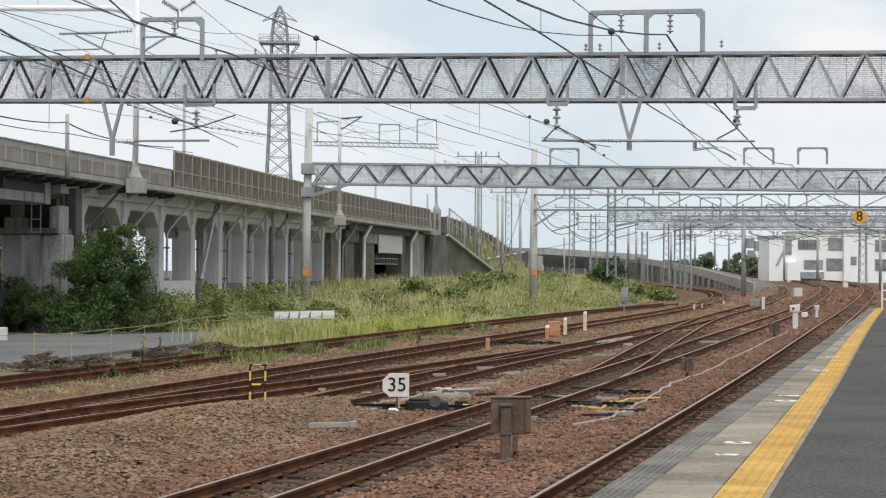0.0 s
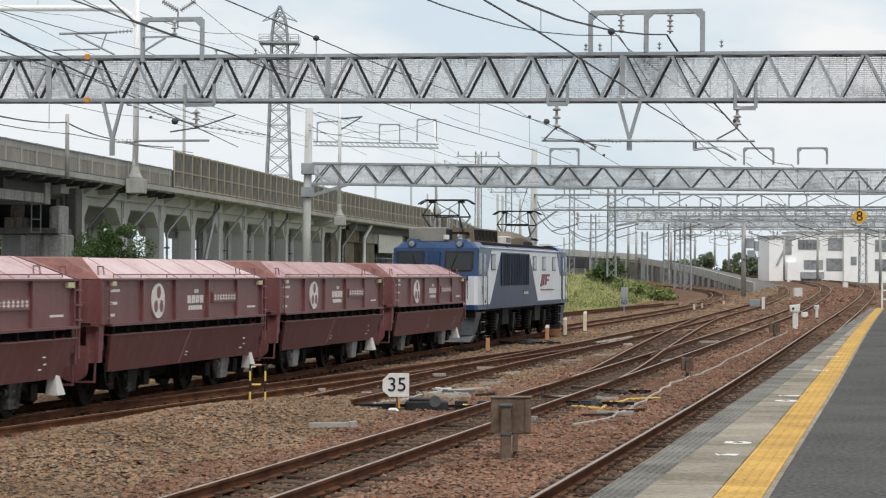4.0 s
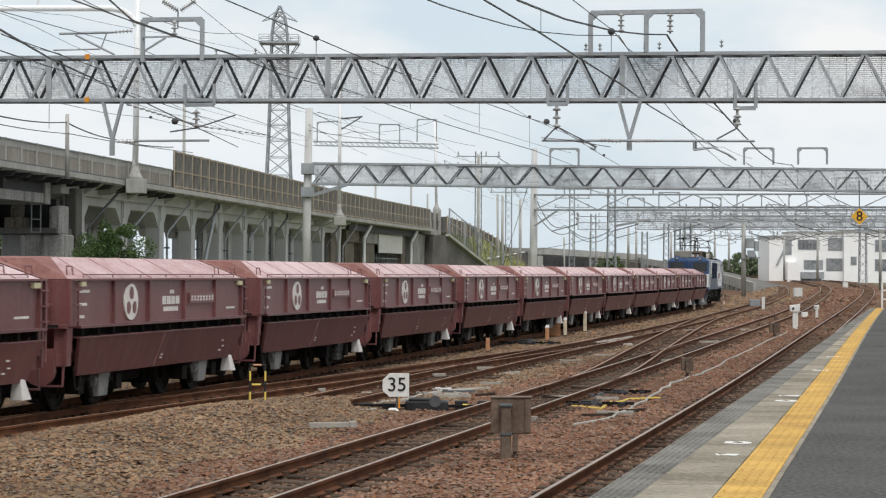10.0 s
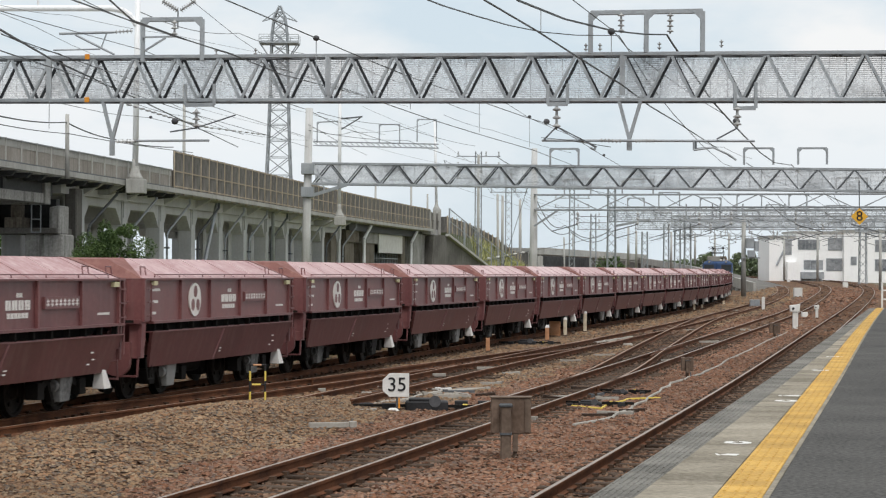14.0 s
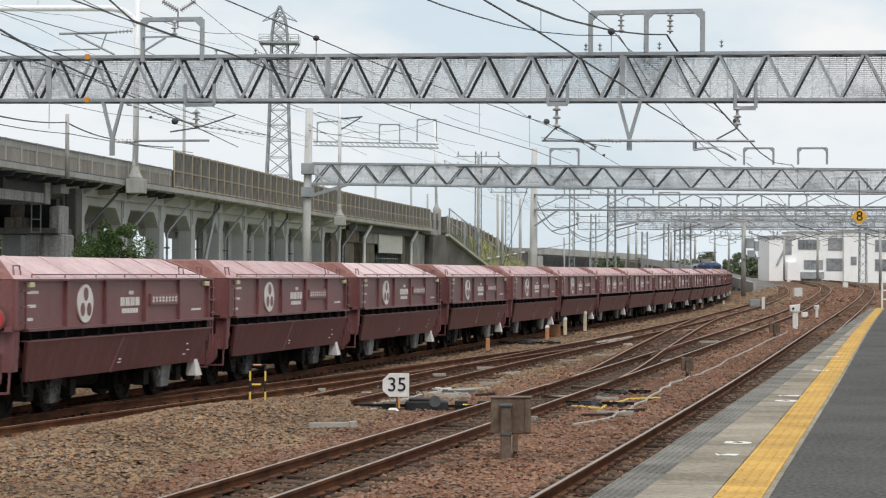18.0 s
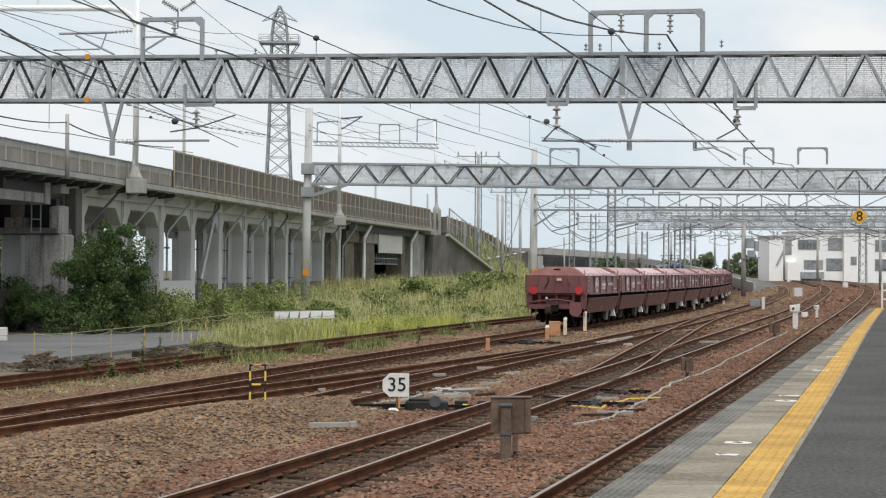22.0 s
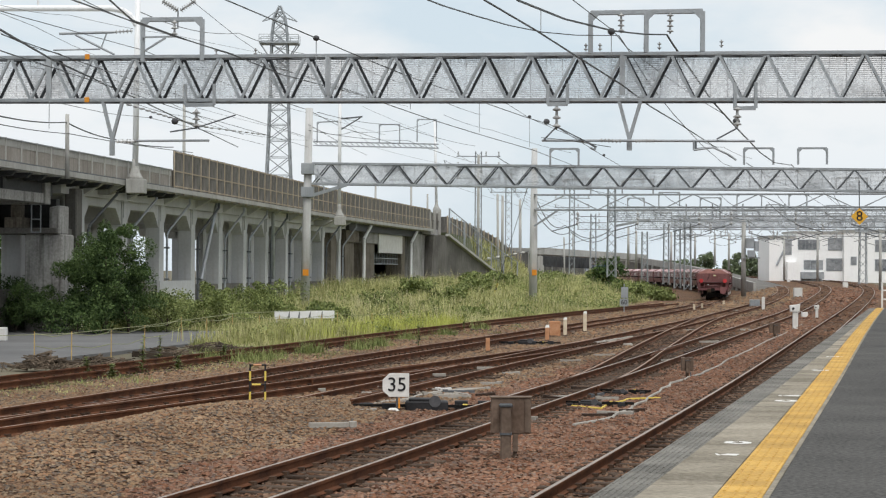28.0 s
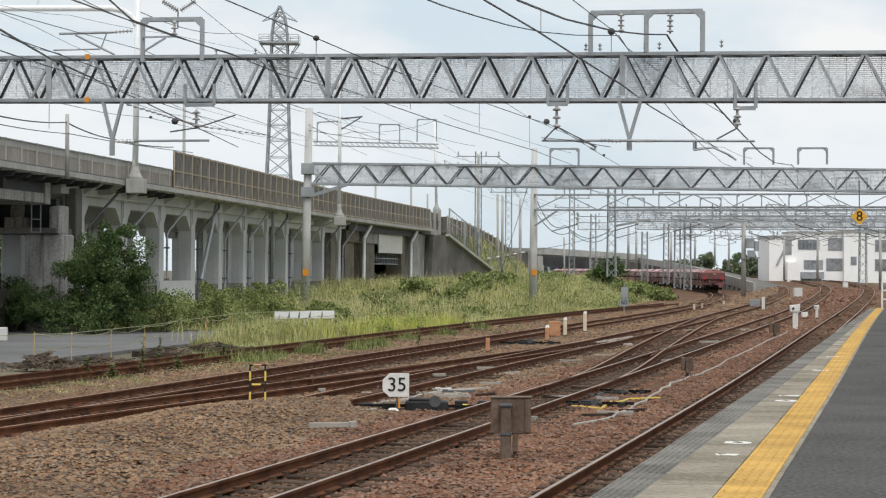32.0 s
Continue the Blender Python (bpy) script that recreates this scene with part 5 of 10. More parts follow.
# ---------------------------------------------------------------- overhead wires
def wire(points, r=0.016, sag=0.0, label="dark overhead line wire above the tracks"):
    """A wire through points, each stretch hanging a little."""
    pts = []
    for a, b in zip(points, points[1:]):
        a, b = Vector(a), Vector(b)
        for i in range(8):
            u = i / 8
            pts.append(a.lerp(b, u) - Vector((0, 0, sag * 4 * u * (1 - u))))
    pts.append(Vector(points[-1]))
    s = Shape()
    rings = []
    for i, p in enumerate(pts):
        d = (pts[min(i + 1, len(pts) - 1)] - pts[max(i - 1, 0)]).normalized()
        sd = d.orthogonal().normalized()
        t = d.cross(sd)
        rings.append([p + (sd * math.cos(k * math.pi / 2) + t * math.sin(k * math.pi / 2)) * r * 0.8 for k in range(4)])
    s.sweep(rings)
    return solid("overhead_wire", s, M["wire"], label, "wire", "overhead wires")


wire([(0.78, 40.00, 7.80), (2.09, 46.00, 7.91), (3.21, 50.00, 7.79), (4.81, 55.00, 7.53), (6.28, 62.00, 7.53), (8.64, 75.00, 7.98), (17.24, 120.00, 9.11)], 0.026)
wire([(1.50, 42.00, 8.07), (2.91, 49.00, 8.55), (4.40, 53.00, 8.75), (5.41, 55.00, 8.90), (6.20, 56.60, 9.08)], 0.034)
wire([(6.20, 56.60, 9.08), (6.46, 57.50, 8.93), (8.70, 66.00, 8.05), (10.77, 75.00, 7.84), (14.78, 95.00, 8.10), (17.89, 110.00, 8.44), (20.75, 121.00, 8.88)], 0.034)
wire([(-0.82, 34.00, 7.20), (-0.03, 38.00, 7.42), (0.63, 42.00, 7.74), (1.45, 46.00, 8.03), (2.42, 50.00, 8.35), (3.45, 53.00, 8.63), (4.88, 56.80, 9.07)], 0.02)
wire([(4.88, 56.80, 9.07), (5.22, 58.00, 8.86), (6.48, 64.00, 8.37), (8.10, 72.00, 8.11), (11.13, 88.00, 8.03), (15.13, 110.00, 8.37), (17.32, 121.00, 8.73)], 0.017)
wire([(3.16, 50.00, 9.15), (4.57, 55.00, 8.99), (5.22, 58.00, 8.86), (6.84, 64.00, 8.73), (8.65, 70.00, 8.51), (10.28, 74.00, 8.18), (10.77, 75.00, 7.84)], 0.015)
wire([(-4.32, 38.00, 7.60), (-3.15, 50.00, 8.17), (-2.48, 54.00, 8.24), (-1.03, 59.00, 8.10), (1.06, 64.00, 7.84), (2.99, 72.00, 7.90), (3.70, 74.00, 7.87), (4.22, 76.00, 7.87), (5.12, 82.00, 7.96), (8.17, 105.00, 8.50), (10.68, 122.00, 8.81)], 0.018)
wire([(-5.70, 34.00, 7.04), (-5.83, 38.00, 7.11), (-5.58, 44.00, 7.43), (-5.06, 50.00, 7.70), (-4.40, 55.00, 7.75), (-2.66, 64.00, 8.00), (-0.51, 73.00, 7.92), (1.33, 80.00, 7.87), (4.09, 95.00, 8.17), (6.69, 112.00, 8.51), (7.91, 121.00, 8.70)], 0.02)
wire([(-6.84, 36.00, 7.31), (-7.83, 59.00, 9.22), (-6.76, 80.00, 10.50), (-4.40, 110.00, 11.96)], 0.021)
wire([(-8.82, 40.00, 7.20), (-10.05, 52.00, 7.82), (-11.02, 75.00, 8.61), (-12.13, 120.00, 9.71)], 0.031)
wire([(-15.44, 70.00, 7.74), (-15.96, 86.00, 8.66), (-15.41, 95.00, 8.53), (-13.97, 105.00, 8.78)], 0.039, 0.1)
wire([(-15.44, 70.00, 7.45), (-15.86, 86.00, 8.18), (-13.57, 110.00, 8.79)], 0.026, 0.05)
wire([(-7.96, 128.00, 12.43), (-3.73, 160.00, 13.98), (3.42, 220.00, 16.04)], 0.026, 0.2)
wire([(-8.50, 128.00, 11.29), (-3.20, 180.00, 14.03), (3.96, 230.00, 14.74)], 0.029, 0.2)
wire([(-8.50, 128.00, 11.64), (-6.83, 150.00, 12.70), (-0.83, 200.00, 17.28)], 0.026, 0.4)
wire([(3.25, 122.00, 9.32), (6.26, 140.00, 9.64), (14.96, 182.00, 9.47)], 0.029, 0.3)
wire([(6.31, 141.00, 7.85), (9.60, 160.00, 6.15), (15.07, 182.00, 6.43)], 0.039, 1.0)
wire([(6.31, 141.00, 6.80), (10.04, 160.00, 5.62), (15.07, 182.00, 5.93)], 0.039, 0.8)
wire([(-9.80, 45.00, 7.64), (-10.06, 62.00, 8.42), (-9.61, 95.00, 9.70), (-8.71, 140.00, 11.42)], 0.018)
wire([(-9.86, 45.00, 7.29), (-10.07, 60.00, 7.92), (-9.15, 75.00, 8.17), (-8.50, 128.00, 10.22)], 0.016)
wire([(-13.15, 60.00, 10.07), (-11.87, 80.00, 11.09), (-9.47, 120.00, 12.13), (-5.78, 200.00, 15.86)], 0.018)
wire([(-7.92, 155.00, 18.85), (-3.56, 200.00, 20.87), (5.13, 280.00, 24.03)], 0.039, 0.3)
wire([(-14.81, 98.00, 14.94), (-12.64, 125.00, 17.03), (-7.92, 155.00, 18.76)], 0.026, 0.4)
wire([(18.16, 122.00, 9.07), (31.80, 180.00, 9.74), (46.40, 240.00, 9.86)], 0.026, 0.2)
wire([(20.70, 121.00, 8.93), (31.45, 170.00, 9.58), (47.73, 240.00, 9.87)], 0.026, 0.2)
wire([(-6.89, 200.00, 1.96), (-0.23, 210.00, 3.03), (10.40, 240.00, 4.98), (24.67, 300.00, 8.43)], 0.052, 0.3)
beads = Shape()
for i in range(22):
    v = Vector((-6.89, 200.0, 1.96)).lerp(Vector((-0.23, 210.0, 3.03)), i / 12) if i < 12 else Vector((-0.23, 210.0, 3.03)).lerp(Vector((10.4, 240.0, 4.98)), (i - 12) / 10)
    beads.lathe(v - Vector((0.22, 0, 0.09)), v + Vector((0.22, 0, -0.05)), [(0, 0.03), (0.1, 0.1), (0.34, 0.1), (0.44, 0.03)], 8)
solid("cable_floats", beads, M["white"], "white sleeves threaded on a dark slack cable", "cable sleeves", kind="stuff")
wire([(8.01, 140.00, 9.58), (14.96, 182.00, 9.11), (30.04, 260.00, 8.91)], 0.026, 0.2)
wire([(-7.50, 60.00, 10.43), (-7.64, 75.00, 11.05), (-8.06, 90.00, 12.03)], 0.012, 0, "thin overhead line wire above the tracks")
wire([(-15.31, 70.00, 11.27), (-16.14, 80.00, 12.00), (-17.36, 95.00, 12.90), (-19.55, 120.00, 14.63)], 0.014, 0, "thin overhead line wire above the tracks")
wire([(-10.04, 132.00, 13.27), (-9.36, 140.00, 13.51), (-7.97, 160.00, 13.72), (-4.84, 200.00, 14.96)], 0.03, 0, "thin overhead line wire above the tracks")
wire([(-8.82, 132.00, 11.96), (-7.96, 160.00, 12.43), (-7.13, 190.00, 13.26)], 0.02, 0, "thin overhead line wire above the tracks")
wire([(-13.30, 70.00, 8.18), (-13.26, 80.00, 8.59), (-12.73, 88.00, 9.02), (-12.74, 95.00, 9.31), (-12.51, 120.00, 10.33), (-12.34, 140.00, 11.08)], 0.016, 0, "thin overhead line wire above the tracks")
wire([(-15.30, 70.00, 9.96), (-17.16, 85.00, 11.06), (-18.53, 110.00, 12.76), (-19.00, 150.00, 15.50)], 0.014, 0, "thin overhead line wire above the tracks")
wire([(-12.51, 80.00, 8.97), (-12.45, 95.00, 9.47), (-12.18, 105.00, 9.81), (-11.32, 130.00, 11.11)], 0.016)
beads = Shape()
run = [Vector(q) for q in [(-12.51, 80.00, 8.97), (-12.45, 95.00, 9.47), (-12.18, 105.00, 9.81), (-11.32, 130.00, 11.11)]]
for a, b in zip(run, run[1:]):
    for i in range(9):
        v = a.lerp(b, (i + 0.5) / 9)
        beads.lathe(v - Vector((0.12, 0, 0)), v + Vector((0.12, 0, 0)), [(0, 0.015), (0.06, 0.045), (0.18, 0.045), (0.24, 0.015)], 8)
solid("cable_floats", beads, M["porcelain"], "grey sleeves threaded on an overhead cable", "cable sleeves", kind="stuff")
for i in range(9):
    x = 20 + i * 3.4
    wire([(x - 7.5, 121, 6.1 + 0.3 * (i % 3)), (x - 2.5, 140, 5.9 + 0.2 * (i % 2)), (x + 5.5, 180, 6.0 + 0.25 * (i % 3)), (x + 16, 226, 6.3), (x + 23, 260, 6.6)], 0.022, 0.15)
    wire([(x - 7.0, 121, 7.2), (x - 2.0, 140, 7.0), (x + 6.0, 180, 7.2), (x + 16, 226, 7.5), (x + 23, 260, 7.9)], 0.02, 0.45)
for pts in ([(-15.34, 70.00, 11.54), (-15.68, 85.00, 13.08), (-14.79, 110.00, 15.19), (-7.92, 155.00, 17.99)], [(-10.96, 50.00, 8.27), (-11.78, 62.00, 9.04), (-13.10, 90.00, 10.30), (-12.78, 130.00, 11.11)], [(-8.18, 45.00, 8.50), (-8.51, 62.00, 9.70), (-6.22, 100.00, 11.86), (-2.49, 140.00, 13.79)], [(-13.15, 60.00, 8.70), (-13.79, 85.00, 10.21), (-11.82, 140.00, 12.33), (-8.69, 170.00, 12.79)]):
    wire(pts, 0.013, 0.08, "thin overhead line wire above the tracks")
for pts in ([(-11.54, 75.00, 8.63), (-11.35, 90.00, 9.23), (-10.82, 110.00, 9.84), (-8.50, 128.00, 10.65)], [(-7.92, 155.00, 14.33), (-6.03, 175.00, 13.11), (0.00, 215.00, 13.80)], [(-6.40, 160.00, 15.39), (-1.33, 200.00, 15.89), (4.31, 235.00, 14.36)], [(4.25, 232.00, 14.20), (8.70, 270.00, 13.15), (19.80, 330.00, 10.09)]):
    wire(pts, 0.013, 0.08, "thin overhead line wire above the tracks")
for pts in ([(0.00, 90.00, 9.38), (2.51, 105.00, 9.76), (7.66, 122.00, 9.61)], [(0.00, 140.00, 8.56), (5.80, 180.00, 8.58), (14.44, 230.00, 8.09)], [(9.50, 75.00, 7.34), (12.40, 90.00, 8.02), (18.35, 121.00, 9.28)]):
    wire(pts, 0.013, 0.08, "thin overhead line wire above the tracks")
for i in range(5):
    wire([(0.00, 215.00, 14.22), (4.13, 240.00, 14.61), (9.02, 280.00, 14.33), (19.00, 300.00, 11.73), (23.64, 320.00, 10.33), (41.80, 380.00, 9.25)][i % 2:], 0.02, 0.3 + 0.5 * i, "thin overhead line wire in the distance")
for pts in ([(2.69, 56.00, 6.15), (3.58, 57.00, 6.14), (4.69, 57.00, 5.96)], [(2.13, 80.00, 9.29), (3.77, 90.00, 9.27), (9.25, 122.00, 9.96)]):
    wire(pts, 0.015)
M["clamp"] = surface("dark_clamp", (0.04, 0.04, 0.045), (0.1, 0.1, 0.105), 0.6)
for q, r in (((-3.15, 50.00, 8.17), 0.075), ((-1.05, 62.00, 8.42), 0.07), ((1.40, 80.00, 9.21), 0.07), ((4.14, 98.00, 9.93), 0.08), ((5.21, 103.00, 10.06), 0.16), ((4.44, 54.00, 8.85), 0.1), ((-9.92, 75.00, 7.93), 0.13), ((-11.53, 80.00, 8.45), 0.06), ((10.65, 74.00, 7.98), 0.13), ((9.07, 115.00, 9.08), 0.08)):
    v = Vector(q)
    solid("wire_clamp", Shape().lathe(v - Vector((r, 0, 0)), v + Vector((r, 0, 0)), [(0, 0.02), (r * 0.3, r * 0.75), (r, r), (r * 1.7, r * 0.75), (2 * r, 0.02)], 12), M["clamp"], "dark round clamp on an overhead wire", "clamp", "wire clamps", smooth=True)
for a, b in (((2.47, 52.00, 9.21), (2.47, 52.00, 8.63)), ((4.44, 54.00, 8.81), (4.44, 54.00, 8.24)), ((-1.02, 62.00, 8.33), (-1.02, 62.00, 7.39)), ((1.40, 80.00, 9.13), (1.40, 80.00, 7.93)), ((4.14, 98.00, 9.82), (4.14, 98.00, 8.46)), ((-3.15, 50.00, 8.10), (-3.15, 50.00, 7.32)), ((-11.65, 60.00, 7.66), (-11.65, 60.00, 6.58))):
    solid("dropper", Shape().tube(a, b, 0.012, n=5), M["galv"], "thin dropper hanging from an overhead wire", "dropper", "wire droppers")


# ---------------------------------------------------------------- distance: ramp, bridge, building
ramp = thing("flyover_ramp", "long curved grey concrete flyover ramp in the distance", "ramp", kind="structure")
tops = [Vector(q) for q in ((35.33, 230.00, 1.38), (37.55, 262.00, 1.95), (39.15, 290.00, 2.52), (40.88, 330.00, 3.43), (41.73, 370.00, 4.34), (41.33, 430.00, 5.68), (36.80, 480.00, 7.07), (29.40, 540.00, 8.63), (19.33, 600.00, 9.57))]
part("ramp_wall", Shape().sweep([[Vector((p.x, p.y, -0.6)), Vector((p.x + 6, p.y + 3, -0.6)), Vector((p.x + 6, p.y + 3, p.z - 0.9)), Vector((p.x, p.y, p.z - 0.9))] for p in tops]), M["concrete_dark"], ramp)
part("ramp_parapet", Shape().sweep([[p + Vector((-0.25, -0.2, -1.2)), p + Vector((0.1, 0, -1.2)), p + Vector((0.1, 0, 0)), p + Vector((-0.25, -0.2, 0))] for p in tops]), M["parapet"], ramp)
for p, q in zip(tops, tops[1:]):
    for u in (0.0, 0.25, 0.5, 0.75):
        v = p.lerp(q, u)
        part("buttress", Shape().bar((v.x - 0.35, v.y - 0.3, -0.6), (v.x - 0.35, v.y - 0.3, max(0.0, v.z - 1.2)), 0.4), M["concrete"], ramp)
bridge = thing("road_bridge", "distant grey girder bridge with a dark underside", "bridge", kind="structure")
part("bridge_deck", Shape().bar((18.67, 400.00, 6.56), (41.93, 430.00, 5.57), 3.0, 1.3), M["concrete"], bridge)
part("bridge_girder", Shape().bar((19.46, 398.00, 4.56), (29.72, 410.00, 4.22), 1.0, 2.1), M["girder_steel"], bridge)
for u in range(12):
    v = Vector((19.58, 396.00, 4.77)).lerp(Vector((29.35, 408.00, 4.44)), u / 11)
    part("stiffener", Shape().bar(v + Vector((0, -0.2, -1.0)), v + Vector((0, -0.2, 0.9)), 0.25), M["girder_steel"], bridge)
part("bridge_pier", Shape().bar((19.13, 398.00, 1.68), (19.13, 398.00, 5.55), 1.2), M["concrete"], bridge)

M["render_white"] = surface("white_render_wall", (0.82, 0.82, 0.81), (0.92, 0.92, 0.91), 0.8, grain=3, patch=0.15, bump=0.05, streaks=0.2, dirt=(0.66, 0.65, 0.63))
M["blind"] = surface("window_with_blinds", (0.1, 0.11, 0.12), (0.34, 0.35, 0.36), 0.25, grain=3, patch=0.8, bump=0, per_object=0.8)
house = thing("apartment_building", "white rendered three-storey building with wide windows", "building", pose(53.9, 336, 0))
part("wall", Shape().box(0, 4.4, 0, 12, -0.5, 8.4), M["render_white"], house)
part("wall", Shape().box(4.4, 12.4, 1.2, 13, -0.5, 9.2), M["render_white"], house)
part("wall", Shape().box(12.4, 30, 0.3, 13, -0.5, 9.4), M["render_white"], house)
part("roof_edge", Shape().box(12.2, 30.2, 0.1, 13.2, 9.4, 9.7).box(4.2, 12.4, 1.0, 13.2, 9.2, 9.5).box(-0.2, 4.4, -0.2, 12.2, 8.4, 8.7), M["concrete"], house)
for x0, x1, z0, z1, y in ((5.0, 8.4, 6.5, 8.0, 1.2), (6.0, 9.0, 3.2, 4.6, 1.2), (10.0, 12.2, 6.4, 8.3, 1.2), (9.7, 12.2, 3.0, 4.9, 1.2), (17.6, 21.0, 6.2, 8.0, 0.3), (17.6, 21.0, 3.0, 4.8, 0.3), (21.4, 24.5, 6.2, 8.0, 0.3), (13.6, 14.4, 4.0, 5.2, 0.3), (2.6, 3.6, 5.6, 8.0, 0.0)):
    wdw = part("window", Shape().box(x0 - 0.1, x1 + 0.1, y - 0.06, y + 0.02, z0 - 0.1, z1 + 0.1), M["galv"], house)
    n = max(1, round((x1 - x0) / 1.1))
    for i in range(n):
        a, b = x0 + (x1 - x0) * i / n, x0 + (x1 - x0) * (i + 1) / n
        part("pane", Shape().box(a + 0.04, b - 0.04, y - 0.1, y - 0.062, z0, z1), M["blind"], wdw)
part("balcony", Shape().box(5.2, 9.0, -0.4, 1.2, 1.6, 2.7), M["galv"], house)
part("stair_tower", Shape().box(2.8, 4.9, -1.4, 0.0, -0.5, 4.3), M["render_white"], house)
part("service_pipe", Shape().tube((1.2, -0.1, 3.8), (2.6, -0.1, 6.6), 0.18), M["galv"], house)
shed = solid("platform_shelter", Shape().box(70.5, 74, 318, 322, -0.3, 3.4).hexa([(69.6, 317, 3.4), (74.5, 317, 3.4), (74.5, 323, 3.4), (69.6, 323, 3.4), (71.5, 317, 4.4), (72.5, 317, 4.4), (72.5, 323, 4.4), (71.5, 323, 4.4)]), M["galv_dark"], "small dark hut with a pitched roof by the line", "hut")

M["guard_yellow"] = surface("yellow_guard_sleeve", (0.55, 0.42, 0.08), (0.72, 0.6, 0.2), 0.6, grain=12, patch=4, bump=0.02)
stay = thing("guy_wire", "slanted stay wire with a yellow guard sleeve", "guy wire")
part("stay", Shape().tube((3.48, 149.00, -0.14), (6.47, 142.00, 10.26), 0.018, n=6), M["wire"], stay)
part("guard_sleeve", Shape().tube((3.52, 148.90, -0.01), (3.99, 148.00, 1.61), 0.06, n=8), M["guard_yellow"], stay, "yellow plastic guard sleeve")
for u in (0.2, 0.45, 0.7):
    a, b = Vector((3.52, 148.90, -0.01)), Vector((3.99, 148.00, 1.61))
    part("black_band", Shape().tube(a.lerp(b, u), a.lerp(b, u + 0.1), 0.064, n=8), M["black"], stay)


# ---------------------------------------------------------------- plants
M["grass"] = surface("meadow_grass", (0.16, 0.18, 0.06), (0.6, 0.58, 0.27), 0.75, grain=1.1, patch=0.22, bump=0, per_island=0.6, contrast=0.9)
M["reed"] = surface("tall_pale_grass", (0.34, 0.31, 0.16), (0.7, 0.64, 0.4), 0.75, grain=1.4, patch=0.2, bump=0, per_island=0.7)
M["reed_green"] = surface("yellow_green_reed", (0.26, 0.29, 0.05), (0.6, 0.62, 0.18), 0.7, grain=1.4, patch=0.3, bump=0, per_island=0.7)
M["leaf"] = surface("shrub_leaf", (0.02, 0.042, 0.014), (0.12, 0.18, 0.06), 0.6, grain=4, patch=0.6, bump=0, per_island=1.0)
M["leaf_light"] = surface("light_shrub_leaf", (0.08, 0.11, 0.032), (0.31, 0.35, 0.13), 0.6, grain=4, patch=0.6, bump=0, per_island=1.0)
# Distance haze is mixed into this leaf colour as a paler green.
M["leaf_far"] = surface("hazy_tree_leaf", (0.08, 0.105, 0.06), (0.2, 0.245, 0.14), 0.7, grain=4, patch=0.6, bump=0, per_island=1.0)
M["bark"] = surface("grey_brown_bark", (0.05, 0.04, 0.03), (0.14, 0.11, 0.085), 0.9, grain=20, patch=3, bump=0.3)
M["under"] = surface("undergrowth", (0.1, 0.12, 0.04), (0.32, 0.34, 0.14), 0.9, grain=2.5, patch=0.3, bump=1.0, contrast=1.2, height=0.3)


def blades(name, x, y, z, h, w, seed, material, label, lean=0.35):
    """Grass blades as bent tapering strips."""
    r = np.random.default_rng(seed)
    n = len(x)
    a = r.uniform(0, math.pi, n)
    tx, ty = np.cos(a) * w / 2, np.sin(a) * w / 2
    lx, ly = r.normal(0, lean, n) * h, r.normal(0, lean, n) * h
    p = np.zeros((n, 5, 3))
    p[:, 0] = np.stack([x - tx, y - ty, z], 1)
    p[:, 1] = np.stack([x + tx, y + ty, z], 1)
    p[:, 2] = np.stack([x + tx * 0.8 + lx * 0.3, y + ty * 0.8 + ly * 0.3, z + h * 0.6], 1)
    p[:, 3] = np.stack([x - tx * 0.8 + lx * 0.3, y - ty * 0.8 + ly * 0.3, z + h * 0.6], 1)
    p[:, 4] = np.stack([x + lx, y + ly, z + h * r.uniform(0.8, 1.0, n)], 1)
    f = np.array([(0, 1, 2), (0, 2, 3), (3, 2, 4)])
    fs = (np.arange(n)[:, None, None] * 5 + f[None]).reshape(-1, 3)
    ob = new(name, cloud_mesh(name, p.reshape(-1, 3), fs, material))
    return tagged(ob, label, "grass", kind="stuff")


def field_mask(x, y):
    """Where the meadow grows: between the siding and the viaduct, off the road."""
    edge = np.where(y < 150, SIDING.at(np.minimum(y, 150.0)), FREIGHT.at(y) - 3.4)
    ok = (x < edge - 1.9) & (x > VIADUCT.at(np.minimum(y, 215.0)) - 1.0)
    road = (y < 92.5) & (x < -12.4 + (y - 57.5) * 0.1925)
    return ok & ~road & (y > 74)


r = np.random.default_rng(11)
gx, gy = r.uniform(-20, 36, 1100000), 74 + 236 * r.uniform(0, 1, 1100000) ** 1.5
k = field_mask(gx, gy) & (np.abs(gx) < gy * 0.225)
gx, gy = gx[k][:185000], gy[k][:185000]
depth = np.clip((np.where(gy < 150, SIDING.at(np.minimum(gy, 150.0)), FREIGHT.at(gy) - 3.4) - 1.4 - gx) / 5.0, 0.12, 1.0)
clump = 0.55 + 0.55 * wave(gx, gy, 0.9) + 0.5 * wave(gx, gy, 0.23, 1.3) + 0.25 * wave(gx, gy, 2.6, 0.4)
gh = np.where(gy < 94, 0.75, 1.05) * np.clip((0.25 + 0.8 * depth) * clump * r.uniform(0.5, 1.35, len(gx)), 0.08, 1.6)
blades("meadow_grass", gx, gy, land(gx, gy), gh, r.uniform(0.016, 0.038, len(gx)) * (0.7 + gy / 180), 3, M["grass"], "tall unmown green meadow grass between siding and viaduct", 0.28)
k = (r.uniform(0, 1, len(gx)) < 0.3) & (wave(gx, gy, 0.4, 2.2) > -0.1)
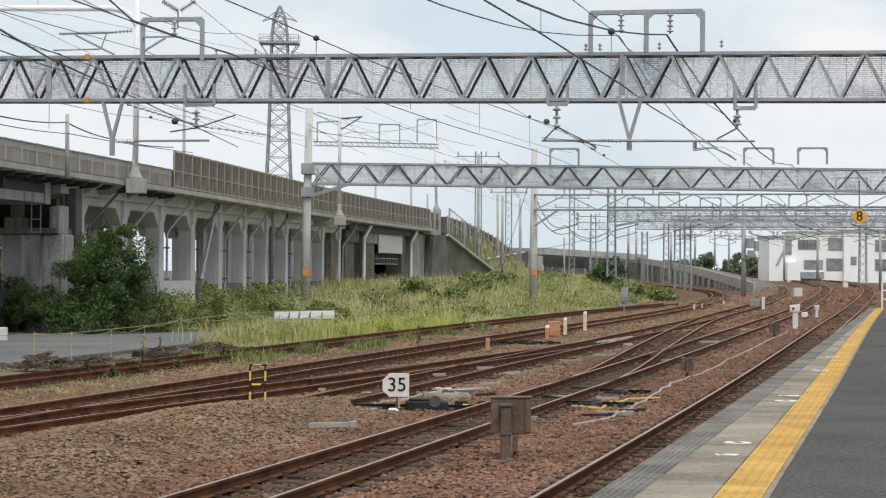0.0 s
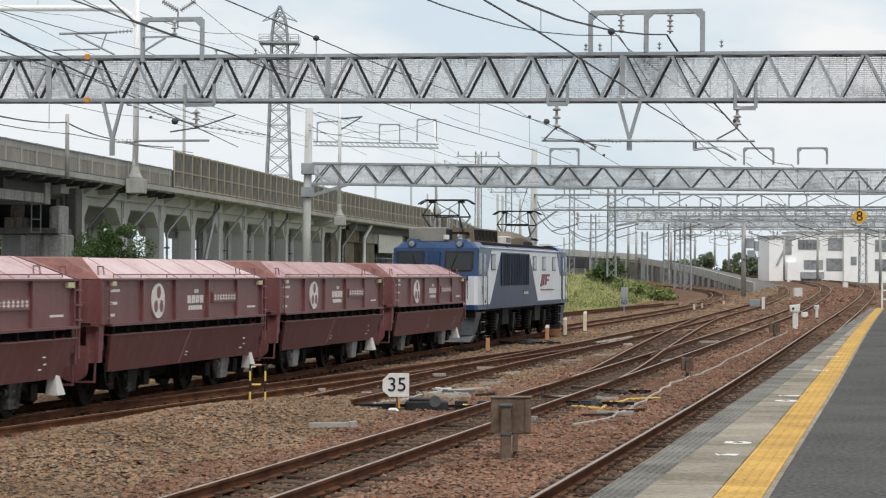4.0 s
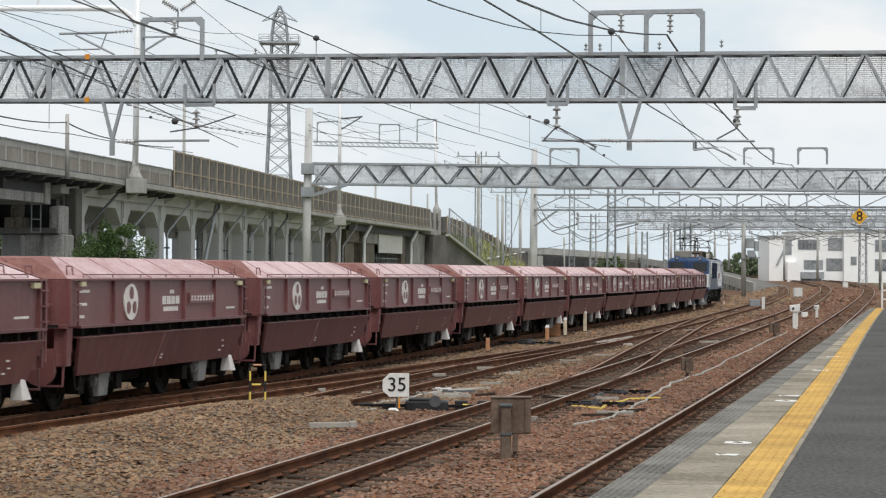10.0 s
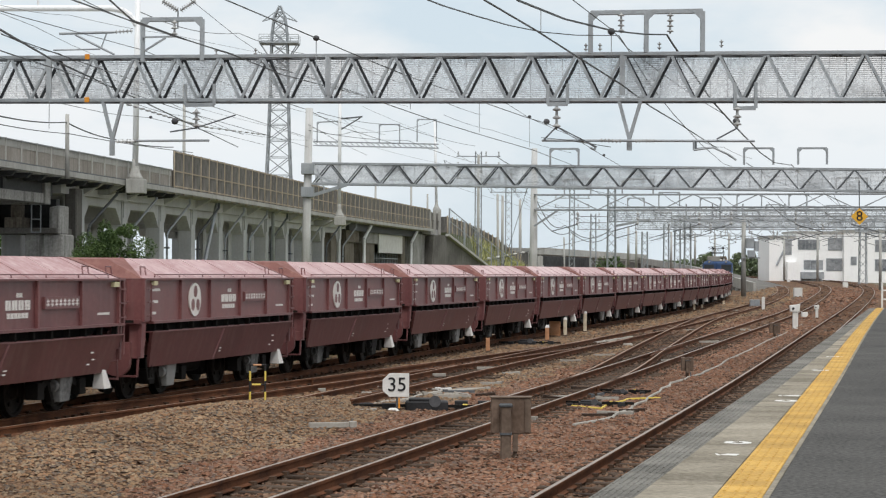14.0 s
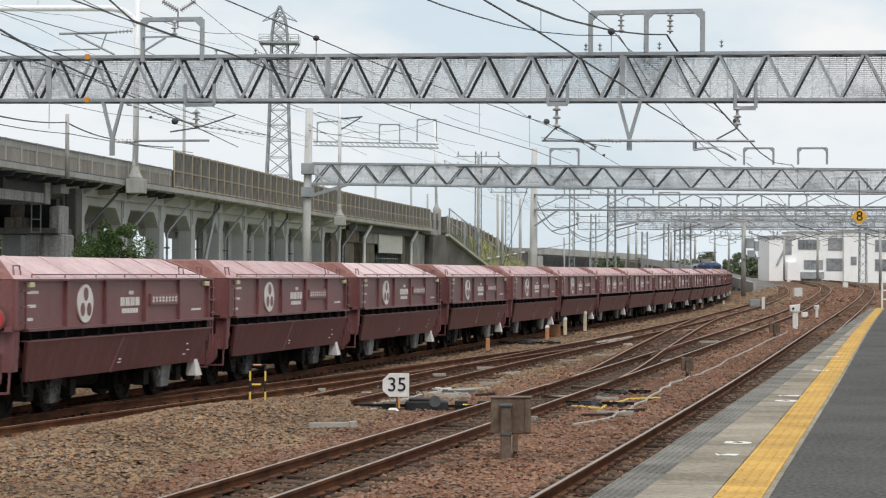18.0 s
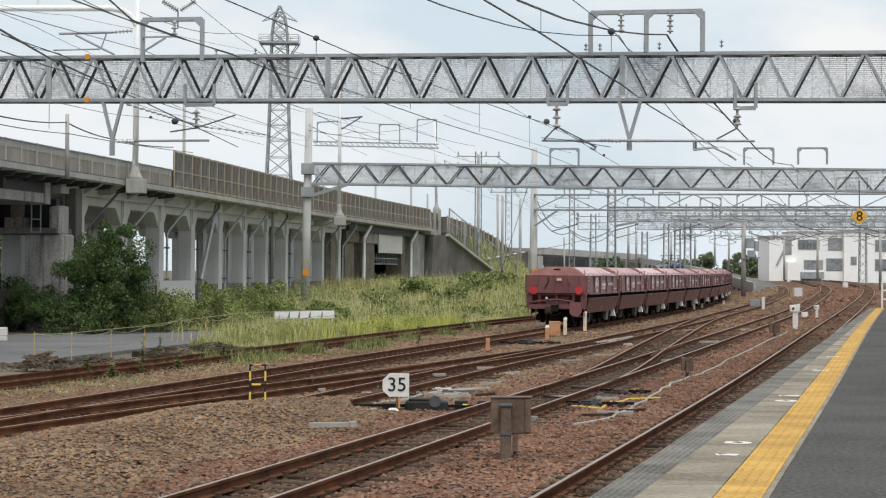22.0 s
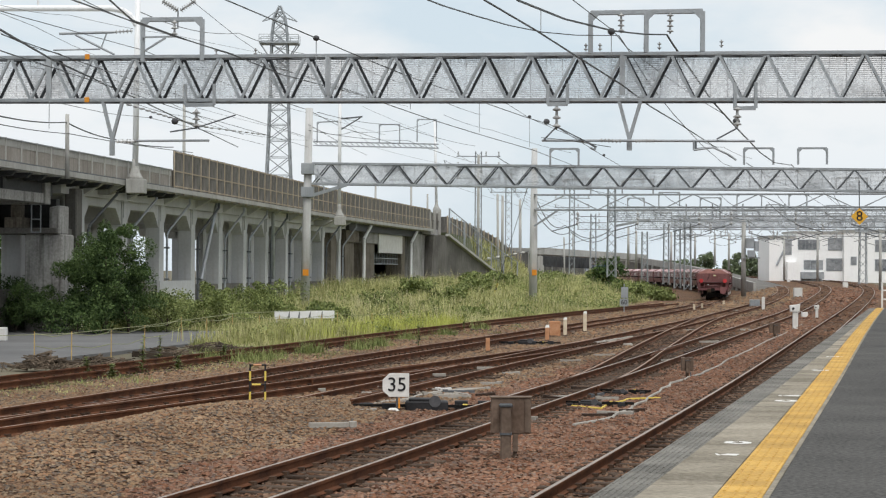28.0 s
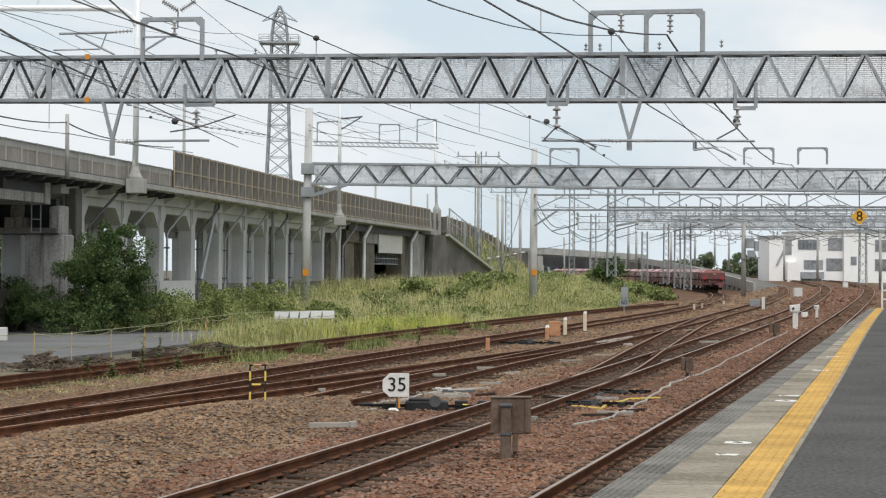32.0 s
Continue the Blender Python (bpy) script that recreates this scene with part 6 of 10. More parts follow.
blades("tall_grass", gx[k] + 0.1, gy[k], land(gx[k], gy[k]), gh[k] * 1.3 + 0.12, r.uniform(0.012, 0.026, k.sum()), 4, M["reed"], "pale seeding grass stems in the meadow", 0.16)
# bright reeds at the end of the road and along the meadow's near edge
ex, ey = r.uniform(-7.8, 3.0, 26000), r.uniform(78.5, 104, 26000)
k = field_mask(ex, ey) & (ex > -8.0 + (ey - 79) * 0.17) & (wave(ex, ey, 0.8, 0.9) + 0.5 * wave(ex, ey, 2.1) > -0.15) & (SIDING.at(ey) - ex > 2.0) & (SIDING.at(ey) - ex < 4.6)
ex, ey = ex[k], ey[k]
blades("reeds", ex, ey, land(ex, ey), r.uniform(0.45, 1.25, len(ex)) * (0.75 + 0.35 * wave(ex, ey, 1.3, 0.2)), r.uniform(0.014, 0.03, len(ex)), 6, M["reed_green"], "bright yellow-green reeds at the meadow's near edge", 0.2)

# a low green mat under the blades
ys = np.arange(74, 300, 1.5)
vs, fs, idx = [], [], {}
for y in ys:
    for x in np.arange(-20, 36, 1.0):
        if field_mask(np.array([x + 0.5]), np.array([y + 0.75]))[0]:
            q = []
            for a, b in ((0, 0), (1.0, 0), (1.0, 1.5), (0, 1.5)):
                key = (round(x + a, 2), round(y + b, 2))
                if key not in idx:
                    idx[key] = len(vs)
                    ed = float(SIDING.at(key[1])) if key[1] < 150 else float(FREIGHT.at(key[1])) - 3.4
                    dd = min(1.0, max(0.0, (ed - 1.4 - key[0]) / 5.0))
                    vs.append((key[0], key[1], float(land(key[0], key[1])) + 0.02 + dd * (0.12 + 0.08 * float(wave(key[0], key[1], 0.8)))))
                q.append(idx[key])
            fs.append(q)
tagged(new("undergrowth", cloud_mesh("undergrowth", vs, fs, M["under"], True)), "dense low green undergrowth in the meadow", "undergrowth", kind="stuff")

# leafy weeds among the grass
r = np.random.default_rng(31)
px, py = r.uniform(-18, 30, 12000), 76 + 160 * r.uniform(0, 1, 12000) ** 1.4
k = field_mask(px, py) & (np.abs(px) < py * 0.225) & (wave(px, py, 0.4, 0.4) + 0.5 * wave(px, py, 1.3, 2.0) > 0.3)
px, py = px[k][:2200], py[k][:2200]
ph = r.uniform(0.4, 1.25, len(px)) * np.where(py < 94, 0.75, 1.0)
m = 70
lx = np.repeat(px, m) + r.normal(0, 0.22, len(px) * m)
ly = np.repeat(py, m) + r.normal(0, 0.2, len(px) * m)
lz = np.repeat(land(px, py), m) + np.repeat(ph, m) * r.uniform(0.2, 1.0, len(px) * m) ** 0.7
u = r.normal(0, 1, (len(lx), 3)) * (0.03 + ly / 5000)[:, None] * 0.48
w = np.cross(u, r.normal(0, 1, (len(lx), 3))) * 0.4
q = np.stack([lx, ly, lz], 1)
q = np.stack([q - u, q + w, q + u, q - w], 1)
tagged(new("leafy_weeds", cloud_mesh("leafy_weeds", q.reshape(-1, 3), np.arange(len(lx) * 4).reshape(-1, 4), M["leaf_light"])), "leafy green weeds growing among the meadow grass", "weeds", kind="stuff")

# weeds along the siding and on its bed
r = np.random.default_rng(21)
cx, cy = [], []
for _ in range(90):
    y = r.uniform(43, 100)
    x = float(SIDING.at(y)) + r.choice([-1.2, 0.2, 0.3, 1.5, 2.2]) + r.normal(0, 0.35)
    if wave(np.array([x]), np.array([y]), 0.35, 0.7)[0] > 0.0:
        n = int(r.integers(25, 80))
        cx.append(x + r.normal(0, 0.28, n))
        cy.append(y + r.normal(0, 0.5, n))
wx, wy = np.concatenate(cx), np.concatenate(cy)
blades("weeds", wx, wy, bed(wx, wy) - 0.05, r.uniform(0.06, 0.26, len(wx)), r.uniform(0.008, 0.018, len(wx)), 22, M["leaf_light"], "tufts of green weeds along the disused siding", 0.45)
cx, cy = [], []
for x0, y0, n, sp in ((-7.4, 78.0, 900, 0.9), (-6.3, 80.0, 900, 0.9), (-5.0, 82.0, 800, 0.8)):
    cx.append(x0 + r.normal(0, sp, n))
    cy.append(y0 + r.normal(0, sp * 1.3, n))
wx, wy = np.concatenate(cx), np.concatenate(cy)
blades("weeds", wx, wy, land(wx, wy), r.uniform(0.4, 1.05, len(wx)), r.uniform(0.015, 0.035, len(wx)), 23, M["grass"], "taller weed clumps at the road's end", 0.25)


# lush tufts between the siding and the freight track, and grass on the far bank
cx, cy = [], []
for q, n, sp in (((-5.59, 58.53, -0.25), 380, 0.34), ((-5.07, 60.07, -0.25), 280, 0.3), ((-4.26, 65.05, -0.25), 420, 0.22), ((-2.72, 68.04, -0.25), 420, 0.26), ((-2.21, 71.12, -0.25), 380, 0.22), ((0.14, 83.82, -0.25), 300, 0.24), ((1.69, 92.04, -0.25), 300, 0.26), ((-7.87, 54.26, -0.25), 110, 0.3), ((-7.65, 56.87, -0.25), 90, 0.2), ((-1.39, 78.15, -0.25), 240, 0.2), ((-8.74, 51.24, -0.25), 60, 0.5), ((-8.82, 45.55, -0.25), 150, 0.3), ((-8.42, 46.48, -0.25), 120, 0.25), ((-7.98, 48.9, -0.25), 170, 0.35), ((-7.33, 55.8, -0.25), 260, 0.32), ((-6.97, 60.1, -0.25), 220, 0.3), ((-7.5, 53.0, -0.25), 160, 0.3), ((-6.2, 57.0, -0.25), 180, 0.35)):
    cx.append(q[0] + r.normal(0, sp, n))
    cy.append(q[1] + r.normal(0, sp * 1.5, n))
wx, wy = np.concatenate(cx), np.concatenate(cy)
blades("weeds", wx, wy, bed(wx, wy) - 0.08, np.where(wy < 57.5, 0.42, 0.9) * r.uniform(0.25, 0.8, len(wx)) * r.uniform(0.55, 1.0, len(wx)), np.where(wy < 57.5, 0.5, 0.8) * r.uniform(0.012, 0.026, len(wx)), 24, M["leaf_light"], "lush green weed tufts between siding and freight track", 0.4)


def tall_weed(x, y, z, h, seed):
    """A single upright weed: stem with pairs of drooping narrow leaves."""
    r = random.Random(seed)
    t = thing("tall_weed", "tall upright leafy green weed beside the siding", "weed", pose(x, y, z), "tall weeds")
    part("stem", Shape().chain([(0, 0, -0.05), (0.02, 0.01, h * 0.5), (0.05 * r.uniform(-1, 1), 0, h)], 0.008, 5), M["leaf_light"], t)
    s = Shape()
    for i in range(90):
        u = r.uniform(0.08, 1.0)
        a, l = r.uniform(0, 6.283), r.uniform(0.12, 0.24) * (1.15 - 0.6 * u)
        d, q = Vector((math.cos(a), math.sin(a), r.uniform(0.1, 0.7))), Vector((-math.sin(a), math.cos(a), 0)) * l * 0.22
        o = Vector((0.02 * u, 0, h * u))
        s.face_set([o, o + d * l * 0.5 - q, o + d * l * 0.5 + q, o + Vector((d.x, d.y, d.z * 0.5)) * l], [(0, 1, 2), (1, 3, 2)])
    tagged(part("leaves", s, M["leaf_light"], t), kind="stuff")


for i, (x, y, h) in enumerate(((-7.6, 51.6, 1.0), (-8.2, 59.0, 0.75), (-9.0, 51.4, 0.45), (-8.0, 49.2, 0.35), (-7.0, 53.8, 0.4), (-0.85, 71.2, 0.85), (0.9, 86.0, 1.2), (-6.6, 61.5, 0.5))):
    tall_weed(x, y, float(bed(np.array([x]), np.array([y]))[0]), h, 500 + i)
lx = r.uniform(-0.2, 1.0, 5200)
ly = r.uniform(40, 74, 5200)
lx = SIDING.at(ly) + 0.9 + lx * 1.6
k = wave(lx, ly, 1.1, 0.3) + 0.6 * wave(lx, ly, 3.1) > 0.1
lx, ly = lx[k], ly[k]
blades("low_weeds", lx, ly, bed(lx, ly) - 0.02, r.uniform(0.04, 0.15, len(lx)), r.uniform(0.008, 0.018, len(lx)), 27, M["grass"], "low patchy green weeds on the earth beside the siding", 0.6)
bx, by, bz = [], [], []
for p, q in zip(top[1:], top[2:]):
    u, v = r.uniform(0, 1, 2600), r.uniform(0, 1, 2600)
    p, q = np.array(p), np.array(q)
    c = p + (q - p) * u[:, None]
    bx.append(c[:, 0] + 2.2 - 2.1 * v)
    by.append(c[:, 1] + 0.5 - 0.6 * v)
    bz.append(-0.6 + (c[:, 2] - 1.05) * v)
bx, by, bz = np.concatenate(bx), np.concatenate(by), np.concatenate(bz)
blades("bank_grass", bx, by, bz - 0.1, r.uniform(0.4, 1.3, len(bx)), r.uniform(0.06, 0.14, len(bx)), 25, M["grass"], "rough green grass on the embankment slope", 0.4)


def leaves(centres, radii, n, size, seed):
    """Leaf quads scattered through ellipsoid clumps, thicker towards their skins."""
    r = np.random.default_rng(seed)
    centres, radii = np.array(centres, float), np.array(radii, float)
    k = r.integers(0, len(centres), n)
    d = r.normal(0, 1, (n, 3))
    d /= np.linalg.norm(d, axis=1)[:, None]
    p = centres[k] + d * radii[k] * (r.uniform(0.35, 1.08, n) ** 0.6)[:, None]
    u = r.normal(0, 1, (n, 3))
    u /= np.linalg.norm(u, axis=1)[:, None]
    w = np.cross(u, r.normal(0, 1, (n, 3)))
    w /= np.linalg.norm(w, axis=1)[:, None]
    s = size * r.uniform(0.5, 1.3, n)[:, None]
    q = np.stack([p - u * s, p + w * s * 0.45, p + u * s, p - w * s * 0.45], 1)
    f = np.arange(n * 4).reshape(-1, 4)
    return q.reshape(-1, 3), f


def shrub(base, h, spread, n, size, seed, label, material="leaf", name="shrub", limbs=7):
    """A bushy plant: trunk, limbs, and a crown of leaves in uneven clumps."""
    r = random.Random(seed)
    base = Vector(base)
    t = thing(name, label, "tree" if h > 3 else "shrub", pose(*base))
    s = Shape().tube((0, 0, -0.2), (0.05, 0, h * 0.4), 0.05 * h / 2, 0.03 * h / 2, n=8)
    cs, rs = [], []
    for i in range(limbs):
        a = 6.283 * i / limbs + r.uniform(-0.4, 0.4)
        e = Vector((math.cos(a) * spread * r.uniform(0.2, 0.62), math.sin(a) * spread * r.uniform(0.2, 0.62), h * r.uniform(0.35, 0.8)))
        s.tube((0.03, 0, h * r.uniform(0.1, 0.3)), e, 0.02 * h / 2, 0.006 * h, n=6)
        for _ in range(3):
            c = e + Vector((r.uniform(-0.4, 0.4) * spread, r.uniform(-0.4, 0.4) * spread, r.uniform(-0.25, 0.2) * h))
            c.z = max(0.12 * h, min(h * 0.86, c.z))
            cs.append(c)
            q = r.uniform(0.24, 0.4) * spread
            rs.append((q, q, q * r.uniform(0.6, 0.95)))
    for z, k in ((0.9, 0.18), (0.75, 0.3), (0.55, 0.4)):
        cs.append((r.uniform(-0.1, 0.1) * spread, 0, h * z * 0.96))
        rs.append((spread * k, spread * k, h * 0.13))
    for _ in range(16 if h > 3 else 5):
        a, z = r.uniform(0, 6.283), r.uniform(0.3, 1.0)
        d = spread * (1.0 - 0.55 * z) * r.uniform(0.8, 1.15)
        q = spread * r.uniform(0.09, 0.17)
        cs.append(Vector((math.cos(a) * d, math.sin(a) * d, h * z * 0.97)))
        rs.append((q * 1.3, q * 1.3, q))
    part("trunk", s, M["bark"], t)
    v, f = leaves(cs, rs, n, size, seed)
    tagged(part("crown", cloud_mesh("crown", v, f, M[material]), M[material], t, "dense uneven crown of small leaves"), kind="stuff")
    return t


shrub((-14.6, 88.0, -0.4), 5.0, 2.0, 30000, 0.062, 3, "dark green bushy tree standing before the viaduct", "leaf", "bush", 9)
shrub((-13.6, 88.0, -0.4), 2.9, 1.9, 11000, 0.055, 4, "dark green shrub beside the taller bush")
shrub((-17.0, 88.5, -0.4), 2.2, 1.9, 10000, 0.055, 5, "dark green low shrub by the road", "leaf")
for i, (x, y, h, sp) in enumerate(((-18.8, 89.5, 1.7, 1.7), (-15.6, 86.8, 1.5, 1.8), (-12.2, 90.0, 1.9, 1.6), (-10.6, 95.0, 1.9, 1.7), (-11.6, 101.0, 2.2, 1.8), (-9.0, 104.0, 2.3, 1.8), (-11.0, 108.0, 2.0, 1.7), (-17.4, 92.5, 2.3, 1.8), (-20.5, 90.5, 1.6, 1.6), (-9.8, 112.0, 1.8, 1.6), (-8.2, 99.5, 1.5, 1.5), (-19.3, 92.0, 2.6, 2.3), (-17.6, 91.5, 2.2, 2.3), (-16.0, 91.0, 1.9, 2.2), (-14.0, 92.0, 1.6, 2.0), (-20.6, 93.5, 3.0, 2.4), (-12.8, 93.5, 1.8, 2.0))):
    shrub((x, y, float(land(x, y)) - 0.05), h, sp, 4200, 0.066, 30 + i, "low green shrub in the rough grass", "leaf" if x < -15.5 else "leaf_light", "shrub", 5)
for i, (x, y, h, sp) in enumerate(((-6.0, 104.0, 1.3, 1.3), (-3.5, 118.0, 1.2, 1.5), (-4.2, 128.0, 1.5, 1.6), (-1.0, 126.0, 0.9, 1.2), (0.5, 140.0, 1.3, 1.6), (2.5, 152.0, 1.4, 1.8), (-2.0, 146.0, 1.5, 1.7), (5.0, 165.0, 1.5, 1.9), (8.0, 172.0, 1.2, 1.8), (3.0, 172.0, 1.6, 1.9), (10.0, 190.0, 1.5, 2.1), (-5.0, 96.5, 0.9, 1.0), (-2.6, 108.0, 0.8, 1.0), (1.6, 120.0, 0.8, 1.1))):
    shrub((x, y, float(land(x, y)) - 0.05), h, sp, 2400, 0.06 + y / 2600, 130 + i, "rounded green bush in the tall grass", "leaf_light", "shrub", 5)
for i, (q, h, sp) in enumerate((((16.74, 205.00, 0.96), 3.6, 2.1), ((15.68, 206.00, 0.94), 2.0, 1.8), ((18.79, 190.00, 0.98), 1.5, 2.4), ((19.58, 185.00, 0.61), 1.3, 2.0), ((17.39, 195.00, 0.77), 1.4, 2.0), ((12.00, 215.00, 1.15), 1.4, 2.6))):
    q = (q[0], q[1], float(land(q[0], q[1])) - 0.05)
    shrub(q, h, sp, 3000, 0.14, 60 + i, "green thicket at the edge of the line", "leaf_light" if i else "leaf", "thicket", 6)
for i, (x, h) in enumerate(((50.5, 7.5), (54.5, 9.0), (58.5, 7.0), (62.0, 8.5), (66.5, 10.0), (47.0, 6.5))):
    shrub((x + 2, 440 - i * 3, -0.5), h * 0.82, 3.6, 3500, 0.32, 80 + i, "distant dark green tree behind the ramp", "leaf_far", "tree", 6)
for i, (x, y, h) in enumerate(((-29.5, 140.0, 5.2), (-32.5, 143.0, 6.0), (-26.0, 150.0, 4.2))):
    shrub((x, y, -0.5), h, 3.2, 3500, 0.16, 95 + i, "green tree beyond the viaduct", "leaf", "tree", 6)

# ---------------------------------------------------------------- train
M["wagon_red"] = surface("wagon_red_paint", (0.125, 0.045, 0.046), (0.215, 0.086, 0.083), 0.42, grain=14, patch=0.7, bump=0.05, streaks=0.4, dirt=(0.2, 0.125, 0.118), per_object=0.5)
# Wagon red in a darker copy, shade of down-facing parts included.
M["wagon_dark"] = surface("wagon_shaded_red_paint", (0.1, 0.036, 0.037), (0.175, 0.068, 0.067), 0.42, grain=12, patch=0.8, bump=0.05, streaks=0.4, dirt=(0.2, 0.13, 0.125), per_object=0.4)
M["wagon_cover"] = surface("faded_pink_cover", (0.36, 0.2, 0.2), (0.62, 0.47, 0.47), 0.55, grain=10, patch=0.9, bump=0.08, streaks=0.45, dirt=(0.66, 0.56, 0.56), per_object=0.9)
M["cover_end"] = surface("orange_red_cover_end", (0.17, 0.075, 0.066), (0.29, 0.14, 0.122), 0.7, grain=10, patch=0.9, bump=0.08, streaks=0.3, dirt=(0.4, 0.24, 0.2))
# Almost black: the shade below the vehicles is put into this colour.
M["underframe"] = surface("sooty_shaded_underframe", (0.004, 0.004, 0.004), (0.02, 0.018, 0.016), 0.85, grain=20, patch=2, bump=0.2)
M["grey_casing"] = surface("dusty_grey_casing", (0.014, 0.014, 0.014), (0.24, 0.24, 0.235), 0.75, grain=15, patch=2, bump=0.1, per_object=1.5)
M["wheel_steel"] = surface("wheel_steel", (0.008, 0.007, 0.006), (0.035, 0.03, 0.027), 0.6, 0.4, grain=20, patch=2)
M["tail_red"] = surface("red_tail_disc", (0.42, 0.02, 0.025), (0.58, 0.035, 0.04), 0.45, grain=30, patch=2, bump=0.02)
M["mark_white"] = surface("faded_white_marking", (0.62, 0.59, 0.56), (0.8, 0.78, 0.75), 0.6, grain=20, patch=2, bump=0.02)
M["mark_cream"] = surface("cream_plate", (0.5, 0.46, 0.28), (0.66, 0.62, 0.42), 0.6, grain=20, patch=2, bump=0.02)
M["loco_white"] = surface("loco_white_paint", (0.6, 0.62, 0.65), (0.74, 0.76, 0.78), 0.4, grain=14, patch=0.6, bump=0.02, streaks=0.25, dirt=(0.36, 0.36, 0.36))
M["loco_blue"] = surface("loco_deep_blue_paint", (0.009, 0.034, 0.1), (0.018, 0.058, 0.155), 0.3, grain=14, patch=0.6, bump=0.02)
M["loco_slate"] = surface("loco_slate_blue_paint", (0.009, 0.023, 0.06), (0.016, 0.038, 0.088), 0.42, grain=14, patch=0.6, bump=0.02, streaks=0.2, dirt=(0.025, 0.04, 0.07))
M["louvre"] = surface("dark_louvre", (0.006, 0.01, 0.022), (0.016, 0.024, 0.045), 0.6)
M["loco_grey"] = surface("loco_roof_grey", (0.16, 0.155, 0.14), (0.3, 0.29, 0.26), 0.75, grain=12, patch=1, bump=0.1)
M["roof_rust"] = surface("sooty_roof_tan", (0.12, 0.095, 0.065), (0.24, 0.195, 0.145), 0.8, grain=12, patch=1.5, bump=0.1)
M["logo_red"] = surface("dull_red_marking", (0.13, 0.012, 0.022), (0.19, 0.02, 0.034), 0.5, bump=0)
M["lamp_glass"] = surface("lamp_lens", (0.16, 0.16, 0.155), (0.34, 0.34, 0.33), 0.1, grain=40, patch=4, bump=0.05)


M["box_brown_dark"] = surface("oily_brown_steel", (0.03, 0.02, 0.013), (0.1, 0.068, 0.045), 0.7, grain=15, patch=2, bump=0.1)
M["box_grey"] = surface("dark_grey_box", (0.008, 0.008, 0.008), (0.05, 0.05, 0.049), 0.75, grain=15, patch=2, bump=0.1, per_object=0.6)
WAGONS, PITCH = 22, 10.2


def oval(cy, cz, ry, rz, x, thick, n=28, holes=()):
    """An upright oval plate on a side wall at x, facing outwards."""
    s = Shape()
    sx = 1 if x > 0 else -1
    ring = [(cy + ry * math.cos(2 * math.pi * i / n), cz + rz * math.sin(2 * math.pi * i / n)) for i in range(n)]
    s.sweep([[(x, a, b) for a, b in ring], [(x + sx * thick, a, b) for a, b in ring]])
    return s


def wheelset(parent, y, r, gauge=1.12):
    """Two wheels on an axle; the wheels are pieces of their own."""
    for k in (-1, 1):
        s = Shape()
        x = k * gauge / 2
        s.lathe((-k * 0.07, 0, 0), (k * 0.07, 0, 0), [(0, r + 0.028), (0.03, r + 0.024), (0.032, r), (0.13, r - 0.008), (0.14, r - 0.07), (0.105, r - 0.09), (0.085, 0.14), (0.15, 0.11), (0.17, 0.0)], 28)
        for i in range(4):
            a = math.pi / 2 * i
            s.tube((k * 0.02, math.cos(a) * r * 0.6, math.sin(a) * r * 0.6), (k * 0.06, math.cos(a) * r * 0.6, math.sin(a) * r * 0.6), 0.045, n=8)
        part("wheel", s, M["wheel_steel"], parent, at=pose(x, y, r))
    part("axle", Shape().tube((-0.55, y, r), (0.55, y, r), 0.075, n=10), M["underframe"], parent)


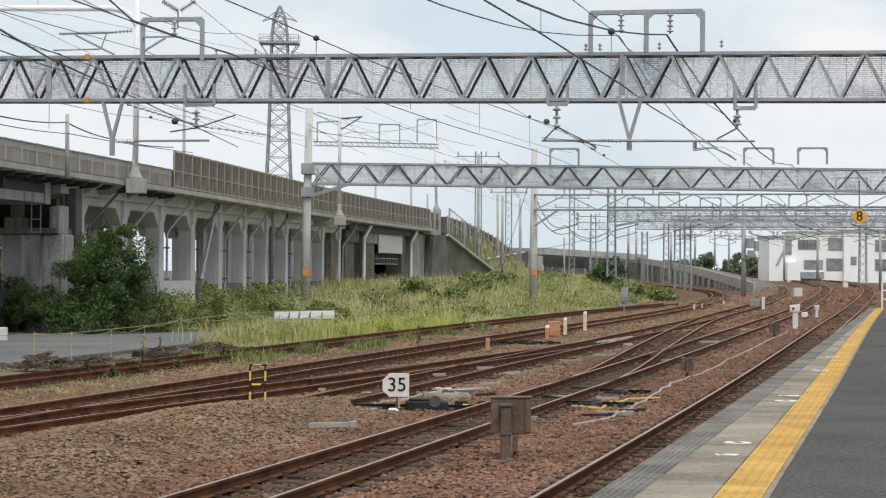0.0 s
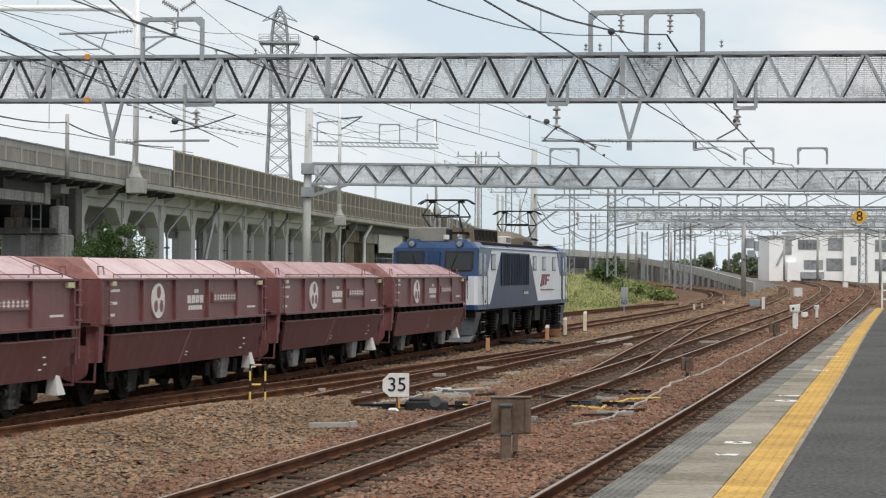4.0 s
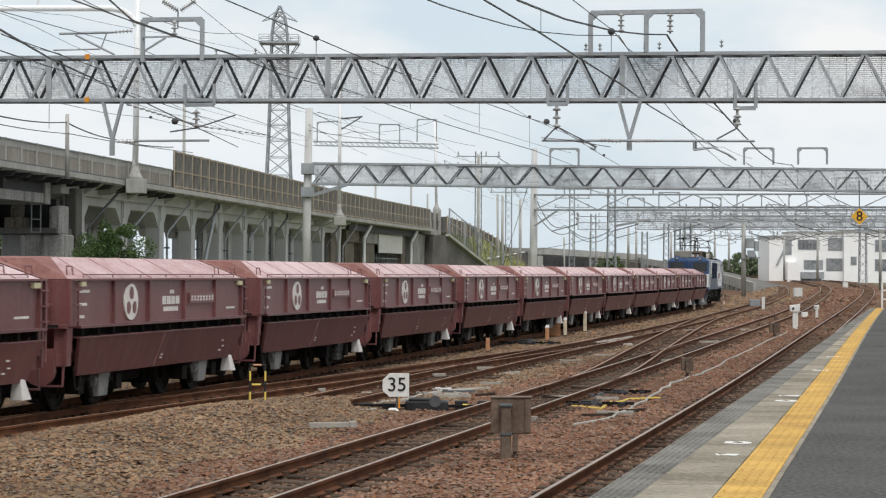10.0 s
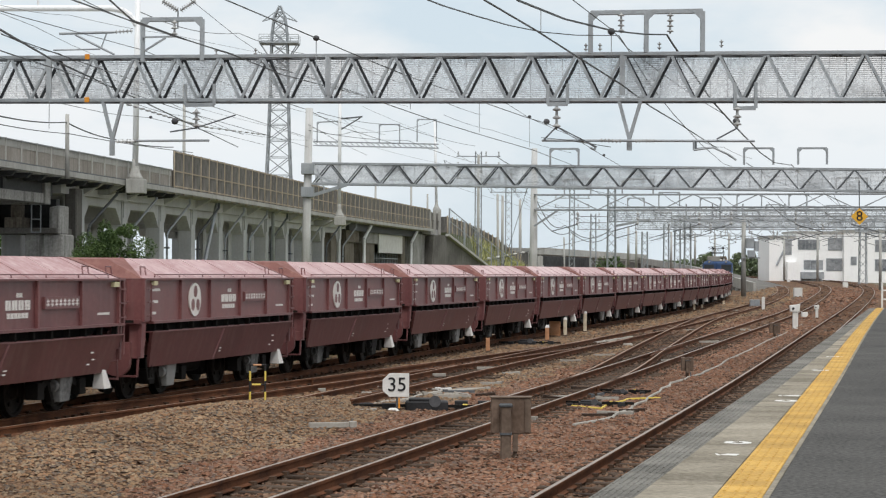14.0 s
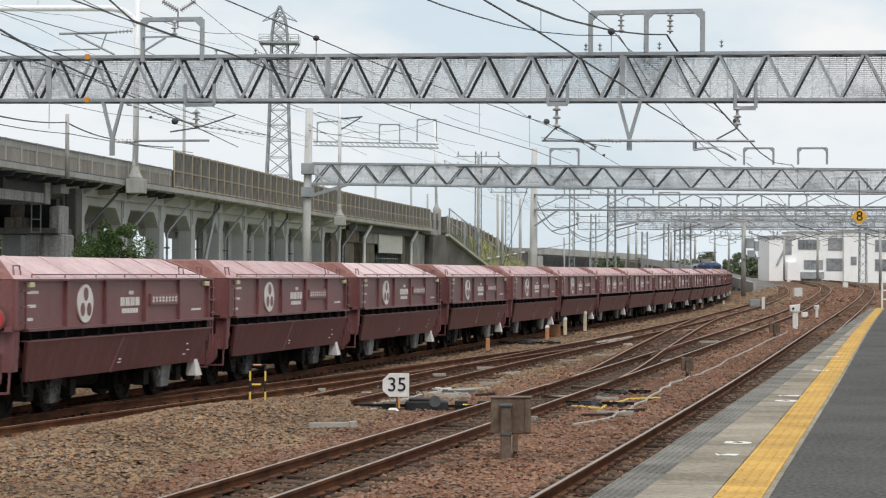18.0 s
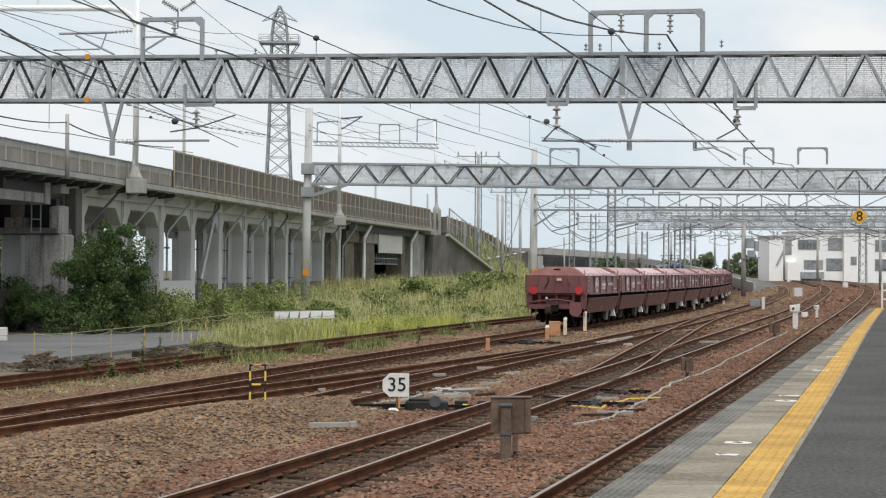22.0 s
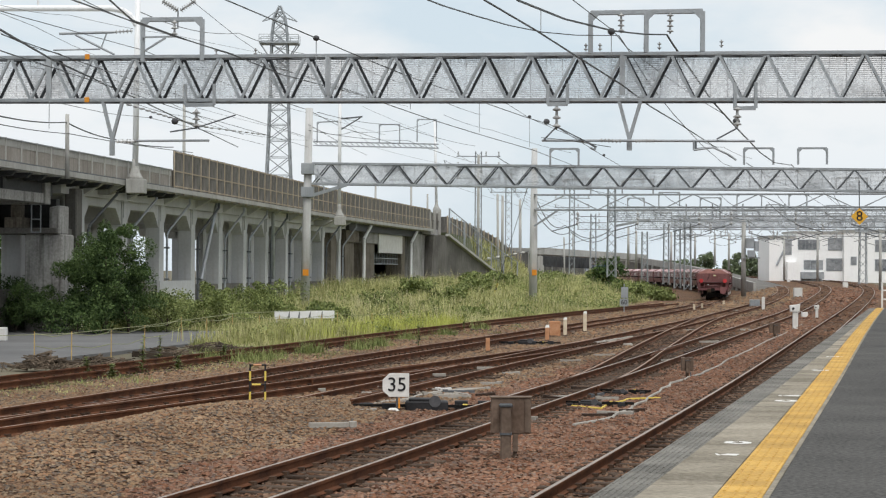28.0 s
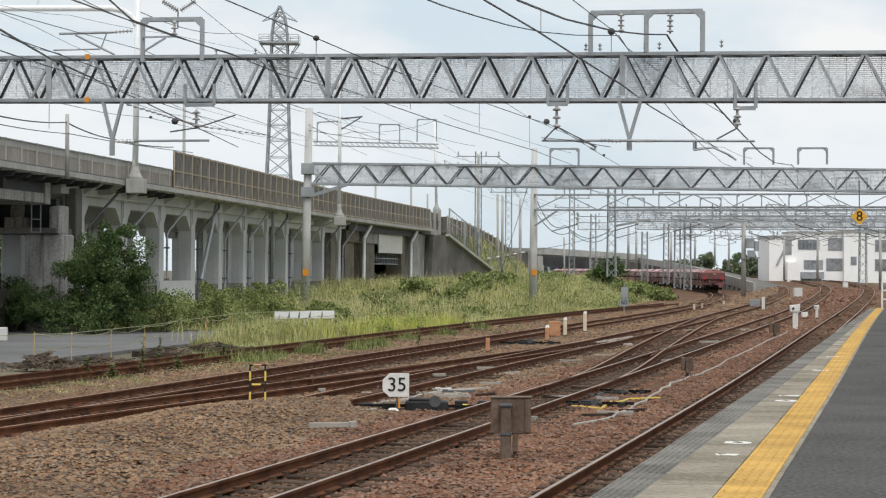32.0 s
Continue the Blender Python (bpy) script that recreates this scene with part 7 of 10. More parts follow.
def bogie(parent, y, wheelbase=1.75, r=0.43):
    """A freight bogie: side frames with axle boxes and springs, bolster, two wheelsets, a grey casing on each side."""
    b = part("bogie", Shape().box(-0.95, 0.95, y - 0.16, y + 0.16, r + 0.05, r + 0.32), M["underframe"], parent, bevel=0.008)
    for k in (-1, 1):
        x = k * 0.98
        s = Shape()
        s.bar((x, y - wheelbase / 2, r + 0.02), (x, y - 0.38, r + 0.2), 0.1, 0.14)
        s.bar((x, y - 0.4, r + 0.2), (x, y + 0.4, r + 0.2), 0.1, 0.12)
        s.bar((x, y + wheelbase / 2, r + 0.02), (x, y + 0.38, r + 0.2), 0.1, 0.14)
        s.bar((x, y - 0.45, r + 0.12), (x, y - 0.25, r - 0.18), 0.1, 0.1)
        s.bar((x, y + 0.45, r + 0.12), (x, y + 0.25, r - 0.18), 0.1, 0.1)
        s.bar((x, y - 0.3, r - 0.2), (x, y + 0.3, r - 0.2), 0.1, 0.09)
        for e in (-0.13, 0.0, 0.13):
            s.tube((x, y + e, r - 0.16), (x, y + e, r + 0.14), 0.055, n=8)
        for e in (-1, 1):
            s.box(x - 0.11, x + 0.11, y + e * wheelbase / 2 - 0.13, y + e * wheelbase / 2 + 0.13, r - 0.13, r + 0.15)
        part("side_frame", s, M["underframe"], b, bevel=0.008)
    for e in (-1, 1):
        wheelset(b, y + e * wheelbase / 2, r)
    # Added black filler that stops daylight showing through the bogie.
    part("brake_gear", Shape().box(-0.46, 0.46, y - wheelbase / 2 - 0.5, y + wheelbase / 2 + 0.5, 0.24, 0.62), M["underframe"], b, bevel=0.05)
    for k in (-1, 1):
        c = Shape().hexa([(k * 1.03 - 0.1, y - 0.2, 0.22), (k * 1.03 + 0.1, y - 0.2, 0.22), (k * 1.03 + 0.1, y + 0.2, 0.22), (k * 1.03 - 0.1, y + 0.2, 0.22), (k * 1.03 - 0.12, y - 0.27, 0.7), (k * 1.03 + 0.14, y - 0.27, 0.7), (k * 1.03 + 0.14, y + 0.27, 0.7), (k * 1.03 - 0.12, y + 0.27, 0.7)])
        c.hexa([(k * 1.03 - 0.14, y - 0.3, 0.7), (k * 1.03 + 0.17, y - 0.3, 0.7), (k * 1.03 + 0.17, y + 0.3, 0.7), (k * 1.03 - 0.14, y + 0.3, 0.7), (k * 1.03 - 0.1, y - 0.26, 0.76), (k * 1.03 + 0.1, y - 0.26, 0.74), (k * 1.03 + 0.1, y + 0.26, 0.74), (k * 1.03 - 0.1, y + 0.26, 0.76)])
        c.tube((k * 1.03, y - 0.34, 0.5), (k * 1.03, y - 0.24, 0.5), 0.11, n=10)
        part("brake_casing", c, M["grey_casing"], b, "dusty grey casing", bevel=0.012)
    return b


def wagon():
    """A covered hopper wagon, front towards +y."""
    w = thing("hopper_wagon", "dark red covered hopper wagon with pink roof and white emblem", "wagon", group="hopper train")
    X, Y = 1.33, 4.65
    body = Shape().hexa([(-X, -Y, 1.47), (X, -Y, 1.47), (X, Y, 1.47), (-X, Y, 1.47), (-X, -Y, 2.28), (X, -Y, 2.28), (X, Y, 2.28), (-X, Y, 2.28)])
    part("hopper", body, M["wagon_red"], w, bevel=0.015)
    ribs_at = (-2.65, -0.95, 0.95, 2.75)
    for k in (-1, 1):
        for y in (-4.62, *ribs_at, 4.42, 4.62):
            part("side_rib", Shape().box(min(k * X, k * (X + 0.055)), max(k * X, k * (X + 0.055)), y - 0.035, y + 0.035, 1.5, 2.27), M["wagon_red"], w)
        part("eave_rail", Shape().bar((k * (X + 0.02), -Y, 2.275), (k * (X + 0.02), Y, 2.275), 0.1, 0.035), M["wagon_red"], w)
        part("side_ledge", Shape().box(min(k * 1.2, k * 1.43), max(k * 1.2, k * 1.43), -4.3, 4.55, 1.455, 1.5).box(min(k * 1.25, k * 1.42), max(k * 1.25, k * 1.42), -4.3, 4.55, 1.29, 1.312), M["wagon_dark"], w)
        # Brackets in underframe black, to paint the gap as one shaded recess.
        for i in range(13):
            y = -4.15 + i * 0.7
            part("bracket", Shape().box(min(k * 1.3, k * 1.4), max(k * 1.3, k * 1.4), y - 0.025, y + 0.025, 1.312, 1.455), M["underframe"], w)
        lo, hi = k * 1.22, k * 1.4
        ring = [(lo - 0.06 * k, -3.98, 0.64), (lo, -3.98, 0.64), (hi, -4.28, 1.29), (hi - 0.06 * k, -4.28, 1.29)]
        ring2 = [(lo - 0.06 * k, 4.22, 0.64), (lo, 4.22, 0.64), (hi, 4.52, 1.29), (hi - 0.06 * k, 4.52, 1.29)]
        door = part("discharge_door", Shape().sweep([ring, ring2]), M["wagon_dark"], w, "dark red sloping discharge door")
        part("door_strap", Shape().bar((k * 1.23, -0.42, 0.66), (k * 1.4, -0.22, 1.27), 0.03, 0.035), M["wagon_dark"], door)
        marks = Shape()
        for y, z in ((-0.2, 0.86), (-0.2, 0.8), (3.2, 1.02), (3.3, 0.9), (3.15, 0.82)):
            marks.bar((k * (1.245 + (z - 0.66) * 0.28), y, z), (k * (1.245 + (z - 0.66) * 0.28), y + 0.12, z), 0.012, 0.022)
        tagged(part("small_marking", marks, M["mark_white"], door), kind="stuff")
        for y in (-0.55, 0.45):
            f = Shape()
            for a, b in (((y - 0.11, 0.9), (y + 0.11, 0.9)), ((y - 0.11, 1.05), (y + 0.11, 1.05)), ((y - 0.11, 0.9), (y - 0.11, 1.05)), ((y + 0.11, 0.9), (y + 0.11, 1.05))):
                f.bar((k * (1.27 + (a[1] - 0.9) * 0.3), a[0], a[1]), (k * (1.27 + (b[1] - 0.9) * 0.3), b[0], b[1]), 0.025)
            part("step", f, M["wagon_red"], door)
        e = part("emblem", oval(-1.85, 1.87, 0.33, 0.325, k * (X + 0.004), 0.03), M["mark_white"], w, "white oval emblem with three red ovals", bevel=0)
        for cy, cz, ry, rz in ((-1.85, 2.03, 0.1, 0.115), (-1.99, 1.77, 0.095, 0.115), (-1.71, 1.77, 0.095, 0.115)):
            part("emblem_oval", oval(cy, cz, ry, rz, k * (X + 0.036), 0.004, 18), M["wagon_red"], e)
        # markings too small to read
        for name, y0, y1, z0, z1 in (("fleet_marking", 0.2, 0.44, 2.0, 2.07), ("fleet_marking", -0.2, 0.76, 1.8, 1.955), ("fleet_marking", -0.14, 0.66, 1.67, 1.755)):
            bars = Shape()
            n = 4 if z1 - z0 > 0.12 else (6 if y1 - y0 > 0.3 else 2)
            dy = (y1 - y0) / n
            for i in range(n):
                a, b = y0 + dy * i, y0 + dy * (i + 0.8)
                x0, x1 = min(k * (X + 0.003), k * (X + 0.008)), max(k * (X + 0.003), k * (X + 0.008))
                for u0, u1 in ((a, a + dy * 0.36), (a + dy * 0.46, b)):
                    bars.box(x0, x1, u0, u1, z0, z1)
            tagged(part(name, bars, M["mark_white"], w), kind="stuff")
        plate = part("name_plate", Shape().box(min(k * X, k * (X + 0.05)), max(k * X, k * (X + 0.05)), 1.2, 2.62, 1.8, 2.0), M["wagon_red"], w, "long name plate with pale lettering bars")
        bars = Shape()
        for i in range(8):
            bars.box(min(k * (X + 0.05), k * (X + 0.054)), max(k * (X + 0.05), k * (X + 0.054)), 1.26 + i * 0.17, 1.26 + i * 0.17 + 0.11, 1.86, 1.885)
            bars.box(min(k * (X + 0.05), k * (X + 0.054)), max(k * (X + 0.05), k * (X + 0.054)), 1.27 + i * 0.17, 1.27 + i * 0.17 + 0.1, 1.915, 1.94)
            bars.box(min(k * (X + 0.05), k * (X + 0.054)), max(k * (X + 0.05), k * (X + 0.054)), 1.3 + i * 0.17, 1.3 + i * 0.17 + 0.03, 1.84, 1.96)
        tagged(part("lettering", bars, M["mark_white"], plate), kind="stuff")
        small = Shape()
        for z in (2.05, 1.83, 1.62):
            small.box(min(k * (X + 0.003), k * (X + 0.006)), max(k * (X + 0.003), k * (X + 0.006)), -4.25, -3.85 + (z - 1.8) * 0.5, z, z + 0.05)
        small.box(min(k * (X + 0.003), k * (X + 0.006)), max(k * (X + 0.003), k * (X + 0.006)), 3.5, 4.05, 1.66, 1.7)
        tagged(part("small_marking", small, M["mark_white"], w), kind="stuff")
        part("lamp_bracket", Shape().box(min(k * X, k * (X + 0.07)), max(k * X, k * (X + 0.07)), 4.12, 4.36, 2.14, 2.23), M["mark_cream"], w)
        part("lamp_bracket", Shape().box(min(k * X, k * (X + 0.07)), max(k * X, k * (X + 0.07)), -4.2, -4.02, 2.16, 2.24), M["mark_cream"], w)
        # ladder at the rear corner and at the front end
        for y in (-4.36, 4.55):
            s = Shape().bar((k * (X + 0.07), y, 0.95 if y > 0 else 1.5), (k * (X + 0.07), y, 2.2), 0.03)
            for z in (1.6, 1.85, 2.1):
                s.bar((k * (X + 0.07), y - 0.16, z), (k * (X + 0.07), y + 0.12, z), 0.024)
            part("ladder", s, M["wagon_red"], w)
        rail = Shape()
        pts = [(k * 1.29, -3.9, 2.36), (k * 1.29, 4.1, 2.36)]
        rail.chain(pts, 0.012)
        for i in range(7):
            y = -3.9 + i * 8.0 / 6
            rail.tube((k * 1.29, y, 2.28), (k * 1.29, y, 2.36), 0.011)
        part("roof_handrail", rail, M["wagon_red"], w)
        grips = Shape()
        for y in (-4.25, 3.3, 4.35):
            grips.chain([(k * 1.2, y - 0.13, 2.34), (k * 1.18, y - 0.12, 2.5), (k * 1.18, y + 0.12, 2.5), (k * 1.2, y + 0.13, 2.34)], 0.013)
        part("grab_handle", grips, M["wagon_red"], w)
        flap = Shape().hexa([(k * 1.06, 3.95, 0.36), (k * 1.3, 3.93, 0.36), (k * 1.3, 4.26, 0.36), (k * 1.06, 4.22, 0.42), (k * 1.1, 4.0, 0.78), (k * 1.22, 4.0, 0.78), (k * 1.22, 4.14, 0.74), (k * 1.1, 4.14, 0.74)])
        part("white_marker_flap", flap, M["mark_white"], w, "white steel marker flap", bevel=0.008)
        part("step_stirrup", Shape().chain([(k * 1.2, -4.1, 0.8), (k * 1.24, -4.1, 0.42), (k * 1.24, -3.85, 0.42), (k * 1.2, -3.85, 0.8)], 0.018), M["underframe"], w)
        for y in (-4.62, 4.62):
            part("corner_post", Shape().bar((k * 1.28, y, 0.85), (k * 1.3, y, 1.47), 0.07), M["wagon_dark"], w)
    # roof cover: two long slopes, a flat top, and hipped ends
    T = 0.6
    side = Shape().face_set([(X, -Y + 0.1, 2.285), (X, Y - 0.1, 2.285), (T, 3.75, 2.66), (T, -3.75, 2.66), (-X, -Y + 0.1, 2.285), (-X, Y - 0.1, 2.285), (-T, 3.75, 2.66), (-T, -3.75, 2.66)],
                            [(0, 1, 2, 3), (5, 4, 7, 6), (3, 2, 6, 7), (0, 4, 5, 1), (0, 3, 7, 4), (1, 5, 6, 2)])
    part("roof_cover", side, M["wagon_cover"], w, "faded pink-white roof cover", bevel=0.012)
    for i in range(6):
        y = -3.6 + i * 1.44
        for k in (-1, 1):
            part("cover_seam", Shape().bar((k * X * 0.99, y, 2.3), (k * T, y * 0.97, 2.668), 0.03, 0.014), M["wagon_cover"], w)
    for e in (-1, 1):
        end = Shape().face_set([(X, e * Y, 2.285), (0.5, e * (Y + 0.02), 2.285), (-0.5, e * (Y + 0.02), 2.285), (-X, e * Y, 2.285), (0.56, e * 4.42, 2.64), (-0.56, e * 4.42, 2.64), (T, e * 3.72, 2.672), (-T, e * 3.72, 2.672)],
                               [(0, 1, 4), (1, 2, 5, 4), (2, 3, 5), (0, 4, 6), (3, 7, 5), (4, 5, 7, 6)])
        part("roof_end", end, M["cover_end"], w, "orange-red hipped roof end")
        part("roof_hatch_grip", Shape().box(-0.14, 0.14, min(e * 4.44, e * 4.52), max(e * 4.44, e * 4.52), 2.52, 2.58), M["underframe"], w)
        # end wall framing
        for x in (-0.82, -0.07, 0.46, 1.0):
            part("end_rib", Shape().box(x - 0.035, x + 0.035, min(e * Y, e * (Y + 0.06)), max(e * Y, e * (Y + 0.06)), 1.5, 2.26), M["wagon_red"], w)
        part("end_rail", Shape().box(-X, X, min(e * Y, e * (Y + 0.07)), max(e * Y, e * (Y + 0.07)), 1.46, 1.53), M["wagon_red"], w)
        part("end_sill", Shape().box(-1.25, 1.25, min(e * 4.3, e * 4.62), max(e * 4.3, e * 4.62), 0.82, 1.04), M["wagon_red"], w, bevel=0.01)
        for k in (-1, 1):
            part("end_bracket", Shape().hexa([(k * 1.2 - 0.12, e * 4.4, 1.04), (k * 1.2 + 0.1, e * 4.4, 1.04), (k * 1.2 + 0.1, e * 4.62, 1.04), (k * 1.2 - 0.12, e * 4.62, 1.04), (k * 1.2 - 0.12, e * 4.4, 1.47), (k * 1.2 + 0.12, e * 4.4, 1.47), (k * 1.2 + 0.12, e * 4.62, 1.47), (k * 1.2 - 0.12, e * 4.62, 1.47)]), M["wagon_red"], w)
        gear = Shape().box(-0.5, 0.5, e * 4.1, e * 4.5, 1.04, 1.2)
        gear.tube((-0.3, e * 4.5, 1.25), (0.35, e * 4.5, 1.3), 0.05)
        gear.bar((-1.1, e * 4.6, 1.1), (-0.1, e * 4.6, 1.2), 0.03)
        part("brake_rigging", gear, M["wagon_dark"], w)
        part("coupler", Shape().box(-0.12, 0.12, min(e * 4.5, e * 5.0), max(e * 4.5, e * 5.0), 0.78, 0.98).box(-0.17, 0.17, min(e * 4.95, e * 5.09), max(e * 4.95, e * 5.09), 0.72, 1.02), M["underframe"], w, bevel=0.02)
        part("air_hose", Shape().chain([(-0.35, e * 4.62, 0.8), (-0.33, e * 4.78, 0.66), (-0.15, e * 4.88, 0.56), (0.1, e * 4.9, 0.58), (0.25, e * 4.84, 0.7)], 0.028), M["underframe"], w)
    for e in (-1, 1):
        plate = Shape().face_set([(-1.2, e * 4.6, 1.47), (1.2, e * 4.6, 1.47), (1.2, e * 3.7, 0.85), (-1.2, e * 3.7, 0.85), (-1.2, e * 4.52, 1.47), (1.2, e * 4.52, 1.47), (1.2, e * 3.62, 0.85), (-1.2, e * 3.62, 0.85)], [(0, 1, 2, 3), (7, 6, 5, 4), (0, 4, 5, 1), (2, 6, 7, 3), (1, 5, 6, 2), (0, 3, 7, 4)])
        part("hopper_end_plate", plate, M["wagon_red"], w)
        for x in (-0.75, 0.0, 0.75):
            part("end_stay", Shape().bar((x, e * 4.58, 1.45), (x, e * 4.55, 1.04), 0.09), M["wagon_red"], w)
    for e in (-1, 1):
        for k in (-1, 1):
            part("corner_grip", Shape().chain([(k * 1.1, e * 4.73, 1.86), (k * 1.1, e * 4.8, 1.86), (k * 0.8, e * 4.8, 1.86), (k * 0.8, e * 4.73, 1.86)], 0.016, 6), M["wagon_red"], w)
            part("end_step", Shape().bar((k * 1.25, e * 4.66, 0.5), (k * 0.9, e * 4.66, 0.5), 0.12, 0.03).bar((k * 1.25, e * 4.66, 0.5), (k * 1.25, e * 4.6, 0.9), 0.03).bar((k * 0.9, e * 4.66, 0.5), (k * 0.9, e * 4.6, 0.9), 0.03), M["wagon_dark"], w)
        part("cross_pipe", Shape().chain([(-1.2, e * 4.66, 1.12), (-0.5, e * 4.7, 1.2), (0.1, e * 4.7, 1.24), (0.7, e * 4.68, 1.16)], 0.03, 6), M["wagon_dark"], w)
        part("brake_cylinder", Shape().tube((-0.1, e * 4.35, 1.3), (0.55, e * 4.35, 1.3), 0.1, n=12), M["wagon_dark"], w)
        part("coupler_guard", Shape().box(-0.5, -0.15, min(e * 4.6, e * 4.7), max(e * 4.6, e * 4.7), 0.62, 0.95), M["box_brown_dark"], w, bevel=0.02)
    part("end_rail", Shape().bar((-1.2, -4.7, 1.5), (1.2, -4.7, 1.5), 0.05), M["underframe"], w)
    part("lamp_marker", Shape().tube((-0.42, -4.66, 1.3), (-0.42, -4.74, 1.3), 0.05, n=10), M["mark_white"], w)
    # hand brake at the rear end
    wheel = Shape()
    n = 20
    ring = [(0.62 + 0.19 * math.cos(2 * math.pi * i / n), -4.83, 2.05 + 0.19 * math.sin(2 * math.pi * i / n)) for i in range(n + 1)]
    wheel.chain(ring, 0.016)
    for i in range(3):
        a = math.pi * i / 3
        wheel.tube((0.62 + 0.19 * math.cos(a), -4.83, 2.05 + 0.19 * math.sin(a)), (0.62 - 0.19 * math.cos(a), -4.83, 2.05 - 0.19 * math.sin(a)), 0.011)
    wheel.tube((0.62, -4.85, 2.05), (0.62, -4.64, 2.05), 0.03)
    part("brake_handwheel", wheel, M["wagon_red"], w)
    part("brake_rod", Shape().tube((0.28, -4.76, 1.55), (0.28, -4.76, 2.3), 0.016), M["wagon_red"], w)
    part("end_plate", Shape().box(0.02, 0.26, -4.73, -4.71, 2.06, 2.17), M["mark_cream"], w, "small cream plate with illegible marks")
    part("release_lever", Shape().chain([(-0.35, -4.72, 2.2), (-0.33, -4.76, 1.98), (-0.45, -4.74, 1.84), (-0.52, -4.74, 1.7)], 0.024), M["underframe"], w)
    shield = Shape()
    pts = [(0.6, 1.12), (0.6, 0.72)] + [(0.86 + 0.26 * math.cos(math.pi + math.pi * i / 10), 0.72 + 0.22 * math.sin(math.pi + math.pi * i / 10)) for i in range(11)] + [(1.12, 0.72), (1.12, 1.12)]
    shield.sweep([[(x, -4.62, z) for x, z in pts], [(x, -4.72, z) for x, z in pts]])
    part("gear_shield", shield, M["wagon_red"], w)
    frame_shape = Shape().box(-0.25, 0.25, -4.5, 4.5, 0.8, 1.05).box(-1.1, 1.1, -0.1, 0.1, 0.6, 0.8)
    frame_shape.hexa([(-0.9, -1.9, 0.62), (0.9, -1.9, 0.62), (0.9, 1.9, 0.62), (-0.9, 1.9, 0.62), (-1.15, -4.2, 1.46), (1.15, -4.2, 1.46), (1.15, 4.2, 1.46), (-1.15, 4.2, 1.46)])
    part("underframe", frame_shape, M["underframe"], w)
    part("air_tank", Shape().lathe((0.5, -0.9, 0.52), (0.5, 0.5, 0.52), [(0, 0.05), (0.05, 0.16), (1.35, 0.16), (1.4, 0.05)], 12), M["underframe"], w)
    for y in (-2.6, 2.6):
        bogie(w, y)
    return w


def tail_discs(w):
    """The red tail discs that only the last wagon carries."""
    for x in (-1.0, 1.02):
        disc = part("tail_disc", Shape().lathe((x, -4.72, 1.65), (x, -4.78, 1.65), [(0, 0.0), (0, 0.2), (0.04, 0.2), (0.05, 0.0)], 28), M["cover_end"], w, "round tail disc with a dull rim")
        part("disc_face", Shape().lathe((x, -4.765, 1.65), (x, -4.78, 1.65), [(0, 0.0), (0, 0.172), (0.012, 0.172), (0.012, 0.0)], 28), M["tail_red"], disc, "bright red disc face")


def side_panel(points, x, thick=0.012):
    """A flat painted panel on a loco side, from (y, z) corners."""
    k = 1 if x > 0 else -1
    return Shape().sweep([[(x, a, b) for a, b in points], [(x + k * thick, a, b) for a, b in points]])


def pantograph(parent, y):
    """A raised diamond pantograph."""
    R = 0.9
    p = part("pantograph", Shape().box(-0.75, 0.75, y - 0.06, y + 0.06, 3.702, 3.767).box(-0.06, 0.06, y - 0.75, y + 0.75, 3.702, 3.767).box(-0.7, -0.6, y - 0.8, y + 0.8, 3.683, 3.739).box(0.6, 0.7, y - 0.8, y + 0.8, 3.683, 3.739), M["underframe"], parent)
    for a, b in ((-1, 1), (1, 1), (-1, -1), (1, -1)):
        part("insulator", Shape().lathe((a * 0.6, y + b * 0.65, 3.460), (a * 0.6, y + b * 0.65, 3.683), [(0, 0.06), (0.05, 0.09), (0.1, 0.06), (0.15, 0.09), (0.24, 0.05)], 10), M["mark_white"], p)
        part("lower_arm", Shape().tube((a * 0.5, y - b * 0.3, 3.758), (a * 0.62, y + b * R, 4.297), 0.036, 0.03, n=8), M["galv_dark"], p)
        part("upper_arm", Shape().tube((a * 0.62, y + b * R, 4.297), (a * 0.45, y + b * 0.12, 4.808), 0.024, n=6), M["underframe"], p)
    part("arm_tie", Shape().tube((-0.62, y + R, 4.297), (0.62, y + R, 4.297), 0.026, n=6).tube((-0.62, y - R, 4.297), (0.62, y - R, 4.297), 0.02, n=6).tube((-0.62, y + R, 4.297), (0.45, y + 0.12, 4.808), 0.012, n=5).tube((0.62, y - R, 4.297), (-0.45, y - 0.12, 4.808), 0.012, n=5), M["underframe"], p)
    for a in (-1, 1):
        part("shoe_spring", Shape().box(a * 0.5 - 0.08, a * 0.5 + 0.08, y - 0.2, y + 0.2, 4.74, 4.81), M["underframe"], p)
    for e in (-0.17, 0.17):
        part("collector_shoe", Shape().chain([(-0.95, y + e, 4.697), (-0.72, y + e, 4.836), (0.72, y + e, 4.836), (0.95, y + e, 4.697)], 0.024, n=6), M["underframe"], p)


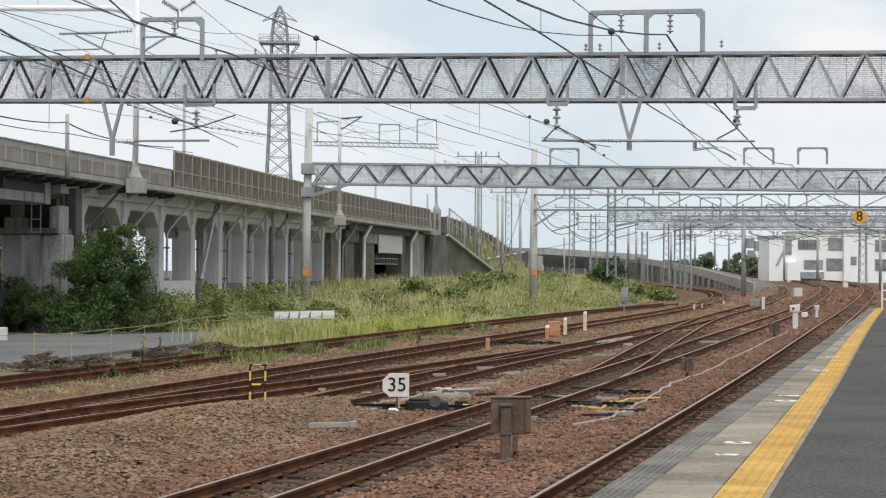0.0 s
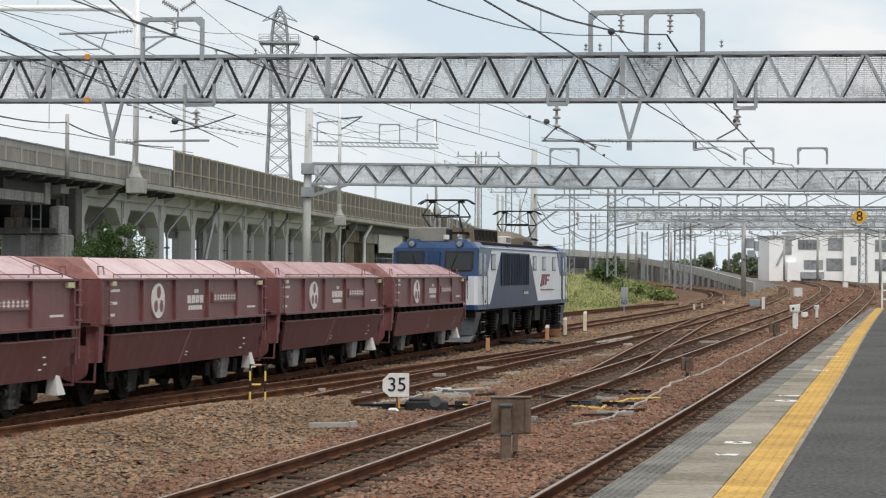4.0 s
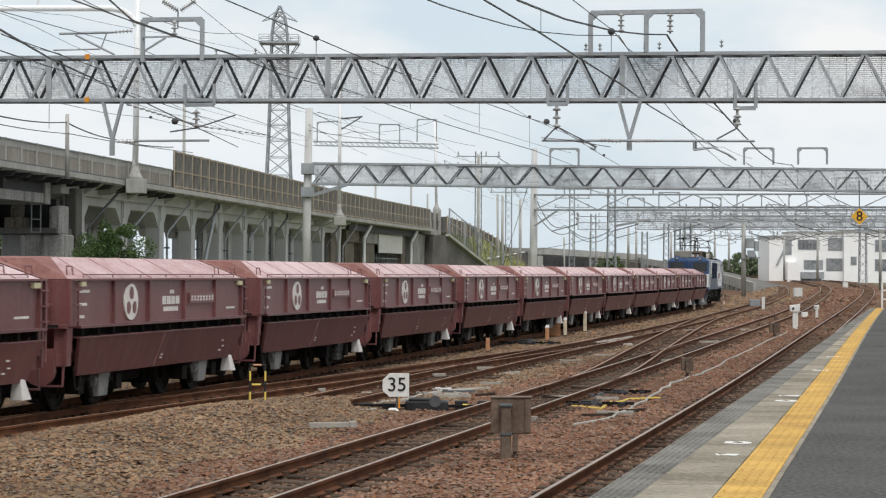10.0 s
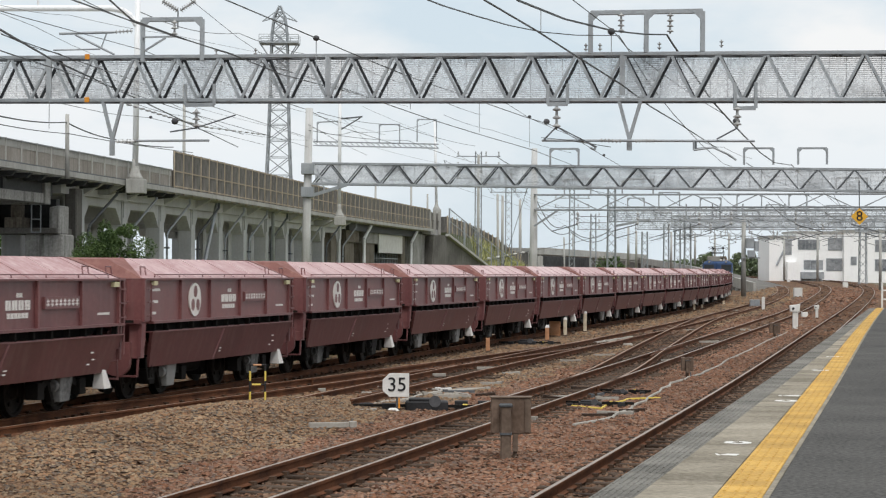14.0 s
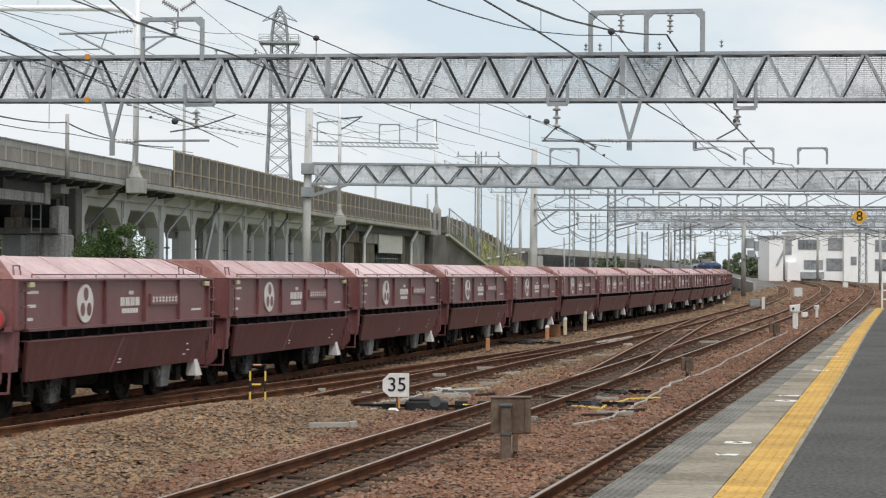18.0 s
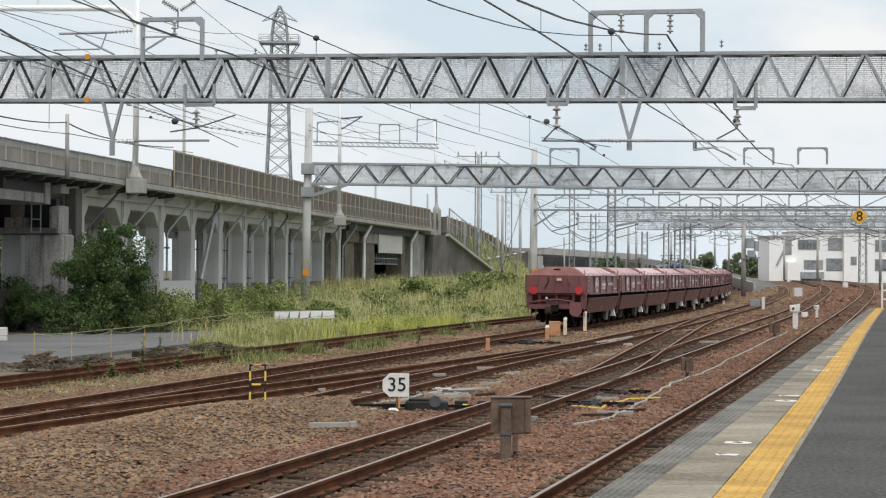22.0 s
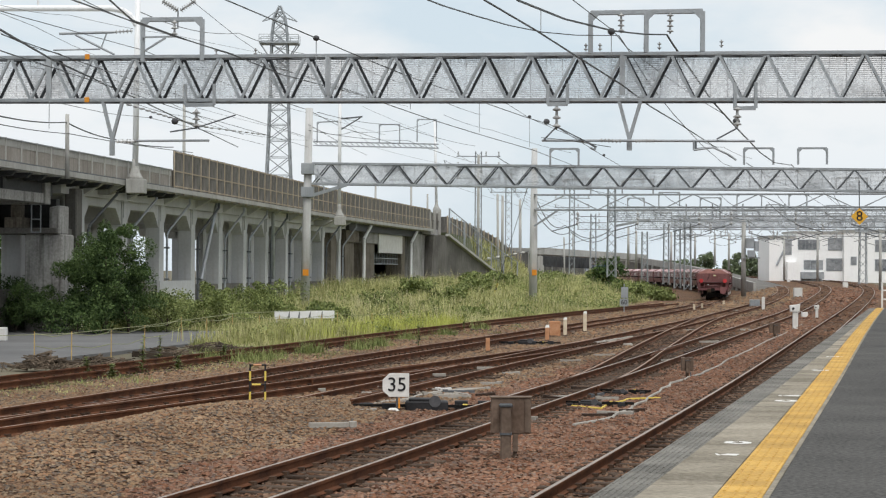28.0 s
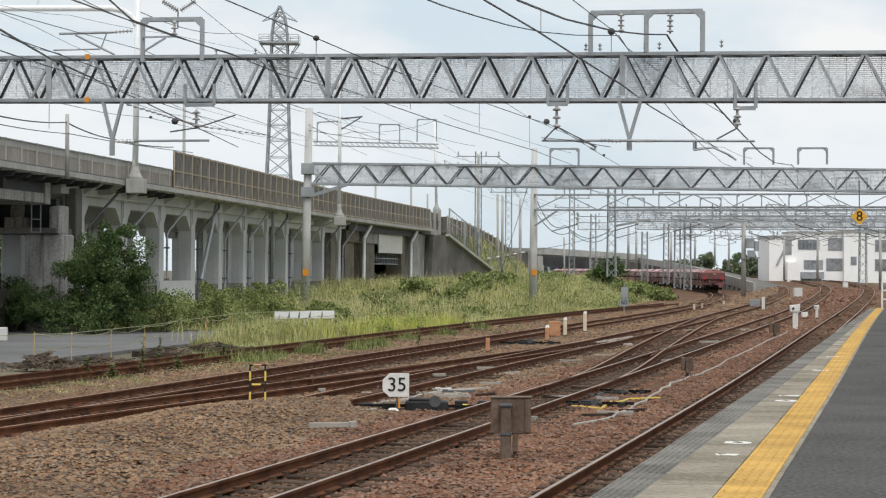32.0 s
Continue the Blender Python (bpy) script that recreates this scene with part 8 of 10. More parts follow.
def locomotive():
    """A box-cab electric locomotive on three two-axle bogies, front towards +y."""
    w = thing("electric_locomotive", "blue and white electric locomotive with raised pantographs and slanted side panels", "locomotive")
    X, Y = 1.43, 8.45
    prof = [(X, 1.2), (X, 3.16), (1.37, 3.26), (1.1, 3.37), (0.6, 3.44), (0, 3.46)]
    ring = lambda y: [(a, y, b) for a, b in prof] + [(-a, y, b) for a, b in prof[-2::-1]]
    part("body", Shape().sweep([ring(-7.3), ring(7.3)]), M["loco_white"], w)
    roof_prof = [(1.0, 3.385), (0.6, 3.44), (0, 3.46), (-0.6, 3.44), (-1.0, 3.385), (-1.0, 3.3), (1.0, 3.3)]
    part("roof", Shape().sweep([[(a, y, b + 0.012) for a, b in roof_prof] for y in (-7.6, 7.6)]), M["loco_grey"], w)
    for e in (-1, 1):
        f = e
        cab = [(X, f * 7.3), (X, f * 8.68), (1.34, f * 8.8), (0, f * 8.86), (-1.34, f * 8.8), (-X, f * 8.68), (-X, f * 7.3)]
        up = [(X, f * 7.3), (1.42, f * 8.52), (1.32, f * 8.62), (0, f * 8.68), (-1.32, f * 8.62), (-1.42, f * 8.52), (-X, f * 7.3)]
        top = [(1.2, f * 7.3), (1.2, f * 8.3), (1.1, f * 8.4), (0, f * 8.46), (-1.1, f * 8.4), (-1.2, f * 8.3), (-1.2, f * 7.3)]
        lower = part("cab_lower", Shape().sweep([[(a, b, 1.2) for a, b in cab], [(a, b, 2.3) for a, b in cab]]), M["loco_white"], w, "white lower cab front", bevel=0)
        upper = part("cab_upper", Shape().sweep([[(a, b, 2.3) for a, b in cab], [(a, b, 3.22) for a, b in up], [(a, b, 3.42) for a, b in top]]), M["loco_blue"], w, "deep blue upper cab with windscreens", bevel=0)
        part("cab_band", Shape().sweep([[(a * 1.005, b + f * 0.006, 1.2) for a, b in cab], [(a * 1.005, b + f * 0.006, 1.36) for a, b in cab]]), M["loco_blue"], w)
        for k in (-1, 1):
            def front(x0, x1, z0, z1, out=0.02):
                q = []
                for x, z in ((x0, z0), (x1, z0), (x1, z1), (x0, z1)):
                    q.append((k * x, f * (8.86 - 0.06 * (x / 1.2) ** 2 - 0.18 * (z - 2.3) + out), z))
                return q
            a, b = front(0.4, 1.24, 2.5, 3.05), front(0.4, 1.24, 2.5, 3.05, -0.05)
            part("windscreen", Shape().sweep([b, a]), M["glass"], upper, "dark windscreen")
            part("windscreen_surround", Shape().sweep([front(0.35, 1.3, 2.44, 3.11, -0.05), front(0.35, 1.3, 2.44, 3.11, 0.008)]), M["black"], upper)
            part("wiper", Shape().tube(front(0.55, 0.56, 2.48, 2.6, 0.05)[0], (k * 0.75, f * (8.72), 3.0), 0.012, n=5), M["underframe"], upper)
            lamp = part("headlamp", Shape().lathe((k * 0.8, f * 8.2, 3.36), (k * 0.8, f * 8.66, 3.34), [(0, 0.05), (0.05, 0.12), (0.42, 0.125), (0.44, 0.1), (0.44, 0.0)], 18), M["loco_blue"], w, smooth=True)
            part("lamp_fairing", Shape().hexa([(k * 0.8 - 0.24, min(f * 7.75, f * 8.5), 3.3), (k * 0.8 + 0.24, min(f * 7.75, f * 8.5), 3.3), (k * 0.8 + 0.24, max(f * 7.75, f * 8.5), 3.3), (k * 0.8 - 0.24, max(f * 7.75, f * 8.5), 3.3), (k * 0.8 - 0.2, min(f * 7.85, f * 8.4), 3.52), (k * 0.8 + 0.2, min(f * 7.85, f * 8.4), 3.52), (k * 0.8 + 0.2, max(f * 7.85, f * 8.4), 3.52), (k * 0.8 - 0.2, max(f * 7.85, f * 8.4), 3.52)]), M["loco_blue"], w, "blue headlamp fairing", bevel=0.03)
            part("lens", Shape().lathe((k * 0.8, f * 8.64, 3.34), (k * 0.8, f * 8.67, 3.34), [(0, 0.0), (0, 0.1), (0.02, 0.08), (0.03, 0)], 18), M["lamp_glass"], lamp)
            tl = part("tail_lamp", Shape().lathe((k * 0.92, f * 8.78, 1.82), (k * 0.92, f * 8.9, 1.82), [(0, 0.0), (0, 0.11), (0.1, 0.11), (0.11, 0.08), (0.11, 0)], 16), M["black"], lower)
            part("tail_lens", Shape().lathe((k * 0.92, f * 8.88, 1.82), (k * 0.92, f * 8.9, 1.82), [(0, 0.0), (0.0, 0.07), (0.02, 0.06), (0.025, 0)], 14), M["tail_red"], tl)
            part("handrail", Shape().chain([(k * 1.14, f * 8.92, 1.55), (k * 1.14, f * 8.92, 2.1), (k * 1.02, f * 8.93, 2.15)], 0.014), M["galv_dark"], lower)
            part("skirt", Shape().hexa([(k * 0.55, f * 8.2, 0.35), (k * 1.25, f * 8.2, 0.35), (k * 1.25, f * 8.62, 0.35), (k * 0.55, f * 8.7, 0.35), (k * 0.5, f * 7.7, 1.12), (k * 1.38, f * 7.7, 1.12), (k * 1.38, f * 8.6, 1.12), (k * 0.5, f * 8.7, 1.12)]), M["galv_dark"], w, "grey steel skirt", bevel=0.015)
        part("front_door", Shape().sweep([[(x, f * 8.86 - 0.0, z) for x, z in ((-0.2, 2.32), (0.2, 2.32), (0.2, 3.1), (-0.2, 3.1))], [(x, f * (8.9 - 0.18 * (z - 2.3)), z) for x, z in ((-0.2, 2.32), (0.2, 2.32), (0.2, 3.1), (-0.2, 3.1))]]), M["loco_blue"], upper)
        part("door_window", Shape().sweep([[(x, f * (8.86 - 0.18 * (z - 2.3)), z) for x, z in ((-0.14, 2.6), (0.14, 2.6), (0.14, 3.0), (-0.14, 3.0))], [(x, f * (8.91 - 0.18 * (z - 2.3)), z) for x, z in ((-0.14, 2.6), (0.14, 2.6), (0.14, 3.0), (-0.14, 3.0))]]), M["glass"], upper)
        np_ = part("number_panel", Shape().box(0.5, 1.15, min(f * 8.8, f * 8.885), max(f * 8.8, f * 8.885), 2.16, 2.3), M["loco_blue"], lower)
        bars = Shape()
        for i in range(4):
            bars.box(0.56 + i * 0.14, 0.66 + i * 0.14, min(f * 8.885, f * 8.89), max(f * 8.885, f * 8.89), 2.185, 2.275)
        tagged(part("number_bars", bars, M["mark_white"], np_), kind="stuff")
        part("coupler", Shape().box(-0.14, 0.14, min(f * 8.6, f * 9.2), max(f * 8.6, f * 9.2), 0.78, 1.0).box(-0.19, 0.19, min(f * 9.1, f * 9.28), max(f * 9.1, f * 9.28), 0.7, 1.06), M["underframe"], w, bevel=0.02)
        part("pilot", Shape().hexa([(-1.2, f * 8.3, 0.14), (1.2, f * 8.3, 0.14), (1.2, f * 8.75, 0.14), (-1.2, f * 8.75, 0.14), (-1.3, f * 8.2, 0.36), (1.3, f * 8.2, 0.36), (1.3, f * 8.6, 0.36), (-1.3, f * 8.6, 0.36)]), M["galv_dark"], w, bevel=0.01)
        part("buffer_beam", Shape().box(-1.35, 1.35, min(f * 8.3, f * 8.72), max(f * 8.3, f * 8.72), 0.95, 1.3), M["underframe"], w)
    for k in (-1, 1):
        x = k * X
        # slate parallelogram with three louvres, blue strip above and below, blue cab flanks
        part("slate_panel", side_panel([(-6.65, 1.36), (2.15, 1.36), (0.4, 3.12), (-4.8, 3.12)], x), M["loco_slate"], w, "slate-blue slanted side panel")
        part("lower_band", side_panel([(-7.3, 1.2), (7.3, 1.2), (7.3, 1.36), (-7.3, 1.36)], x), M["loco_slate"], w)
        part("cab_flank", side_panel([(-8.66, 2.3), (-7.2, 2.3), (-6.5, 3.2), (-8.5, 3.2)], x), M["loco_blue"], w)
        part("cab_flank", side_panel([(8.66, 2.3), (7.05, 2.3), (6.35, 3.2), (8.5, 3.2)], x), M["loco_blue"], w)
        for y0, y1 in ((-4.85, -3.42), (-3.05, -1.65), (-1.3, 0.1)):
            lv = part("louvre", side_panel([(y0, 1.97), (y1, 1.97), (y1, 3.08), (y0, 3.08)], x + k * 0.012, 0.02), M["louvre"], w, "dark ventilation louvre")
            for i in (0, 1, 2, 3):
                y = y0 + (y1 - y0) * i / 3
                part("louvre_bar", Shape().bar((x + k * 0.045, y, 1.97), (x + k * 0.045, y, 3.08), 0.02 if i in (0, 3) else 0.012, 0.045 if i in (0, 3) else 0.02), M["loco_slate" if i in (0, 3) else "louvre"], lv)
            slats = Shape()
            for i in range(24):
                z = 2.0 + i * 0.046
                slats.bar((x + k * 0.034, y0 + 0.03, z), (x + k * 0.034, y1 - 0.03, z), 0.014, 0.012)
            part("louvre_slats", slats, M["louvre"], lv)
        for y0, y1 in ((-6.55, -5.85), (1.1, 1.82), (3.12, 3.8), (5.25, 5.95)):
            fr = part("side_window", side_panel([(y0, 2.5), (y1, 2.5), (y1, 3.04), (y0, 3.04)], x + k * 0.002, 0.02), M["galv_dark"], w, bevel=0.006)
            part("pane", side_panel([(y0 + 0.05, 2.54), (y1 - 0.05, 2.54), (y1 - 0.05, 3.0), (y0 + 0.05, 3.0)], x + k * 0.022, 0.006), M["glass"], fr)
        for s in (-1, 1):
            fr = part("cab_side_window", side_panel([(s * 8.62, 2.36), (s * 8.12, 2.36), (s * 8.12, 3.06), (s * 8.54, 3.06)], x + k * 0.014, 0.02), M["galv"], w)
            part("pane", side_panel([(s * 8.57, 2.41), (s * 8.39, 2.41), (s * 8.38, 3.01), (s * 8.5, 3.01)], x + k * 0.034, 0.006), M["glass"], fr)
            part("pane", side_panel([(s * 8.35, 2.41), (s * 8.17, 2.41), (s * 8.17, 3.01), (s * 8.34, 3.01)], x + k * 0.034, 0.006), M["glass"], fr)
            dr = part("cab_door", side_panel([(s * 7.95, 1.5), (s * 7.47, 1.5), (s * 7.47, 3.1), (s * 7.95, 3.1)], x + k * 0.013, 0.01), M["loco_white"], w)
            part("door_top", side_panel([(s * 7.96, 2.3), (s * 7.46, 2.3), (s * 7.46, 3.11), (s * 7.96, 3.11)], x + k * 0.022, 0.006), M["loco_blue"], dr)
            part("pane", side_panel([(s * 7.87, 2.45), (s * 7.55, 2.45), (s * 7.55, 3.02), (s * 7.87, 3.02)], x + k * 0.028, 0.006), M["glass"], dr)
            for e in (7.36, 8.04):
                part("grab_rail", Shape().tube((x + k * 0.06, s * e, 1.3), (x + k * 0.06, s * e, 2.3), 0.014, n=6), M["galv_dark"], w)
            part("ladder_rail", Shape().bar((x - k * 0.12, s * 7.3, 0.4), (x - k * 0.12, s * 7.3, 1.3), 0.03), M["underframe"], w)
            part("ladder_rail", Shape().bar((x - k * 0.12, s * 7.65, 0.4), (x - k * 0.12, s * 7.65, 1.3), 0.03), M["underframe"], w)
            for z in (0.45, 0.78, 1.1):
                part("step", Shape().bar((x - k * 0.08, s * 7.3, z), (x - k * 0.08, s * 7.65, z), 0.1, 0.025), M["galv"], w)
            part("door_grip", Shape().chain([(x + k * 0.03, s * 8.2, 1.72), (x + k * 0.07, s * 8.2, 1.74), (x + k * 0.07, s * 8.2, 1.94), (x + k * 0.03, s * 8.2, 1.96)], 0.012, 6), M["galv_dark"], w)
            part("door_gap", Shape().bar((x + k * 0.012, s * 7.46, 1.4), (x + k * 0.012, s * 7.46, 3.12), 0.03, 0.025), M["black"], w)
        # emblem as plain slanted strokes, with a line under it
        lg = Shape()
        for a, foot in ((0.0, 0.0), (0.4, 0.1), (0.86, 0.1)):
            y = 2.82 + a
            pts = ((y, 1.9 + foot * 0.4), (y + 0.28, 1.9 + foot * 0.4), (y + 0.46, 2.36), (y + 0.18, 2.36))
            lg.sweep([[(x + k * 0.002, p, q) for p, q in pts], [(x + k * 0.016, p, q) for p, q in pts]])
        for p0, p1, q0, q1 in ((2.68, 3.0, 1.9, 1.99), (3.5, 4.1, 2.28, 2.36), (4.0, 4.5, 2.1, 2.17), (4.1, 4.66, 2.28, 2.36), (2.75, 5.6, 1.75, 1.79)):
            lg.box(min(x + k * 0.002, x + k * 0.016), max(x + k * 0.002, x + k * 0.016), p0, p1, q0, q1)
        part("side_emblem", lg, M["logo_red"], w, "dull red slanted emblem with a line beneath")
        npl = part("number_plate", side_panel([(-0.75, 1.6), (0.25, 1.6), (0.25, 1.78), (-0.75, 1.78)], x + k * 0.012, 0.014), M["galv_dark"], w)
        bars = Shape()
        for i in range(6):
            bars.box(min(x + k * 0.026, x + k * 0.03), max(x + k * 0.026, x + k * 0.03), -0.68 + i * 0.145, -0.68 + i * 0.145 + 0.05, 1.64, 1.74)
        tagged(part("number_bars", bars, M["mark_white"], npl), kind="stuff")
        part("gutter", Shape().bar((x, -8.3, 3.23), (x, 8.3, 3.23), 0.05, 0.03), M["loco_blue"], w)
        part("roof_flank", Shape().sweep([[(k * a, y, b) for a, b in ((1.385, 3.25), (1.115, 3.385), (1.09, 3.33), (1.35, 3.2))] for y in (-7.4, 7.4)]), M["loco_blue"], w, "blue sloping roof edge")
    # roof: air grille housings, casings, boxes, conduits, pantographs
    grille = part("roof_grille", Shape().hexa([(-0.85, -6.6, 3.36), (0.85, -6.6, 3.36), (0.85, -2.5, 3.36), (-0.85, -2.5, 3.36), (-0.82, -6.55, 3.92), (0.82, -6.55, 3.92), (0.82, -2.55, 3.92), (-0.82, -2.55, 3.92)]), M["roof_rust"], w, "sooty tan roof grille housing")
    for i in range(6):
        for k in (-1, 1):
            y = -6.45 + i * 0.65
            part("grille_panel", Shape().box(min(k * 0.8, k * 0.853), max(k * 0.8, k * 0.853), y, y + 0.54, 3.5, 3.87), M["underframe"], grille)
    part("roof_unit", Shape().box(0.25, 1.0, -2.35, -0.85, 3.4, 3.72), M["mark_white"], w, "pale roof ventilator box", bevel=0.02)
    part("roof_unit_grille", Shape().box(0.99, 1.012, -1.85, -0.95, 3.5, 3.68), M["loco_grey"], w)
    rings = []
    for i in range(13):
        u = i / 12
        y, h = -0.75 + 4.6 * u, 0.16 + 0.46 * math.sin(math.pi * min(1.0, 0.16 + u * 0.84)) ** 0.7 * (1 if u < 0.95 else 0.8)
        rings.append([(a * 0.97, y, 3.36 + b * h / 0.6) for a, b in ((0.98, 0.0), (0.98, 0.34), (0.85, 0.5), (0.5, 0.58), (-0.5, 0.58), (-0.85, 0.5), (-0.98, 0.34), (-0.98, 0.0))])
    case = part("resistor_casing", Shape().sweep(rings), M["roof_rust"], w, "long arched tan roof casing")
    for i in range(4):
        part("casing_louvre", Shape().box(0.93, 0.975, 1.75 + i * 0.46, 2.1 + i * 0.46, 3.4, 3.58), M["louvre"], case)
    part("roof_box", Shape().box(-1.0, 0.25, -8.25, -7.25, 3.42, 3.9), M["loco_grey"], w, "grey roof-mounted cooler box", bevel=0.03)
    part("roof_box_grille", Shape().box(0.245, 0.27, -8.15, -7.35, 3.5, 3.84), M["louvre"], w)
    part("roof_box", Shape().box(-0.2, 0.7, 3.9, 4.7, 3.45, 3.8), M["loco_grey"], w, bevel=0.02)
    part("horn_box", Shape().box(0.5, 0.9, 7.4, 7.9, 3.5, 3.58).tube((0.3, -8.35, 3.5), (0.3, -8.35, 3.65), 0.1, n=10), M["mark_white"], w)
    part("conduit", Shape().tube((1.05, -7.0, 3.42), (1.05, 7.4, 3.42), 0.035, n=6).tube((1.18, -7.0, 3.37), (1.18, 7.4, 3.37), 0.025, n=6), M["underframe"], w)
    pantograph(w, -7.0)
    pantograph(w, 5.4)
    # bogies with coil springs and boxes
    # Filler along the whole length, added to block the view between the wheels.
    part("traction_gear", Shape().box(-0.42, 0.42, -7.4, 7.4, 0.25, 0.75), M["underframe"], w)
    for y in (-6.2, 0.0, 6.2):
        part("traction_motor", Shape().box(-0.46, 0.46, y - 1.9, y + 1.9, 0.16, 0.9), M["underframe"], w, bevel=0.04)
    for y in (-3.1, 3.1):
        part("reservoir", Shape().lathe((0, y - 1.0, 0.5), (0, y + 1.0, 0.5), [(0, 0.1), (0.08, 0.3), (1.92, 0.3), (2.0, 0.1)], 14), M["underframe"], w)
    # Black filler below the floor, added to keep the underside dark.
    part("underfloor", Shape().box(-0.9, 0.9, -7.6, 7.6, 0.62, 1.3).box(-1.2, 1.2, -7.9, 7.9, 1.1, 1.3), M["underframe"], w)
    for y in (-6.2, 0.0, 6.2):
        s = Shape()
        for k in (-1, 1):
            xx = k * 1.05
            s.bar((xx, y - 1.75, 0.72), (xx, y + 1.75, 0.72), 0.12, 0.2)
            s.bar((xx, y - 0.5, 0.5), (xx, y + 0.5, 0.5), 0.1, 0.14)
            for e in (-1, 1):
                s.box(xx - 0.12, xx + 0.14, y + e * 1.25 - 0.2, y + e * 1.25 + 0.2, 0.34, 0.78)
        b = part("loco_bogie", s, M["underframe"], w, bevel=0.012)
        for e in (-1, 1):
            wheelset(b, y + e * 1.25, 0.55)
        for k in (-1, 1):
            for e in (-0.85, 0.85):
                sp = Shape()
                sp.lathe((k * 1.2, y + e, 0.42), (k * 1.2, y + e, 1.08), [(i * 0.0471, 0.18 if i % 2 else 0.12) for i in range(15)], 14)
                part("coil_spring", sp, M["underframe"], b)
            for e in (-1.62, 1.62):
                part("sand_box", Shape().hexa([(k * 1.14 - 0.1, y + e - 0.14, 0.45), (k * 1.14 + 0.1, y + e - 0.14, 0.45), (k * 1.14 + 0.1, y + e + 0.14, 0.45), (k * 1.14 - 0.1, y + e + 0.14, 0.45), (k * 1.14 - 0.14, y + e - 0.22, 1.0), (k * 1.14 + 0.14, y + e - 0.22, 1.0), (k * 1.14 + 0.14, y + e + 0.22, 1.0), (k * 1.14 - 0.14, y + e + 0.22, 1.0)]), M["box_grey"], b, "dusty grey sand box", bevel=0.012)
    for k in (-1, 1):
        for y in (-7.3, -4.9, -1.3, 1.3, 4.9, 7.3):
            part("axle_guard", Shape().box(min(k * 0.85, k * 1.18), max(k * 0.85, k * 1.18), y - 0.26, y + 0.26, 0.4, 1.0).tube((k * 1.18, y, 0.62), (k * 1.26, y, 0.62), 0.15, n=12), M["underframe"], w, bevel=0.02)
            part("brake_hanger", Shape().bar((k * 1.1, y + 0.4, 0.35), (k * 1.16, y + 0.42, 1.1), 0.06).bar((k * 1.12, y - 0.42, 0.4), (k * 1.16, y - 0.4, 1.1), 0.05), M["box_grey"], w)
        for y in (-3.1, 3.1):
            part("equipment_box", Shape().box(min(k * 0.8, k * 1.25), max(k * 0.8, k * 1.25), y - 0.55, y + 0.55, 0.6, 1.2), M["box_grey"], w, bevel=0.02)
    return w


# ---------------------------------------------------------------- road and left-hand clutter
solid("road", Shape().hexa([Vector(q) for q in ((-13.0, 57.5, -0.6), (-7.9, 84.0, -0.6), (-8.6, 92.0, -0.6), (-60.0, 92.0, -0.6), (-13.0, 57.5, -0.3), (-7.9, 84.0, -0.3), (-8.6, 92.0, -0.3), (-60.0, 92.0, -0.3))]), M["road"], "grey asphalt yard road below the viaduct", "road", kind="structure")
M["rope"] = surface("yellow_green_rope", (0.2, 0.21, 0.12), (0.32, 0.33, 0.2), 0.8, bump=0)
M["post_yellow"] = surface("faded_yellow_post", (0.4, 0.27, 0.1), (0.55, 0.4, 0.18), 0.7, grain=20, patch=3, bump=0.03)
posts = [(-12.23, 60.99, -0.30), (-11.14, 61.14, -0.30), (-10.23, 62.85, -0.30), (-9.98, 68.20, -0.30), (-10.35, 80.64, -0.30), (-9.07, 78.26, -0.30), (-8.80, 85.17, -0.30), (-7.62, 84.66, -0.30), (-6.81, 84.81, -0.30), (-5.15, 86.63, -0.30), (-4.78, 92.42, -0.30), (-3.16, 91.03, -0.30), (-2.03, 98.56, -0.30)]
fence = thing("rope_fence", "low rope fence on thin yellow posts beside the road", "fence")
for i, q in enumerate(posts):
    v = Vector(q)
    part("post", Shape().tube(v, v + Vector((0, 0, 0.88)), 0.016, n=8), M["post_yellow"], fence)
    if i:
        u = Vector(posts[i - 1])
        for z in (0.82, 0.45):
            mid = (u + v) / 2 + Vector((0, 0, z - 0.1))
            part("rope", Shape().chain([u + Vector((0, 0, z)), mid, v + Vector((0, 0, z))], 0.012, 5), M["rope"], fence)
long_rope = Shape().chain([(-15.34, 70.00, 0.14), (-13.28, 72.00, 0.17), (-10.77, 74.00, 0.41), (-7.89, 78.00, 0.80), (-5.23, 84.00, 0.81)], 0.014, 5)
part("rope", long_rope, M["rope"], fence)

M["white_clean"] = surface("clean_white_paint", (0.8, 0.8, 0.79), (0.9, 0.9, 0.9), 0.5, grain=20, patch=2, bump=0.03)
barrier = thing("road_barrier", "white plank barrier with dark stripes near the mast", "barrier")
a, b = Vector((-7.59, 92.00, 0.44)), Vector((-4.85, 91.00, 0.50))
part("plank", Shape().bar(a, b, 0.05, 0.34), M["white_clean"], barrier)
for u in (0.03, 0.5, 0.97):
    v = a.lerp(b, u)
    part("leg", Shape().bar((v.x, v.y + 0.06, -0.4), (v.x, v.y + 0.06, v.z + 0.1), 0.06), M["white"], barrier)
for u in (0.25, 0.42, 0.6, 0.8):
    v = a.lerp(b, u)
    part("stripe", Shape().hexa([v + Vector(q) for q in ((-0.08, -0.034, -0.14), (0.1, -0.034, -0.14), (0.1, -0.028, -0.14), (-0.08, -0.028, -0.14), (0.0, -0.034, 0.14), (0.18, -0.034, 0.14), (0.18, -0.028, 0.14), (0.0, -0.028, 0.14))]), M["galv_dark"], barrier)
wb = Vector((-16.95, 78.15, -0.30))
